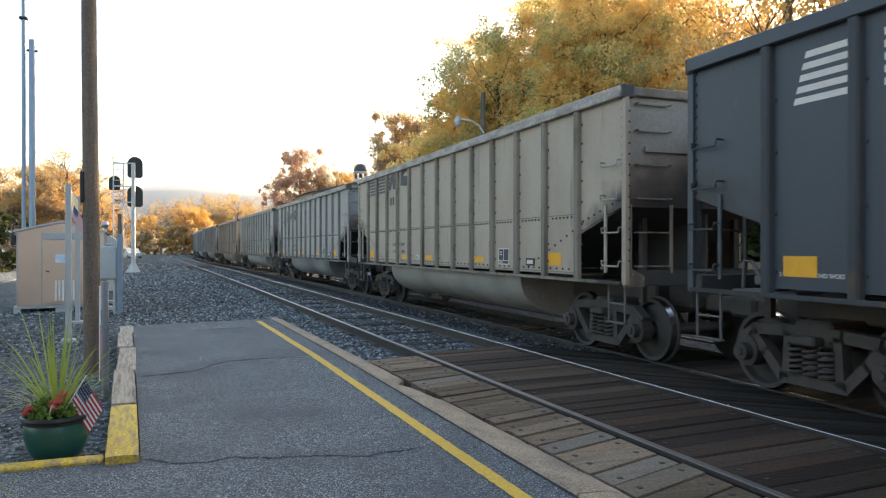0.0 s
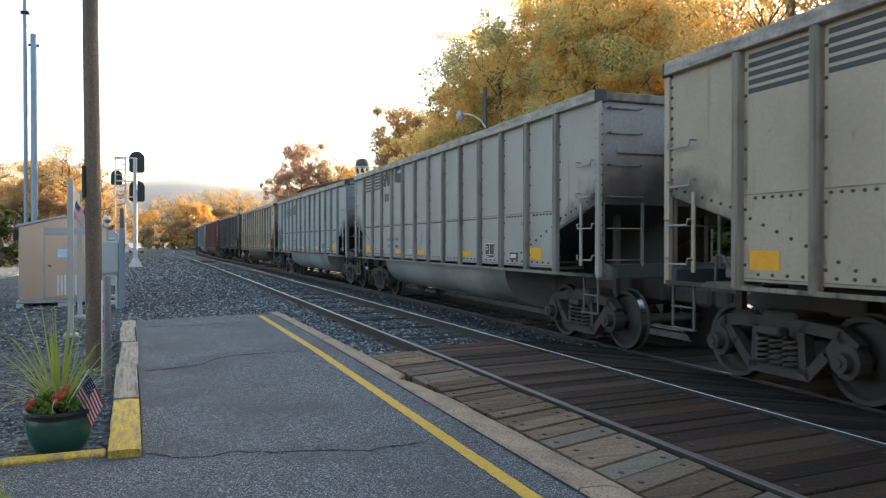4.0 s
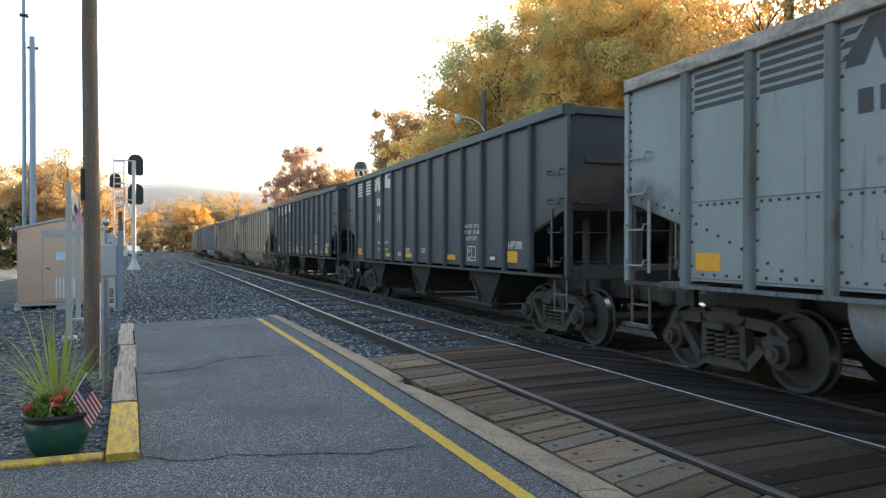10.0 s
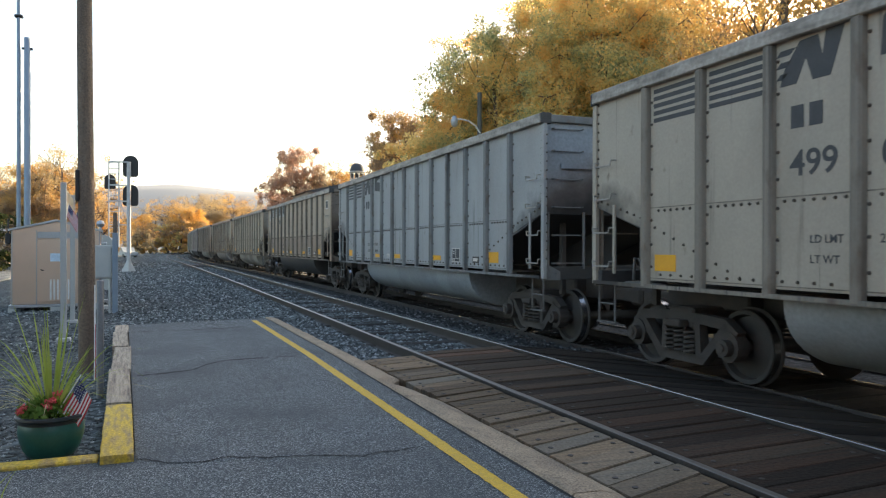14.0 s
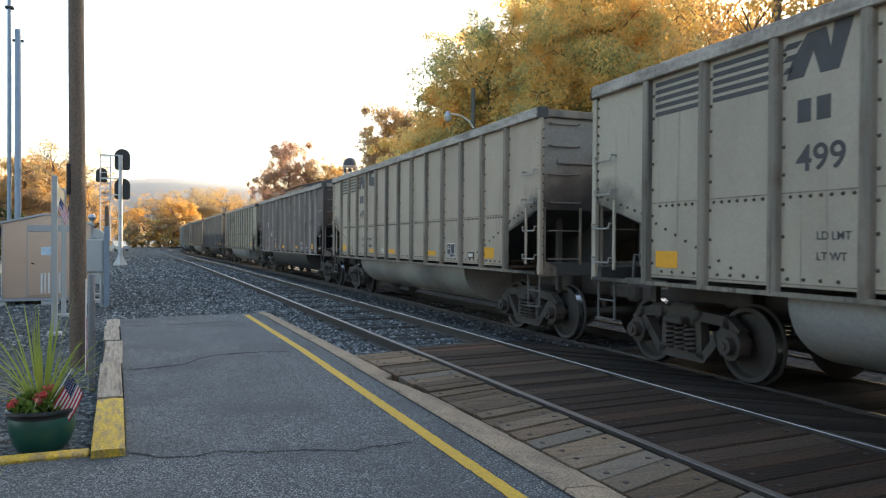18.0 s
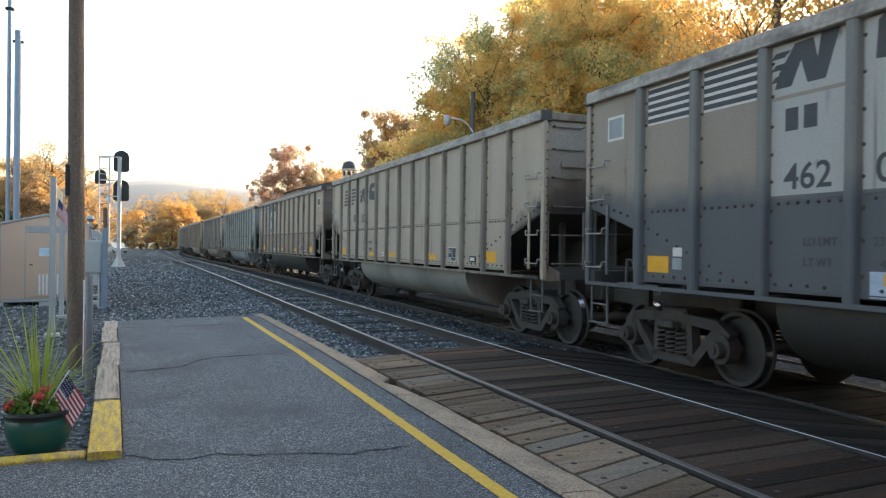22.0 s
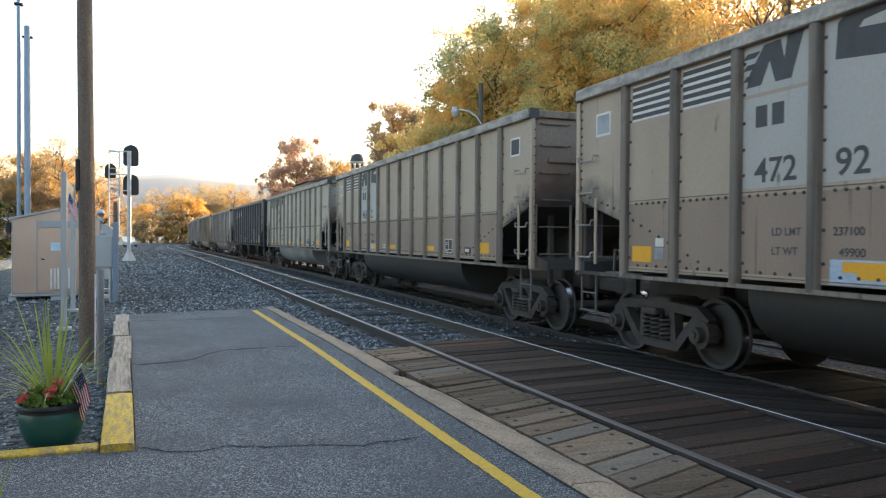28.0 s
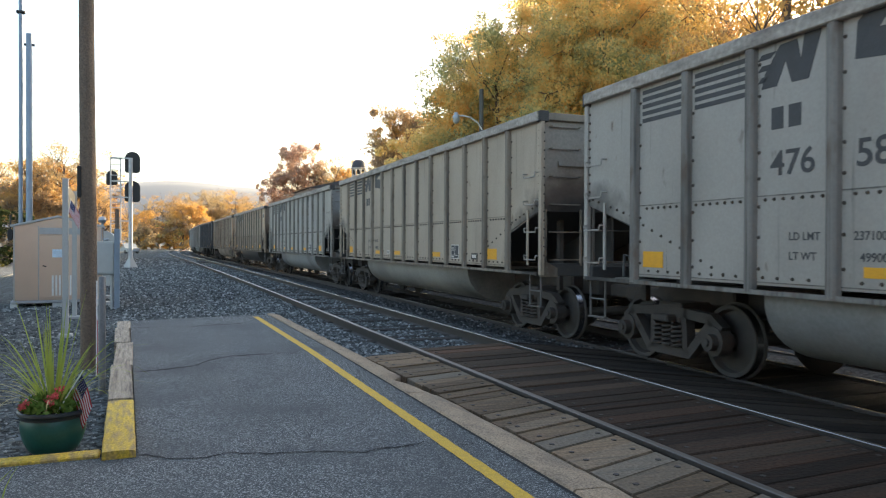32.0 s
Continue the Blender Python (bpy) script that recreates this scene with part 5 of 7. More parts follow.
    if bottom == "trough":
        part("trough", MESH["trough"], TROUGH[paint], car, "soot-stained round-bottomed trough")
    else:
        for y in (-4.1, 0.0, 4.1):
            part("hopper_bay", MESH["hopper_bay"], BAYDUST, car, "dusty discharge chute", at=(0, y, 0))
    ink = MARKGREY if dark_marks else MARKWHITE
    x = -SIDE - 0.0155
    if mark == "none":
        part("reflector", MESH["plate"], REFLECT, car, "yellow reflective strip", at=Matrix.Translation((x, 4.70, 1.73)) @ Matrix.Diagonal((1, 0.52, 0.105, 1)))
    else:
        part("reflector", MESH["reflector"], REFLECT, car, "yellow reflective patch", at=(x, 5.52 if mark == "badge" else 5.80, 1.40 if mark == "badge" else 1.39))
    for y, wide, high in ((2.40, 0.48, 0.10), (0.40, 0.52, 0.11), (-2.72, 0.54, 0.11), (-5.85, 0.44, 0.21)):
        part("reflector", MESH["plate"], REFLECT, car, at=Matrix.Translation((x, y, 1.39 if bottom == "trough" else 1.37)) @ Matrix.Diagonal((1, wide, high, 1)))
    part("stencil_backing", MESH["plate"], MARKGREY if riveted else body, car, "dark stencil panel", at=Matrix.Translation((x + 0.002, -3.89, 1.365)) @ Matrix.Diagonal((0.6, 0.46, 0.31, 1)))
    part("stencil_frame", MESH["stencil_frame"], MARKWHITE, car, at=(x - 0.001, -3.89, 1.365))
    small = part("label_plate", MESH["plate"], MARKWHITE, car, "small white label", at=Matrix.Translation((x, 1.40, 1.40)) @ Matrix.Diagonal((0.6, 0.26, 0.105, 1)))
    for k in range(2):
        part("print_bar", MESH["plate"], MARKGREY, small, at=Matrix.Translation((-0.01, 0.12, 0.25 + 0.34 * k)) @ Matrix.Diagonal((0.6, 0.76, 0.14, 1)))
    holder = part("tag_holder", MESH["plate"], STEEL, car, "dark framed tag", at=Matrix.Translation((x, -4.92, 1.37)) @ Matrix.Diagonal((3.0, 0.31, 0.13, 1)))
    part("tag", MESH["plate"], MARKWHITE, holder, at=Matrix.Translation((-0.003, 0.14, 0.24)) @ Matrix.Diagonal((0.6, 0.72, 0.52, 1)))
    if mark in ("plain", "wing"):
        stripes(ink, car, mark, 0.12 if bottom == "bays" else 0.0, None, paint in ("tan", "sooted"))
    if mark == "none":
        for k in (0, 1):
            slab("short_mark", [(4.52 - k * 0.2, 2.48), (4.52 - k * 0.2, 2.72), (4.38 - k * 0.2, 2.72), (4.38 - k * 0.2, 2.48)], ink, car)
    if paint in ("tan", "sooted"):
        for e in (-1, 1):
            part("placard", MESH["plate"], MARKWHITE, car, at=Matrix.Translation((x + 0.001, e * 6.98 - 0.19, 3.20)) @ Matrix.Diagonal((0.6, 0.38, 0.34, 1)))
            part("placard_face", MESH["plate"], MARKGREY if e < 0 else TROUGH["blue"], car, at=Matrix.Translation((x - 0.002, e * 6.98 - 0.155, 3.235)) @ Matrix.Diagonal((0.6, 0.31, 0.27, 1)))
    if patch:
        part("repaint", MESH["plate"], PAINT["pale"], car, "pale repainted square", at=Matrix.Translation((-SIDE - 0.0125, 3.29, 2.25)) @ Matrix.Diagonal((0.6, 0.88, 0.98, 1)))
        part("repaint", MESH["plate"], PAINT["pale"], car, "pale repainted square", at=Matrix.Translation((-SIDE - 0.0125, 2.22, 2.25)) @ Matrix.Diagonal((0.6, 0.88, 1.45, 1)))
    band = band or ("umber" if paint == "tan" else None)
    if band:
        for y0, y1 in zip(ribs, ribs[1:]):
            part("soot_band", MESH["plate"], PAINT[band], car, at=Matrix.Translation((-SIDE - 0.0115, y0 + 0.08, SILL + 0.16)) @ Matrix.Diagonal((0.3, y1 - y0 - 0.16, 0.855 if band == "umber" else 1.15, 1)))
    if number:
        for i, chunk in enumerate(number.split()):
            if mark == "none":
                write(chunk, 0.33, (4.43, 3.69)[i], 1.99, ink, car, "car_number", 1.1)
            else:
                write(chunk, 0.365, ((3.51 if bottom == "trough" else 3.40, 2.61) if mark != "wing" else (3.36, 2.61))[i], (2.31 if patch else 2.42) if mark != "wing" else 2.40 + (0.24 if bottom == "bays" else 0), ink, car, "car_number", 1.06)
    if mark == "badge":
        ring("badge", 6.10, 3.18, 0.24, 0.32, -12, 180, ink, car)
        ring("badge", 6.10, 3.18, 0.09, 0.17, 25, 270, ink, car)
        slab("badge", [(6.34, 3.18), (6.42, 3.18), (6.42, 3.06), (6.62, 3.03), (6.62, 2.95), (6.34, 2.98)], ink, car)
        slab("badge", [(6.16, 3.03), (6.08, 3.03), (6.08, 2.82), (6.62, 2.78), (6.62, 2.86), (6.16, 2.90)], ink, car)
        for k in range(7):
            slab("word_bar", [(6.52 - k * 0.117, 3.575 + 0.003 * k), (6.435 - k * 0.117, 3.575 + 0.003 * k), (6.435 - k * 0.117, 3.725 + 0.003 * k), (6.52 - k * 0.117, 3.725 + 0.003 * k)], ink, car)
        ring("block_mark", 4.27, 2.88, 0.08, 0.15, 60, 300, ink, car)
        slab("block_mark", [(4.14, 2.72), (4.14, 3.04), (3.96, 3.04), (3.92, 2.90), (4.0, 2.86), (3.90, 2.72), (4.0, 2.72), (4.05, 2.84), (4.05, 2.72)], ink, car)
        ring("block_mark", 4.18, 3.28, 0.0, 0.05, 0, 350, ink, car)
        for chunk, y in (("5", 5.34), ("0", 4.97), ("7", 4.50), ("7", 4.16), ("4", 3.54), ("0", 3.13)):
            write(chunk, 0.50, y, 2.15, ink, car, "car_number")
        write("232600", 0.13, 3.40, 1.60, ink, car), write("53400", 0.13, 3.32, 1.44, ink, car)
    if bottom == "bays":
        for i, line in enumerate(("EXW 10-7   H 12-7", "EW  10-7   H 12-6", "CU FT 3757")):
            write(line, 0.115, -2.82 - 0.13 * (i == 2), 2.06 - i * 0.13, ink, car)
        write("HP30R", 0.21, -4.78, 1.62, ink, car)
        write("2 INCH TREAD COND SHOES", 0.06, 5.50, 1.39, ink, car)
        for y, w in ((0.85, 0.34), (-0.3, 0.3)):
            for k in range(3):
                slab("small_print", [(y, 1.62 - k * 0.05), (y - w, 1.62 - k * 0.05), (y - w, 1.60 - k * 0.05), (y, 1.60 - k * 0.05)] if y < 5 else [(y, 1.42), (y - w, 1.42), (y - w, 1.39), (y, 1.39)], ink, car)
    if mark != "badge":
        write("237100", 0.115, 2.62, 1.74, ink, car)
        write("49900", 0.115, 2.56, 1.54, ink, car)
    if patch:
        part("label_backing", MESH["plate"], PALEBLUE, car, "pale blue square", at=Matrix.Translation((x + 0.002, 2.22, 1.27)) @ Matrix.Diagonal((0.4, 0.80, 0.24, 1)))
        part("reflector", MESH["plate"], REFLECT, car, at=Matrix.Translation((x - 0.001, 2.22, 1.33)) @ Matrix.Diagonal((0.4, 0.50, 0.13, 1)))
        part("label_backing", MESH["plate"], MARKWHITE, car, at=Matrix.Translation((x, 5.55, 1.60)) @ Matrix.Diagonal((0.4, 0.17, 0.11, 1)))
        part("label_backing", MESH["plate"], TROUGH["blue"], car, at=Matrix.Translation((x, 5.55, 1.44)) @ Matrix.Diagonal((0.4, 0.18, 0.14, 1)))
    if mark == "none":
        return car
    write("LD LMT", 0.115, {"badge": 4.35, "wing": 3.16}.get(mark, 3.29), 1.74 if mark != "badge" else 1.60, ink, car)
    write("LT WT", 0.115, {"badge": 4.33, "wing": 3.16}.get(mark, 3.29), 1.54 if mark != "badge" else 1.44, ink, car)
    return car


GREY = "weathered light grey steel coal gondola with rivets"
BEIGE = "dusty beige steel coal gondola with rivets"
HOP = "black steel coal hopper with white lettering"
DARK = dict(bottom="bays", dark_marks=False, ribs=HOPPER_RIBS)
FLEET = [
    ("black", HOP, dict(DARK, mark="wing")), ("beige", BEIGE, {}), ("grey", GREY, dict(mark="wing")), ("grey", GREY, dict(mark="wing")), ("beige", BEIGE, {}), ("grey", GREY, {}),
    ("blue", "blue-grey steel coal gondola with dark stripes", dict(mark="wing")), ("tan", "brown-stained tan coal gondola with pale stripes", {}), ("black", HOP, dict(DARK, mark="wing")), ("red", "oxide red coal gondola with white lettering", dict(mark="badge", dark_marks=False, ribs=RED_RIBS)),
    ("blue", "pale blue-grey steel coal gondola with rivets", dict(tint=(0.80, 0.90, 0.92))), ("black", HOP, dict(DARK, number="14")), ("black", HOP, dict(DARK, number="148")), ("beige", BEIGE, dict(number="516")), ("grey", GREY, dict(number="499 0", tint=(1.10, 1.02, 0.92))), ("blue", GREY, {}), ("tan", "rusty brown coal gondola with rivets", {}),
    ("beige", BEIGE, dict(number="501 51", tint=(0.95, 0.96, 0.95))), ("grey", GREY, dict(number="499", tint=(1.09, 1.04, 0.92))), ("beige", BEIGE, dict(number="499")), ("brown", "dark brown coal gondola with white numbers", dict(mark="none", dark_marks=False, number="10 603", ribs=BROWN_RIBS, tint=(1.2, 1.04, 0.96))), ("grey", GREY, dict(mark="wing", number="506", tint=(1.08, 1.02, 0.90))), ("sooted", "grey-brown coal gondola with a soot-black lower half", dict(number="462 0", patch=True)),
    ("beige", BEIGE, dict(mark="wing", number="507")), ("tan", "brown-stained tan coal gondola with pale stripes", dict(number="463 5", patch=True)), ("blue", GREY, dict(mark="wing", number="532 9", tint=(0.95, 0.97, 0.90))), ("grey", GREY, {}), ("beige", BEIGE, {}), ("tan", "brown-stained tan coal gondola with pale stripes", dict(number="472 92", patch=True)), ("tan", "brown-stained tan coal gondola with pale stripes", dict(number="466 2", patch=True)),
    ("grey", GREY, dict(number="499 0", tint=(1.14, 1.06, 0.94))), ("black", HOP, dict(DARK, mark="wing", number="145")), ("grey", GREY, dict(number="476 58")), ("beige", BEIGE, {}), ("grey", GREY, {}), ("tan", BEIGE, {}), ("beige", BEIGE, {}), ("black", HOP, DARK), ("grey", GREY, {}), ("brown", BEIGE, {}), ("grey", GREY, {}), ("grey", GREY, {}),
]
CARS = [build_car(paint, label, **more) for paint, label, more in FLEET]
# where the trailing end of car number t stands at t seconds, and how far single cars differ
END_T = [0, 3, 6, 9, 12, 14, 17, 20, 23, 25, 28, 30, 32]
END_S = [7.1, 7.42, 7.9, 8.5, 8.85, 9.1, 9.2, 9.08, 9.03, 9.25, 9.5, 9.2, 9.25]
OFFSET = {0: -0.02, 1: -0.26, 2: -0.07, 3: 0.05, 6: -0.02, 7: -0.22, 8: 0.03, 9: 0.27, 10: -0.17, 11: -0.15, 12: -0.01, 13: 0.13, 14: 0.06, 17: 0.14, 18: -0.18, 19: -0.18, 20: 0.01, 21: 0.02, 22: 0.07, 23: -0.22, 24: 0.01, 25: 0.04, 28: 0.16, 29: 0.06, 30: 0.01, 31: -0.32, 32: 0.2}


def car_place(i, t):
    return np.interp(t, END_T, END_S) + OFFSET.get(i, 0.0) - HALF + PITCH * (i - t)


def motions():
    """The train rolls by towards the camera's right; wheels turn while a car is near."""
    for i, car in enumerate(CARS):
        rows = []
        for t in np.arange(0, 32.01, 0.5):
            x, y, h = far_line(car_place(i, t))
            rows.append((float(t), pose(x, y, DROP, 0, 0, h)))
        walk(car, rows)
        t0, t1 = max(0.0, i - 2.6), min(32.0, i + 1.2)
        if t1 <= t0:
            continue
        for truck in [c for c in car.children if c.name.startswith("truck")]:
            for axle in [c for c in truck.children if c.name.startswith("wheelset")]:
                y = axle.location.y
                rows = [(0.0, pose(0, y, WHEEL_R))] if t0 > 0 else []
                for k in range(int(round(t0 * FPS)), int(round(t1 * FPS)) + 1):
                    a = (car_place(i, k / FPS) - car_place(i, t0)) / WHEEL_R
                    rows.append((k / FPS, pose(0, y, WHEEL_R) @ Matrix.Rotation(-a, 4, "X")))
                if t1 < 32:
                    rows.append((32.0, rows[-1][1]))
                walk(axle, rows)
    # the small flags stir in the train's wind, each round its staff
    turns = [(0, 0), (1, -62), (2, 0), (3, -10), (3.5, -8), (4.5, -70), (5.5, -138), (6, -150), (6.5, -80), (7, -15), (8, 0), (9, -5), (10, 0), (10.5, -72), (11, -150), (12, -135), (12.5, -65), (13, -5), (13.5, -75), (14, -150), (14.5, -150),
             (15.5, -80), (16.5, -12), (17, -5), (17.5, -76), (18, -150), (18.5, -76), (19, -5), (20, -38), (21, -28), (22, 0), (23, 0), (24, -25), (25, -45), (27.5, -52), (28, -50), (29, -42), (30, -46), (31, -42), (32, -50)]
    staff = pot_flag.matrix_basis.to_3x3().to_4x4().inverted()
    top = Matrix.Translation((0, 0, 0.185))
    walk(pot_cloth, [(t, top @ staff @ pose(0, 0, 0, 0, 0, 5 + a) @ pose(0, 0, 0, 0, 29, 0) @ top.inverted()) for t, a in turns])
    for cloth, turns in ((cloth_a, ((0, 10), (2, -15), (6, 12), (9, -20), (14, 8), (18, -18), (24, 15), (28, -12), (32, 5))),
                         (cloth_b, ((0, -8), (3, 14), (7, -12), (11, 16), (16, -14), (20, 10), (24, -5), (29, 12), (32, -10)))):
        walk(cloth, [(t, pose(0, 0, 0, 0, 0, a)) for t, a in turns])


# ---- trees ----
def leaf_cloud(r, centres, radii, count, size, droop=0.0):
    """Many small four-cornered leaves, gathered in clumps round the given centres."""
    k = r.integers(0, len(centres), count)
    d = r.normal(size=(count, 3))
    d /= np.linalg.norm(d, axis=1)[:, None]
    p = centres[k] + d * (radii[k] * r.random(count) ** 0.45)[:, None] * np.array([1, 1, 0.75])
    a = r.normal(size=(count, 3))
    a /= np.linalg.norm(a, axis=1)[:, None]
    b = np.cross(a, r.normal(size=(count, 3)))
    b /= np.linalg.norm(b, axis=1)[:, None]
    s = (size * r.uniform(0.6, 1.4, count))[:, None]
    a, b = a * s, b * s * 0.62
    v = np.stack([p - a, p - 0.2 * a + b, p + a, p - 0.2 * a - b], 1).reshape(-1, 3)
    me = bpy.data.meshes.new("crown")
    me.from_pydata(v.tolist(), [], np.arange(count * 4).reshape(-1, 4).tolist())
    me.materials.append(None)
    return me


def tree_meshes(seed, h, spread, base, leaves, size, clumps, lean=0.0, forks=9, bare=0.0, twigs=2):
    """A trunk with limbs and twigs, and a crown of leaves in uneven clumps. h: height; base: where the crown begins."""
    r = np.random.default_rng(seed)
    sh, tips = Shape(), []
    rt = 0.018 * h + 0.05
    top = Vector((lean * h + r.normal() * 0.03 * h, r.normal() * 0.03 * h, h * 0.86))
    trunk = [Vector((0, 0, -0.4)), Vector((top.x * 0.15 + r.normal() * 0.1, r.normal() * 0.1, h * 0.28)), Vector((top.x * 0.5, top.y * 0.5, h * 0.58)), top]
    sh.tube(trunk, [rt * 1.25, rt, rt * 0.55, rt * 0.12], 8)
    for i in range(forks):
        u = base / h + (0.84 - base / h) * (i + r.random()) / forks
        start = trunk[1].lerp(trunk[2], (u - 0.28) / 0.30) if u < 0.58 else trunk[2].lerp(trunk[3], min(1, (u - 0.58) / 0.28))
        if u < 0.28:
            start = trunk[0].lerp(trunk[1], max(0.0, u / 0.28))
        ang = i * 2.4 + r.normal() * 0.4
        wide = spread * (0.55 + 0.45 * math.sin(math.pi * min(1, max(0.12, (u - base / h) / (1 - base / h) + 0.22)))) * r.uniform(0.7, 1.05)
        rise = h * r.uniform(0.06, 0.2)
        mid = start + Vector((math.cos(ang) * wide * 0.5, math.sin(ang) * wide * 0.5, rise * 0.6))
        end = start + Vector((math.cos(ang) * wide, math.sin(ang) * wide, rise))
        sh.tube([start, mid, end], [rt * 0.42 * (1.1 - u), rt * 0.25 * (1.1 - u) + 0.01, 0.012], 6)
        tips += [mid, mid.lerp(end, 0.55), end]
        for j in range(twigs):
            q = mid.lerp(end, r.random())
            e = q + Vector(r.normal(size=3) * spread * 0.22) + Vector((0, 0, spread * 0.16))
            sh.tube([q, q.lerp(e, 0.5) + Vector(r.normal(size=3) * 0.08), e], [0.03, 0.02, 0.008], 5)
            tips.append(e)
    tips += [top, trunk[2].lerp(top, 0.5)]
    tips = np.array([tuple(t) for t in tips])
    cs = tips[r.integers(0, len(tips), clumps)] + np.clip(r.normal(size=(clumps, 3)), -1.5, 1.5) * spread * np.array([0.16, 0.16, 0.13])
    cs[:, 2] = np.clip(cs[:, 2], base * 0.8, h)
    rad = spread * r.uniform(0.09, 0.25, clumps)
    return sh.mesh("trunk", True), leaf_cloud(r, cs, rad, leaves, size)


TREES = {
    "maple": tree_meshes(11, 15, 4.8, 3.0, 56000, 0.082, 520, forks=20, twigs=4),
    "ash": tree_meshes(12, 16, 4.4, 3.5, 50000, 0.082, 480, forks=20, twigs=4),
    "oak": tree_meshes(13, 15, 5.4, 2.5, 60000, 0.084, 540, forks=20, twigs=4),
    "thin": tree_meshes(14, 10, 3.6, 2.2, 8000, 0.07, 130, forks=20, twigs=9),
    "round": tree_meshes(15, 9, 3.4, 1.6, 38000, 0.076, 300, forks=16, twigs=4),
    "airy": tree_meshes(17, 15, 4.8, 3.0, 13000, 0.085, 230, forks=22, twigs=6),
    "bush": tree_meshes(16, 4, 2.2, 0.4, 4500, 0.11, 50, forks=10),
}


def tree(kind, leaves, label, x, y, height, turn, z=-0.2, wide=1.0):
    t = thing("tree", label, "tree", group="autumn trees by the line")
    trunk, crown = TREES[kind]
    k = height / {"maple": 15, "ash": 16, "oak": 15, "airy": 15, "thin": 10, "round": 9, "bush": 4}[kind]
    t.matrix_basis = pose(x, y, z, 0, 0, turn) @ Matrix.Diagonal((k * wide, k * wide, k, 1))
    part("trunk", trunk, BARK, t)
    part("crown", crown, leaves, t)
    return t


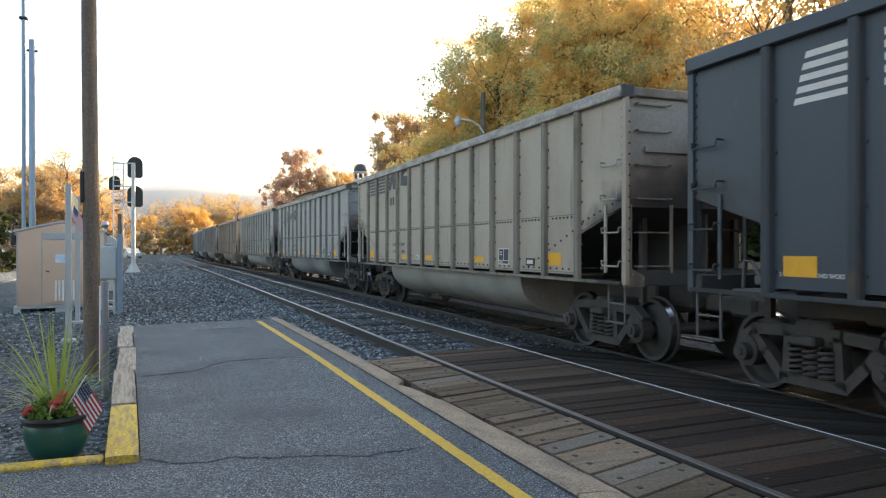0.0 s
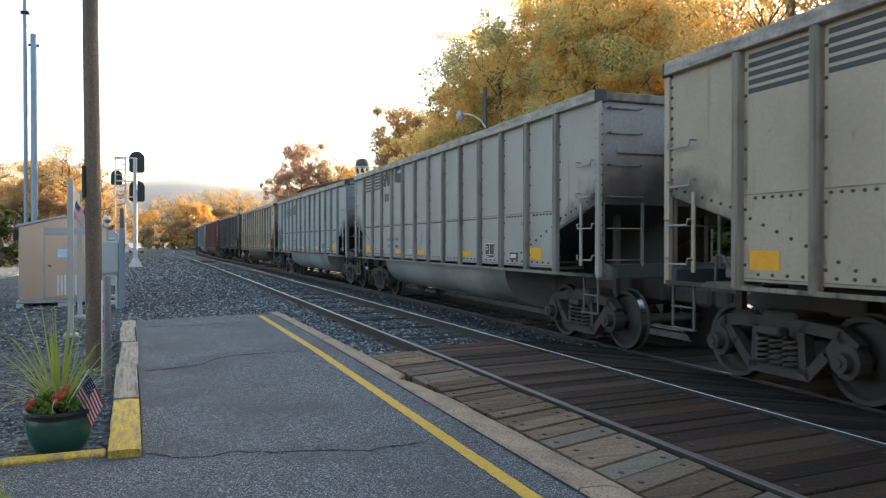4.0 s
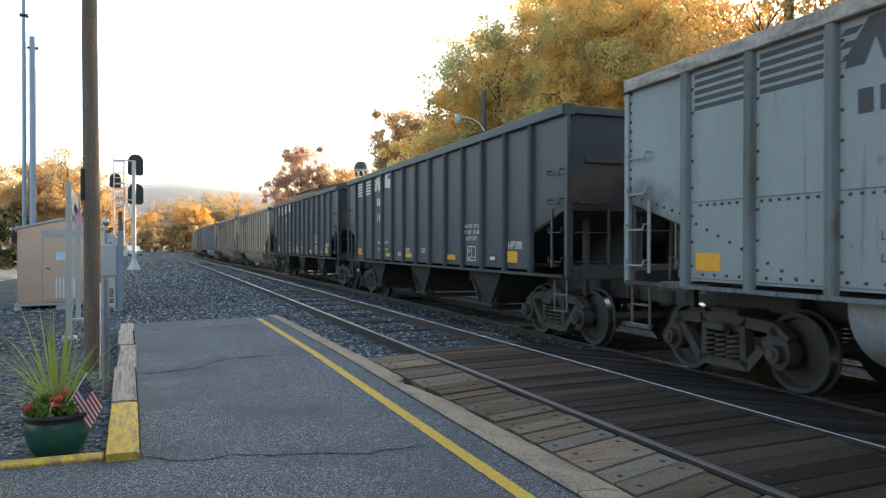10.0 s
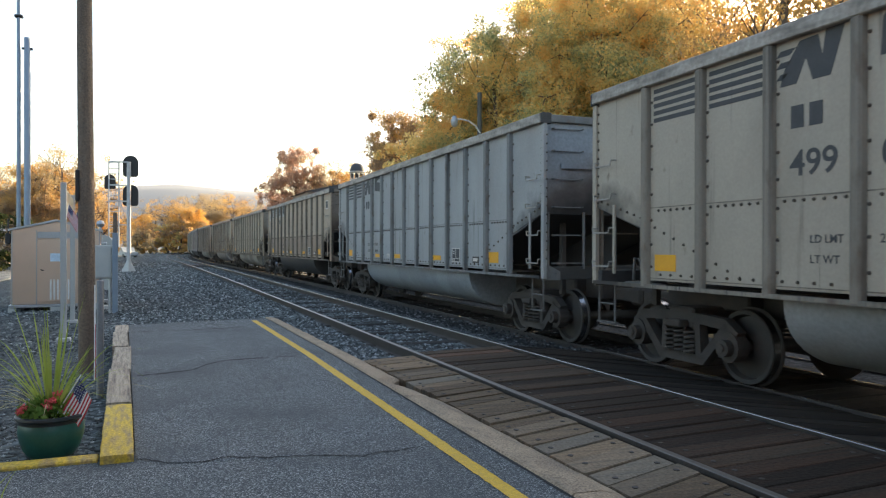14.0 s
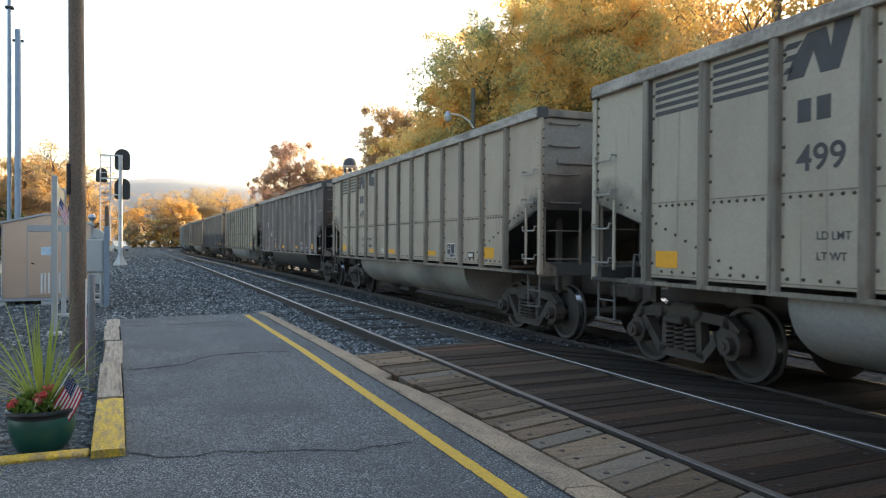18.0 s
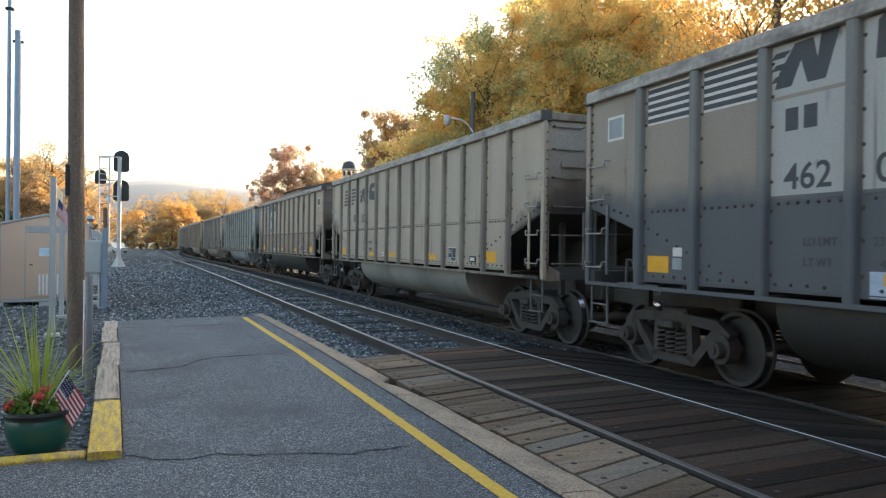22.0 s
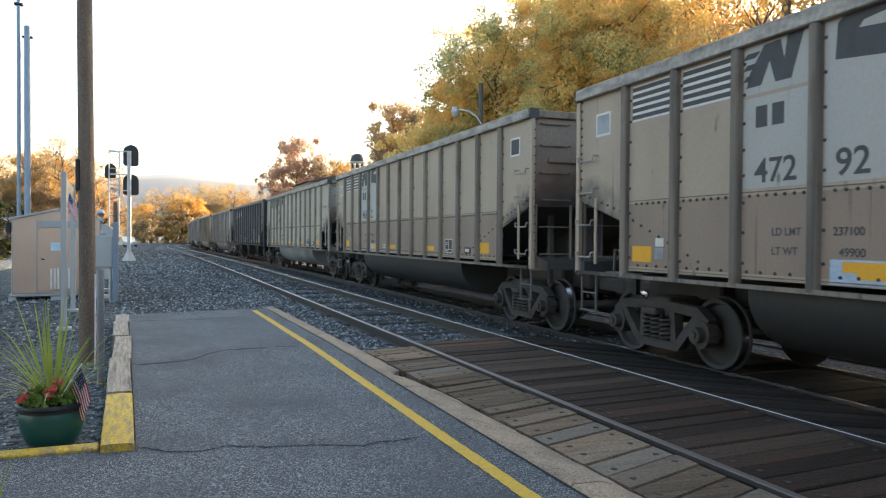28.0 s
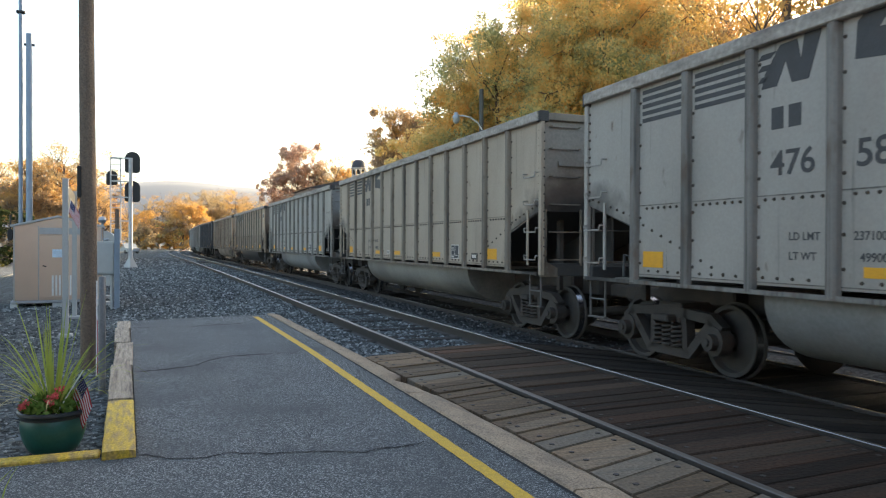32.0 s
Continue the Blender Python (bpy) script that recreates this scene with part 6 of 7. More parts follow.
GOLD = "tall broadleaf tree with olive and golden autumn leaves"
AMBER = "broadleaf tree with orange autumn leaves"
for kind, mat, lab, x, y, h, turn, wide in (
    ("round", OLIVE, GOLD, 20.13, 45.81, 11.71, 85, 1.00),
    ("maple", OLIVE, GOLD, 21.23, 43.23, 15.26, 110, 0.95),
    ("oak", OLIVE, GOLD, 23.50, 40.19, 17.45, 55, 0.90),
    ("ash", OLIVE, GOLD, 25.64, 37.20, 16.57, 35, 1.00),
    ("maple", OLIVE, GOLD, 29.96, 37.65, 17.81, 340, 1.00),
    ("airy", ORANGE, AMBER, 34.34, 37.00, 19.26, 30, 0.90),
    ("airy", ORANGE, AMBER, 24.77, 23.57, 19.56, 335, 0.80),
    # next four: added trees out of view that block the low sun from the track
    ("oak", OLIVE, GOLD, 37.2, 21.6, 17.5, 20, 1.0),
    ("maple", ORANGE, AMBER, 39.0, 15.2, 17.0, 150, 1.0),
    ("oak", ORANGE, AMBER, 36.0, 8.6, 16.0, 250, 1.0),
    ("ash", OLIVE, GOLD, 33.0, 3.0, 16.0, 60, 1.0),
    ("airy", ORANGE, AMBER, 39.58, 33.87, 21.01, 210, 0.90),
    ("oak", OLIVE, GOLD, 41.98, 30.77, 20.49, 40, 1.00),
    ("ash", ORANGE, AMBER, 44.91, 27.47, 19.61, 80, 1.10),
    ("maple", OLIVE, GOLD, 48.25, 24.01, 19.66, 330, 1.10),
    ("oak", ORANGE, AMBER, 51.21, 18.55, 18.92, 270, 1.10),
    ("airy", ORANGE, AMBER, 44.45, 51.29, 22.86, 40, 1.00),
    ("maple", OLIVE, GOLD, 28.05, 53.44, 18.01, 355, 1.00),
    ("oak", OLIVE, GOLD, 33.59, 49.11, 20.14, 0, 1.00),
    ("maple", ORANGE, AMBER, 33.68, 53.38, 21.22, 10, 1.00),
    ("bush", SHRUB, "low dark green bushy tree behind the train", 15.71, 34.65, 4.84, 190, 1.80),
    ("bush", SHRUB, "low dark green bushy tree behind the train", 19.62, 39.56, 5.84, 145, 1.90),
    ("bush", SHRUB, "low dark green bushy tree behind the train", 17.67, 33.35, 4.91, 30, 1.80),
    ("bush", SHRUB, "low dark green bushy tree behind the train", 21.90, 38.13, 5.92, 345, 1.90),
    ("bush", SHRUB, "low dark green bushy tree behind the train", 19.57, 32.06, 4.97, 230, 1.80),
    ("bush", SHRUB, "low dark green bushy tree behind the train", 24.13, 36.72, 6.00, 185, 1.90),
    ("bush", SHRUB, "low dark green bushy tree behind the train", 21.67, 30.70, 5.03, 140, 1.80),
    ("bush", SHRUB, "low dark green bushy tree behind the train", 26.61, 35.21, 6.07, 95, 1.90),
    ("bush", SHRUB, "low dark green bushy tree behind the train", 23.97, 29.26, 5.09, 120, 1.80),
    ("bush", SHRUB, "low dark green bushy tree behind the train", 29.32, 33.60, 6.14, 75, 1.90),
    ("bush", SHRUB, "low dark green bushy tree behind the train", 26.19, 27.85, 5.14, 100, 1.80),
    ("bush", SHRUB, "low dark green bushy tree behind the train", 31.96, 32.02, 6.21, 55, 1.90),
    ("bush", SHRUB, "low dark green bushy tree behind the train", 28.85, 26.27, 5.19, 220, 1.80),
    ("bush", SHRUB, "low dark green bushy tree behind the train", 35.12, 30.25, 6.28, 175, 1.90),
    ("bush", SHRUB, "low dark green bushy tree behind the train", 31.42, 24.72, 5.24, 340, 1.80),
    ("bush", SHRUB, "low dark green bushy tree behind the train", 38.20, 28.50, 6.34, 295, 1.90),
    ("bush", SHRUB, "low dark green bushy tree behind the train", 34.40, 23.01, 5.29, 240, 1.80),
    ("bush", SHRUB, "low dark green bushy tree behind the train", 41.76, 26.56, 6.40, 195, 1.90),
    ("round", ORANGE, AMBER, 25.9, 77.99, 15.51, 304, 0.72),
    ("thin", PALE, "thin tree with few pale leaves", 29.32, 79.80, 15.71, 245, 1.00),
    ("round", ORANGE, AMBER, 28.1, 86.62, 12.60, 24, 0.80),
    ("thin", PALE, "thin tree with few pale leaves", 27.99, 117.94, 14.94, 240, 1.00),
    ("round", ORANGE, AMBER, 30.51, 122.32, 13.39, 345, 1.00),
    ("round", RUSSET, "broadleaf tree with sparse russet-brown leaves", 21.40, 118.38, 16.6, 96, 0.70),
    ("thin", PALE, "thin tree with few pale leaves", 26.58, 129.24, 13.4, 320, 1.00),
    ("thin", PALE, "thin tree with few pale leaves", 22.26, 173.92, 10.96, 326, 1.00),
    ("round", ORANGE, AMBER, -1.96, 204.93, 9.63, 34, 1.10),
    ("thin", PALE, "thin tree with few pale leaves", 1.25, 214.41, 12.68, 195, 1.10),
    ("thin", ORANGE, AMBER, 3.82, 197.28, 13.29, 335, 1.10),
    ("thin", ORANGE, AMBER, 6.31, 190.93, 11.86, 115, 1.10),
    ("round", ORANGE, AMBER, 8.81, 187.80, 10.92, 255, 1.10),
    ("thin", PALE, "thin tree with few pale leaves", 11.90, 220.97, 15.83, 325, 1.10),
    ("thin", PALE, "thin tree with few pale leaves", 15.29, 225.01, 16.23, 105, 1.10),
    ("thin", PALE, "thin tree with few pale leaves", 17.54, 208.01, 13.63, 266, 1.10),
    ("thin", ORANGE, AMBER, 19.91, 201.70, 14.52, 46, 1.10),
    ("round", ORANGE, AMBER, 24.18, 210.77, 11.72, 200, 1.10),
    ("bush", ORANGE, AMBER, -0.17, 182.73, 6.82, 125, 1.10),
    ("bush", OLIVE, "thin tree with few pale leaves", 2.98, 186.87, 6.70, 300, 1.10),
    ("thin", ORANGE, AMBER, -5.24, 216.96, 9.27, 240, 1.10),
    ("bush", ORANGE, AMBER, 6.77, 185.38, 7.65, 150, 1.10),
    ("round", ORANGE, AMBER, 12.14, 199.38, 9.63, 35, 1.10),
    ("round", PALE, "thin tree with few pale leaves", 15.56, 198.04, 9.77, 210, 1.10),
    ("round", ORANGE, AMBER, 27.89, 193.19, 9.18, 120, 1.10),
    ("bush", PALE, "thin tree with few pale leaves", -3.13, 178.53, 5.65, 310, 1.10),
    ("thin", PALE, "thin tree with few pale leaves", -6.87, 65.02, 9.07, 64, 1.00),
    ("round", ORANGE, AMBER, -8.28, 67.72, 8.16, 235, 1.00),
    ("thin", ORANGE, AMBER, -6.09, 69.02, 8.13, 260, 1.00),
    ("thin", PALE, "thin tree with few pale leaves", -11.82, 73.42, 8.34, 140, 1.00),
    ("thin", ORANGE, AMBER, -13.25, 69.68, 8.16, 150, 1.00),
    ("thin", ORANGE, AMBER, -4.58, 72.72, 7.88, 180, 1.00),
    ("round", ORANGE, AMBER, -8.73, 63.60, 6.43, 60, 1.00),
    ("round", ORANGE, AMBER, -5.47, 98.86, 6.50, 264, 1.00),
    ("thin", ORANGE, AMBER, -5.31, 131.03, 7.18, 65, 1.00),
    ("round", ORANGE, AMBER, -15.31, 68.34, 8.39, 90, 1.00),
    ("bush", ORANGE, AMBER, -6.95, 65.06, 5.92, 50, 1.00),
    ("bush", SHRUB, "dark evergreen shrub by the car park", -9.73, 55.40, 3.97, 325, 1.30),
):
    tree(kind, mat, lab, x, y, h, turn, 0.4 if x > 14 else -0.25, wide)

# haze over the ridge is painted as a faint glow of its own material
HAZE = bpy.data.materials.new("far_hill_haze_glow")
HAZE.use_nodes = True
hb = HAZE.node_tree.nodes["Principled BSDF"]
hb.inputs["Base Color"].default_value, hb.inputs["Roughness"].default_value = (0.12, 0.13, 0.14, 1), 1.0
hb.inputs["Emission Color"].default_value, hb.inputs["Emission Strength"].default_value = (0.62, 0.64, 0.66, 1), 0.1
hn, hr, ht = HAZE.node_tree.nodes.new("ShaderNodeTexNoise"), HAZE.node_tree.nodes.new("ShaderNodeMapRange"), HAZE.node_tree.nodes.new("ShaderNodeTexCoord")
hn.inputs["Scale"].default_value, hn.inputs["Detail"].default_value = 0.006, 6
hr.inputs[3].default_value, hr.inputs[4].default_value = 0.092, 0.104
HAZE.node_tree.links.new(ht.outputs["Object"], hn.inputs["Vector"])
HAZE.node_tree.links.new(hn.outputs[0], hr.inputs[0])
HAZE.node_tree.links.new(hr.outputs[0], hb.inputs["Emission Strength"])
hill = Shape()
cols = np.linspace(-2600, 2400, 90)
for row, (yy, k) in enumerate(((2300, 0.0), (2450, 0.55), (2600, 0.85), (2800, 1.0), (3100, 0.7), (3600, 0.0))):
    hill.v += [(x, yy + 0.1 * x, -8 + k * (float(np.interp(x, [-2600, -1500, -400, -100, 0, 80, 330, 800, 2400], [60, 130, 190, 216, 228, 233, 222, 192, 80])) + 4 * noise.noise((x * 0.004, 1.3, 0)) + 4 * noise.noise((x * 0.02, row, 0)))) for x in cols]
hill.f = [(r * 90 + i, r * 90 + i + 1, (r + 1) * 90 + i + 1, (r + 1) * 90 + i) for r in range(5) for i in range(89)]
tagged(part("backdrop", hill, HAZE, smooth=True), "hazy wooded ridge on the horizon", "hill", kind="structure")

# ---- beside the platform ----
pole = thing("utility_pole", "weathered brown wooden utility pole", "pole", (-0.735, 9.95, -0.15))
part("shaft", Shape().tube([(0, 0, -0.2), (-0.005, 0, 1.5), (-0.03, 0, 4.0), (-0.06, 0, 9.0)], [0.098, 0.094, 0.088, 0.075], 16), POLEWOOD, pole, smooth=True)
part("junction_box", Shape().box(-0.025, 0.025, -0.05, 0.05, 2.16, 2.54, 0.01), BLACK, pole, "black box", at=(-0.105, -0.02, 0))

POSTGREY = material("weathered_post", (0.17, 0.175, 0.18), 0.5, 0.4, second=(0.10, 0.10, 0.105), amount=0.8, scale=5, stretch=(3, 3, 0.4), grain=0.15)
bollard = thing("steel_post", "bare galvanised steel post in the gravel", "post", (-0.465, 7.86, -0.13))
part("tube", Shape().tube([(0, 0, -0.1), (0, 0, 1.245), (0, 0, 1.255)], [0.033, 0.033, 0.026], 16), POSTGREY, bollard, smooth=True)
stake = thing("rolled_flag", "thin stick with a red and white rolled flag", "flag", (-0.60, 9.2, -0.13))
part("stick", Shape().tube([(0, 0, -0.05), (0.0, 0, 1.15)], 0.008, 6), WHITE, stake)
part("roll", Shape().tube([(0, 0, 0.05), (0.004, 0, 0.4), (0.002, 0, 0.75)], [0.010, 0.012, 0.009], 8), FLAGWHITE, stake)
part("stripe", Shape().tube([(0.006, -0.011, 0.08), (0.010, -0.013, 0.4), (0.006, -0.010, 0.7)], 0.004, 6), RED, stake)


def small_flag(name, label, m, w, h, lean, droop=0.0):
    """A hand-sized striped flag on a stick; the hoist runs up the z axis, the fly along +x."""
    fl = thing(name, label, "flag", m)
    part("staff", Shape().tube([(-0.006, 0, -lean), (-0.006, 0, h + 0.03)], 0.004, 6), WHITE, fl)
    cloth = new("cloth")
    cloth.parent = fl
    n = 8
    def wave(x):
        return 0.012 * math.sin(x / w * 5.0) * x / w
    for i in range(13):
        z0, z1 = h * i / 13, h * (i + 1) / 13
        x0 = w * 0.42 if i >= 6 else 0.0
        xs = np.linspace(x0, w, n)
        v = [(x, wave(x) + e, z - droop * x) for e in (-0.0015, 0.0015) for x in xs for z in (z0, z1)]
        f = [(2 * j, 2 * j + 1, 2 * j + 3, 2 * j + 2) for j in range(n - 1)] + [(2 * n + 2 * j, 2 * n + 2 * j + 2, 2 * n + 2 * j + 3, 2 * n + 2 * j + 1) for j in range(n - 1)]
        part("stripe", Shape().add(v, f), RED if i % 2 == 0 else FLAGWHITE, cloth)
    xs = np.linspace(0, w * 0.42, 5)
    v = [(x, wave(x) + e, z - droop * x) for e in (-0.0016, 0.0016) for x in xs for z in (h * 6 / 13, h)]
    f = [(2 * j, 2 * j + 1, 2 * j + 3, 2 * j + 2) for j in range(4)] + [(10 + 2 * j, 12 + 2 * j, 13 + 2 * j, 11 + 2 * j) for j in range(4)]
    part("canton", Shape().add(v, f), NAVY, cloth)
    dots = Shape()
    for a in range(6):
        for b in range(5):
            x = w * 0.42 * (a + 0.5 + 0.25 * (b % 2 * 2 - 1)) / 6
            z = h * (6 + 7 * (b + 0.5) / 5) / 13 - droop * x
            for e in (-0.0024, 0.0024):
                dots.add([(x - 0.004, wave(x) + e, z), (x, wave(x) + e, z + 0.004), (x + 0.004, wave(x) + e, z), (x, wave(x) + e, z - 0.004)], [(0, 1, 2, 3)])
    tagged(part("stars", dots, FLAGWHITE, cloth), kind="stuff")
    return fl, cloth


def flower_pot():
    r = random.Random(8)
    pot = thing("plant_pot", "glazed dark green pot on the gravel", "plant pot", (-0.638, 5.66, 0.012))
    prof = [(0.0, 0.0), (0.112, 0.0), (0.130, 0.006), (0.157, 0.034), (0.181, 0.077), (0.198, 0.134), (0.207, 0.190), (0.204, 0.230), (0.197, 0.252)]
    part("vessel", Shape().lathe(prof, 36), GREENPOT, pot, smooth=True)
    part("rim", Shape().lathe([(0.194, 0.244), (0.206, 0.247), (0.208, 0.264), (0.215, 0.269), (0.225, 0.282), (0.223, 0.296), (0.211, 0.303), (0.197, 0.296), (0.186, 0.25)], 36), POTRIM, pot, "dark rolled rim", smooth=True)
    part("soil", Shape().lathe([(0.0, 0.275), (0.1, 0.27), (0.19, 0.255)], 20), SOIL, pot)
    plant = thing("spike_plant", "tall green and yellowing spiky grass in the pot", "plant", (-0.638, 5.66, 0.278))
    for i in range(64):
        ang, out = r.uniform(0, 6.283), r.random() ** 1.3
        ln = r.uniform(0.46, 0.90)
        wide = r.uniform(0.005, 0.010)
        reach = ln * (0.10 + 0.85 * out)
        sag = 0.62 * out * out * ln
        d, n = Vector((math.cos(ang), math.sin(ang), 0)), Vector((-math.sin(ang), math.cos(ang), 0))
        v, m = [], 7
        for j in range(m + 1):
            u = j / m
            c = d * (0.015 + reach * u) + Vector((0, 0, ln * (1 - 0.25 * out) * u - sag * u * u * u))
            ww = wide * (1 - u) ** 0.6 + 0.0006
            v += [c - n * ww, c + n * ww + Vector((0, 0, 0.0)), ]
        part("blade", Shape().add(v, [(2 * j, 2 * j + 1, 2 * j + 3, 2 * j + 2) for j in range(m)]), BLADE, plant)
    for i in range(26):
        # dry outer stalks that arch low over the rim
        ang, ln = r.choice((r.uniform(2.2, 4.4), r.uniform(0, 6.283))), r.uniform(0.5, 0.85)
        d, n = Vector((math.cos(ang), math.sin(ang), 0)), Vector((-math.sin(ang), math.cos(ang), 0))
        v, m = [], 8
        for j in range(m + 1):
            u = j / m
            c = d * (0.03 + ln * 0.8 * u) + Vector((0, 0, ln * (0.75 * u - r.uniform(0.55, 0.57) * u * u)))
            ww = 0.0045 * (1 - u) ** 0.5 + 0.0006
            v += [c - n * ww, c + n * ww]
        part("dry_blade", Shape().add(v, [(2 * j, 2 * j + 1, 2 * j + 3, 2 * j + 2) for j in range(m)]), DRYBLADE, plant)
    herb = thing("bedding_plant", "low leafy plant with pink-red flowers", "plant", (-0.638, 5.66, 0.272))
    rr = np.random.default_rng(3)
    cs = np.array([(0.15 * math.cos(a) * k, 0.15 * math.sin(a) * k, 0.07 + 0.07 * (1 - k)) for a in np.linspace(0, 6.0, 9) for k in (0.5, 1.0)])
    tagged(part("leaves", leaf_cloud(rr, cs, np.full(len(cs), 0.07), 1500, 0.02), HERB, herb), kind="stuff")
    for x, y, z in ((-0.17, -0.12, 0.09), (0.02, -0.14, 0.15), (0.05, -0.1, 0.19), (-0.02, -0.1, 0.13), (0.0, -0.15, 0.11), (0.03, -0.05, 0.17), (-0.15, -0.08, 0.1)):
        part("flower", leaf_cloud(rr, np.array([(x, y, z)]), np.array([0.030]), 60, 0.011), PETAL, herb)
    return pot


flower_pot()
tuft = thing("grass_tuft", "a few long green grass blades beside the platform edge", "grass", (-0.80, 4.45, 0.052))
rt = random.Random(21)
for i in range(14):
    a, ln = rt.uniform(0, 6.28), rt.uniform(0.10, 0.24)
    v = []
    for j in range(5):
        u = j / 4
        c = Vector((rt.uniform(0, 0.004) + math.cos(a) * ln * 0.7 * u * u + 0.05 * math.cos(i * 2.4), math.sin(a) * ln * 0.7 * u * u + 0.05 * math.sin(i * 2.4), ln * u))
        v += [c - Vector((0.005 * (1 - u) + 0.0005, 0, 0)), c + Vector((0.005 * (1 - u) + 0.0005, 0, 0))]
    part("blade", Shape().add(v, [(2 * j, 2 * j + 1, 2 * j + 3, 2 * j + 2) for j in range(4)]), BLADE, tuft)
# the flag leans out of the pot, its cloth hanging over the rim
pot_flag, pot_cloth = small_flag("hand_flag", "small striped flag on a stick in the pot", None, 0.20, 0.185, 0.2, 0.62)
pot_flag.matrix_basis = pose(*(-0.548, 5.54, 0.392), 0, 30, 5)

sign = thing("station_sign", "edge-on sign board on two white square posts", "sign", (-1.37, 13.7, -0.13))
for k, y in enumerate((0.0, 3.3)):
    x = -0.0485 * y
    part("post", Shape().box(x - 0.045, x + 0.045, y - 0.045, y + 0.045, -0.1, 2.66, 0.006), WHITEPOST, sign)
    part("footing", Shape().box(x - 0.11, x + 0.11, y - 0.11, y + 0.11, -0.1, 0.06, 0.015), WHITEPOST, sign, "pale concrete footing")
part("board", Shape().add([(-0.015, 0.06, 2.18), (0.015, 0.06, 2.18), (-0.142, 3.24, 2.18), (-0.172, 3.24, 2.18), (-0.015, 0.06, 2.58), (0.015, 0.06, 2.58), (-0.142, 3.24, 2.58), (-0.172, 3.24, 2.58)],
                          [(0, 1, 2, 3), (4, 5, 6, 7), (0, 1, 5, 4), (1, 2, 6, 5), (2, 3, 7, 6), (3, 0, 4, 7)]), material("sign_tan", (0.45, 0.38, 0.25), 0.6), sign, "tan board")
flag_a, cloth_a = small_flag("post_flag", "small striped flag tied to the white post", pose(-1.317, 13.655, 1.96, 0, 10, -12), 0.20, 0.21, 0.3, 1.2)
flag_b, cloth_b = small_flag("post_flag", "small striped flag tied to the white post", pose(-1.477, 16.96, 1.98, 0, 10, -12), 0.20, 0.21, 0.3, 1.2)


def shelter():
    """Silver metal equipment hut with a door, a louvre and a low gable, on skids."""
    hut = thing("equipment_hut", "silver sheet-metal equipment hut on concrete blocks", "hut", pose(-3.15, 20.2, -0.13, 0, 0, 3.0))
    w, d, h0, h1 = 1.95, 2.6, 0.17, 1.98
    part("wall", Shape().box(0, w, 0, d, h0, h1, 0.012), SILVER, hut)
    part("roof", Shape().prism([(-0.06, h1 - 0.02), (w * 0.5, h1 + 0.23), (w + 0.06, h1 - 0.02), (w + 0.06, h1 + 0.03), (w * 0.5, h1 + 0.28), (-0.06, h1 + 0.03)], 1, -0.07, d + 0.05), GALV, hut)
    part("gable", Shape().prism([(0.02, h1 - 0.01), (w - 0.02, h1 - 0.01), (w * 0.5, h1 + 0.22)], 1, 0.0, 0.03), SILVER, hut)
    door = part("door", Shape().box(0.56, 1.60, -0.035, -0.004, h0 + 0.06, 1.76, 0.008), SILVER, hut)
    part("header", Shape().box(0.56, 1.60, -0.03, -0.004, 1.79, 1.95, 0.006), GALV, hut)
    part("handle", Shape().tube([(0.64, -0.03, 1.02), (0.64, -0.09, 1.02), (0.71, -0.09, 1.0)], 0.014, 8), BLACK, door)
    part("notice", Shape().box(0.84, 1.18, -0.042, -0.037, 1.22, 1.42), material("notice_blue", (0.55, 0.68, 0.78), 0.6), door, "pale blue notice")
    for i in range(6):
        part("louvre", Shape().box(0.83 + i * 0.078, 0.87 + i * 0.078, -0.05, -0.036, 0.28, 0.78, 0.004), WHITE, door)
    for x in (0.02, 0.54, 1.62, w - 0.02):
        part("seam", Shape().box(x - 0.012, x + 0.012, -0.022, -0.002, h0, h1), GALV, hut)
    part("skid", Shape().box(-0.05, w + 0.05, -0.06, d, 0.10, 0.168, 0.01), GALV, hut)
    for x in (0.0, 0.9, 1.5, w - 0.1):
        for y in (0.05, d - 0.25):
            part("block", Shape().box(x - 0.06, x + 0.34 if x > 0.5 else x + 0.1, y - 0.1, y + 0.15, -0.1, 0.098, 0.01), CABGREY, hut)
    part("meter", Shape().box(-0.12, -0.002, -0.02, 0.10, 1.65, 1.9, 0.02).tube([(-0.06, 0.04, 1.8), (-0.06, 0.04, 2.25)], 0.02, 8), BLACK, hut)


shelter()
for (x, y), r0, h, lab in (((-4.05, 27.38), 0.065, 14.0, "tall slim grey-blue steel mast"), ((-3.79, 27.28), 0.10, 8.45, "thick grey-blue steel mast")):
    mast = thing("steel_mast", lab, "mast", (x, y, -0.15))
    part("shaft", Shape().tube([(0, 0, -0.1), (0, 0, h - 0.02), (0, 0, h)], [r0, r0, r0 * 0.9], 14), GREYBLUE, mast, smooth=True)
    part("clamp", Shape().box(-0.16, 0.16, -0.05, 0.05, 8.05, 8.12, 0.01) if h < 9 else Shape().box(-0.13, 0.13, -0.09, 0.09, 9.1, 9.2, 0.03), BLACK, mast)

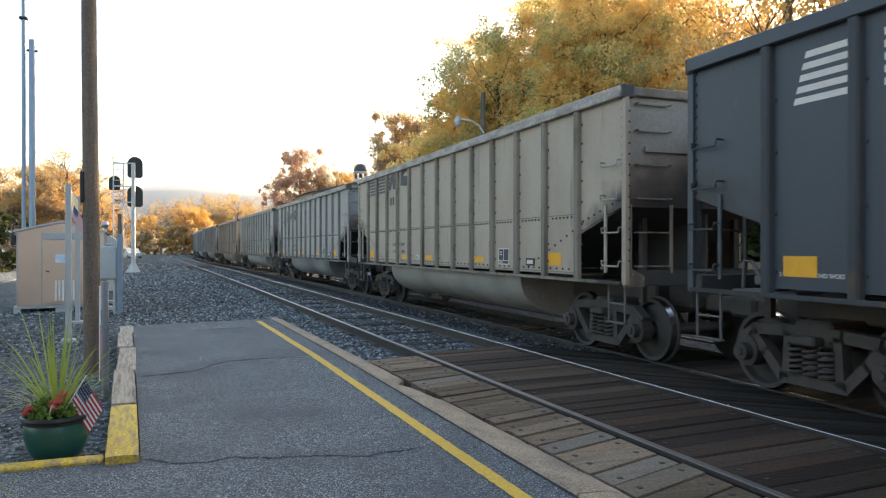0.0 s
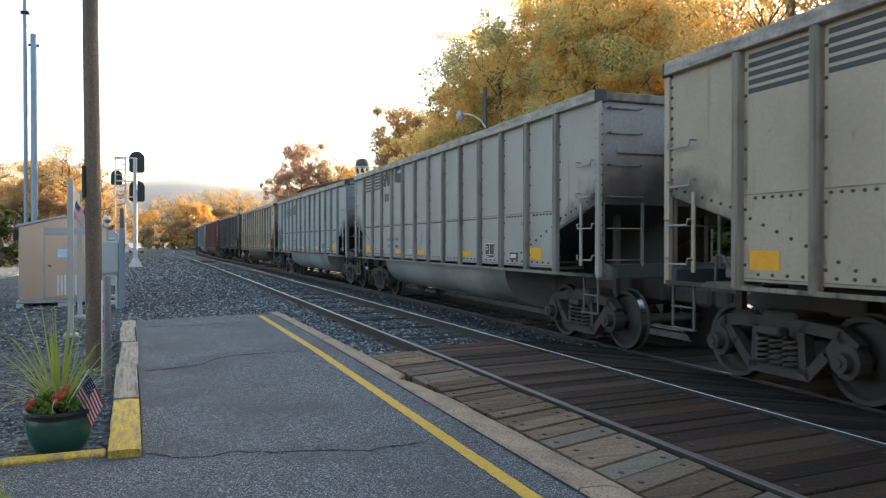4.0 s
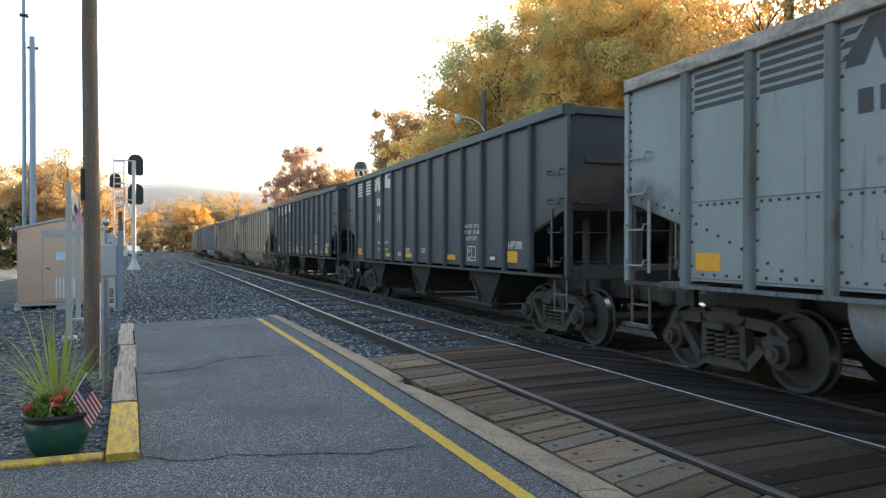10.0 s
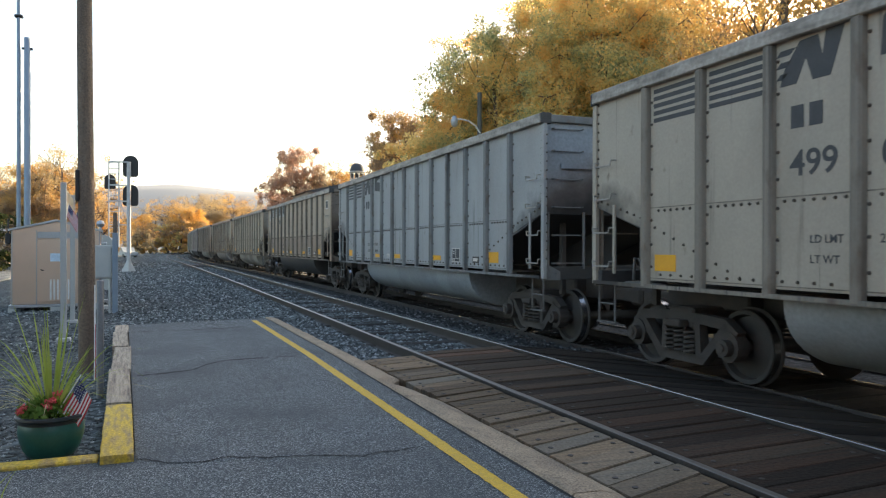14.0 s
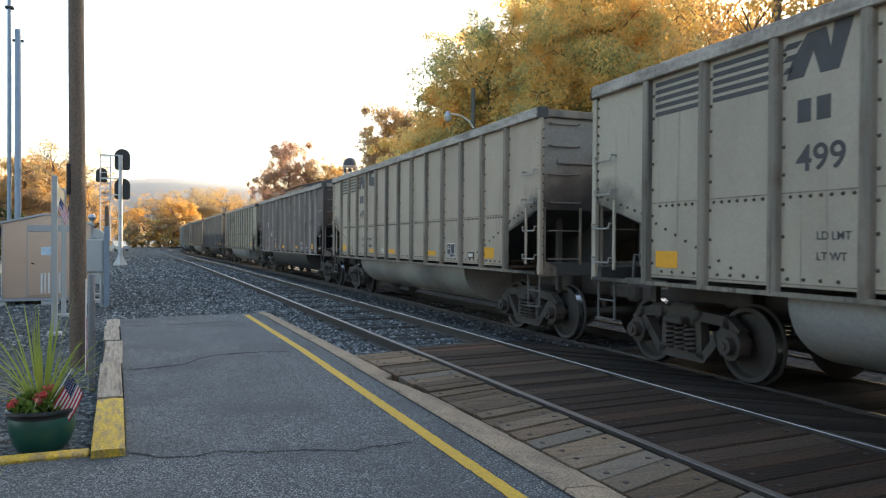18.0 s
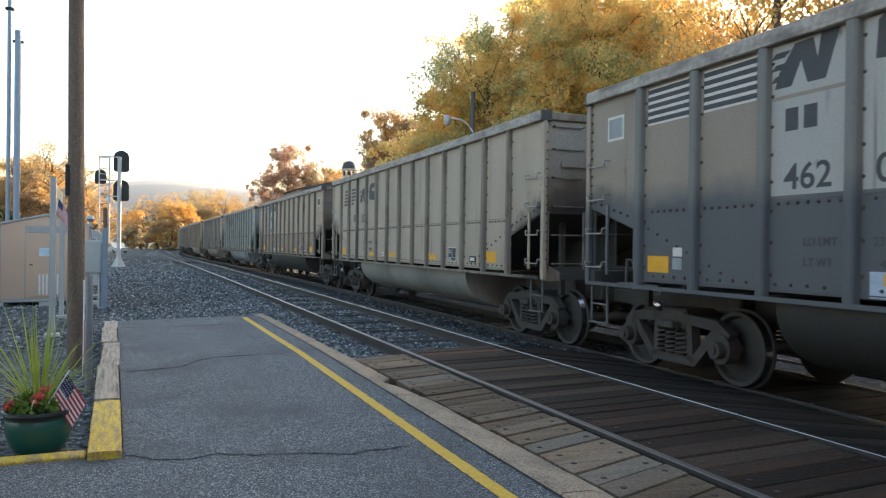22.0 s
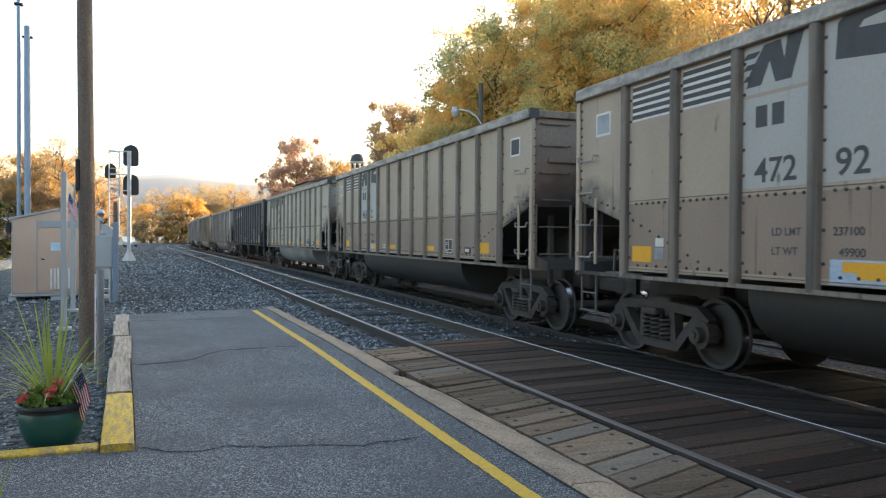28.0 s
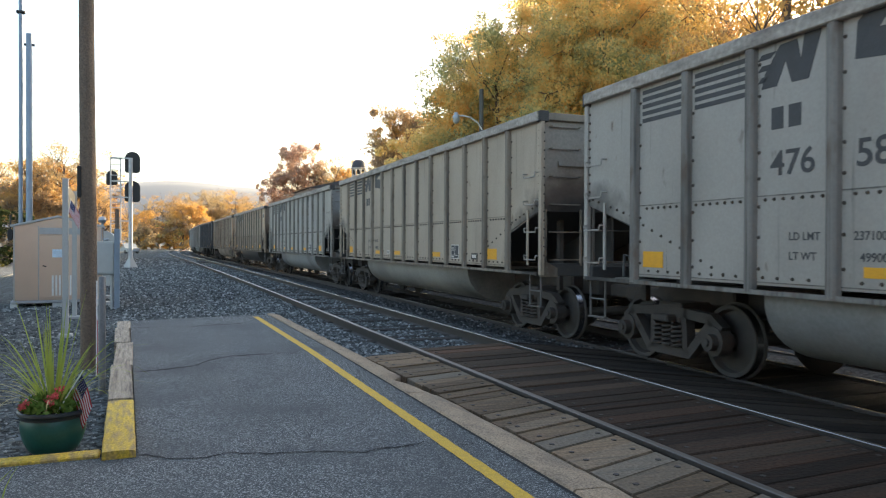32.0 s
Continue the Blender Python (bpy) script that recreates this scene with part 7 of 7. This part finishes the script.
case = thing("signal_case", "pale grey relay case on a steel leg", "cabinet", (-1.06, 19.33, -0.13))
part("box", Shape().box(-0.27, 0.20, -0.16, 0.16, 0.82, 1.62, 0.015), CABGREY, case)
part("case_door", Shape().box(-0.24, 0.17, -0.185, -0.164, 0.86, 1.58, 0.006), CABGREY, case)
part("leg", Shape().tube([(0.13, 0, -0.1), (0.13, 0, 0.83)], 0.04, 10), GALV, case)
part("cap", Shape().box(-0.06, 0.06, -0.05, 0.05, 1.622, 1.70, 0.02), GALV, case)
stub = thing("steel_column", "grey-blue square steel column with a brown top", "post", (-0.81, 19.12, -0.13))
part("column", Shape().box(-0.06, 0.06, -0.06, 0.06, -0.1, 1.92, 0.008), GREYBLUE, stub)
part("cap_block", Shape().box(-0.045, 0.045, -0.045, 0.045, 1.924, 2.40, 0.01), POLEWOOD, stub, "weathered brown upper end")
vent = thing("vent_stack", "small grey vent pipe with a round cap", "vent", (-1.69, 28.60, -0.15))
part("pipe", Shape().tube([(0, 0, -0.1), (0, 0, 2.3)], 0.05, 8), GALV, vent)
part("cowl", Shape().lathe([(0.0, 2.55), (0.1, 2.52), (0.14, 2.42), (0.1, 2.32), (0.05, 2.3)], 12), GALV, vent, smooth=True)
tank = thing("storage_tank", "dark grey rounded tank behind the relay case", "tank", (-1.66, 29.66, -0.15))
part("shell", Shape().prism([(0.42 * math.cos(a), 1.55 + 0.5 * math.sin(a)) for a in np.linspace(0, math.pi, 10)] + [(-0.42, -0.1), (0.42, -0.1)], 1, -0.5, 0.5), CABGREY, tank)


def signal():
    """Mast with a caged ladder and platform, and three dark signal heads with round-topped backings."""
    s = thing("railway_signal", "silver signal mast with ladder and three black heads", "signal", (-1.35, 50.50, -0.15))
    part("base", Shape().lathe([(0.42, -0.1), (0.42, 0.08), (0.16, 0.62), (0.12, 0.75)], 4), CABGREY, s, "tapered base")
    part("mast", Shape().tube([(0, 0, 0), (0, 0, 7.0)], 0.13, 12), LADDER, s, smooth=True)
    for x in (-1.16, -0.58):
        part("ladder_rail", Shape().tube([(x, 0.0, 1.6), (x, 0.0, 7.0)], 0.045, 6), LADDER, s)
    for i in range(16):
        part("rung", Shape().tube([(-1.16, 0.0, 1.8 + i * 0.34), (-0.58, 0.0, 1.8 + i * 0.34)], 0.028, 5), LADDER, s)
    for z in (3.0, 4.5, 5.5, 6.98):
        part("bracket", Shape().box(-1.18, 0.05, -0.04, 0.04, z - 0.04, z + 0.04).box(-1.18, 0.05, 0.09, 0.15, z - 0.03, z + 0.03), LADDER, s)
    for x, z, w, hh in ((0.10, 6.75, 0.46, 0.68), (0.10, 4.9, 0.46, 0.68), (-1.10, 5.72, 0.33, 0.46)):
        pts = [(w * math.cos(a), hh - w + w * math.sin(a)) for a in np.linspace(0, math.pi, 12)]
        pts += [(-w, -hh + 0.25 * w), (-0.75 * w, -hh), (0.75 * w, -hh), (w, -hh + 0.25 * w)]
        head = part("signal_head", Shape().prism([(x + a, z + b) for a, b in pts], 1, 0.155, 0.20), BLACK, s, "black backing plate with rounded top")
        part("housing", Shape().box(x - 0.18, x + 0.18, 0.2, 0.36, z - 0.42, z + 0.42, 0.04), BLACK, head)
        for k in (-0.28, 0.0, 0.28):
            part("hood", Shape().tube([(x, 0.2, z + k), (x, 0.55, z + k)], 0.11, 10), BLACK, head)


signal()


def pickup():
    car = thing("pickup_truck", "white pickup parked beside the line far off", "truck", pose(-3.66, 121.78, -0.3, 0, 0, 200))
    part("body", Shape().prism([(-2.6, 0.45), (2.6, 0.45), (2.6, 0.95), (1.4, 1.05), (0.8, 1.65), (-0.5, 1.68), (-0.7, 1.05), (-2.6, 1.05)], 0, -0.92, 0.92), CABGREY, car)
    part("windscreen", Shape().prism([(1.36, 1.08), (0.84, 1.58), (0.80, 1.60), (1.30, 1.09)], 0, -0.8, 0.8), BLACK, car)
    for x in (-0.85, 0.85):
        part("headlight", Shape().box(x - 0.12, x + 0.12, 2.58, 2.64, 0.72, 0.9), GALV, car)
        for y in (-1.7, 1.6):
            part("wheel", Shape().tube([(x - 0.1, y, 0.36), (x + 0.1, y, 0.36)], 0.36, 14), BLACK, car)
    part("bumper", Shape().box(-0.9, 0.9, 2.6, 2.72, 0.45, 0.66, 0.03), GALV, car)


pickup()
fence = thing("rail_fence", "dark wooden rail fence by the car park", "fence")
for i in range(9):
    x, y = -22 + i * 2.2, 66 + i * 0.4
    part("post", Shape().box(x - 0.08, x + 0.08, y - 0.08, y + 0.08, -0.4, 0.95), TIE, fence)
for z in (0.35, 0.8):
    part("rail", Shape().add([(-22, 65.9, z), (-4.4, 69.1, z), (-4.4, 69.1, z + 0.16), (-22, 65.9, z + 0.16), (-22, 66.0, z), (-4.4, 69.2, z), (-4.4, 69.2, z + 0.16), (-22, 66.0, z + 0.16)],
                             [(0, 1, 2, 3), (4, 5, 6, 7), (0, 1, 5, 4), (3, 2, 6, 7), (0, 3, 7, 4), (1, 2, 6, 5)]), WHITEPOST if z > 0.5 else TIE, fence)
lot = tagged(part("car_park", Shape().box(-40, -6.5, 32, 64, -0.6, -0.10), ASPHALT), "pale paved car park", "car park", kind="structure")

# ---- beyond the tracks ----
lamp = thing("street_lamp", "wooden pole with a curved lamp arm behind the train", "street lamp", (18.35, 40.06, 0.6))
part("pole", Shape().tube([(0, 0, -0.5), (0, 0, 10.2)], [0.17, 0.13], 12), material("old_pole", (0.10, 0.095, 0.085), 0.9, grain=0.2), lamp)
part("arm", Shape().tube([(0, -0.1, 7.75), (-0.3, -0.12, 8.15), (-0.8, -0.18, 8.42), (-1.3, -0.22, 8.48), (-1.62, -0.25, 8.46)], 0.05, 8), WHITE, lamp, smooth=True)
part("lamp_head", Shape().lathe([(0.0, 8.66), (0.10, 8.64), (0.15, 8.51), (0.22, 8.38), (0.22, 8.32)], 16, -1.75, -0.26), GALV, lamp, smooth=True)
part("lamp_bowl", Shape().lathe([(0.21, 8.318), (0.18, 8.08), (0.08, 7.98), (0.0, 7.97)], 16, -1.75, -0.26), WHITEPOST, lamp, "pale lamp bowl", smooth=True)

cupola = thing("cupola_building", "pale brick building with a white dark-domed cupola", "building", (25.61, 95.23, 0.0))
part("wall", Shape().box(-7, 7, -2.0, 9, -1, 8.6), material("pale_brick", (0.30, 0.24, 0.2), 0.9, scale=3), cupola)
part("roof", Shape().prism([(-7.4, 8.6), (7.4, 8.6), (0, 10.4)], 1, -2.3, 9.3), material("roof_slate", (0.08, 0.08, 0.085), 0.8), cupola)
tower = part("tower", Shape().tube([(0, 0, 8.8), (0, 0, 10.6)], 0.95, 8), WHITEPOST, cupola, "white lantern")
for i in range(8):
    a = (i + 0.5) * math.pi / 4
    part("opening", Shape().box(-0.16, 0.16, -0.03, 0.03, 10.75, 11.35), BLACK, tower, at=pose(0.86 * math.cos(a), 0.86 * math.sin(a), 0, 0, 0, math.degrees(a) + 90))
    part("pillar", Shape().box(-0.06, 0.06, -0.06, 0.06, 10.6, 11.5), WHITEPOST, tower, at=pose(0.9 * math.cos(a + 0.39), 0.9 * math.sin(a + 0.39), 0))
part("cornice", Shape().tube([(0, 0, 11.5), (0, 0, 11.64)], 1.15, 16), WHITEPOST, cupola)
part("dome", Shape().lathe([(1.02, 11.64), (0.98, 12.0), (0.80, 12.4), (0.5, 12.68), (0.0, 12.8)], 20), material("dome_dark", (0.05, 0.05, 0.055), 0.6), cupola, "dark round dome", smooth=True)


motions()
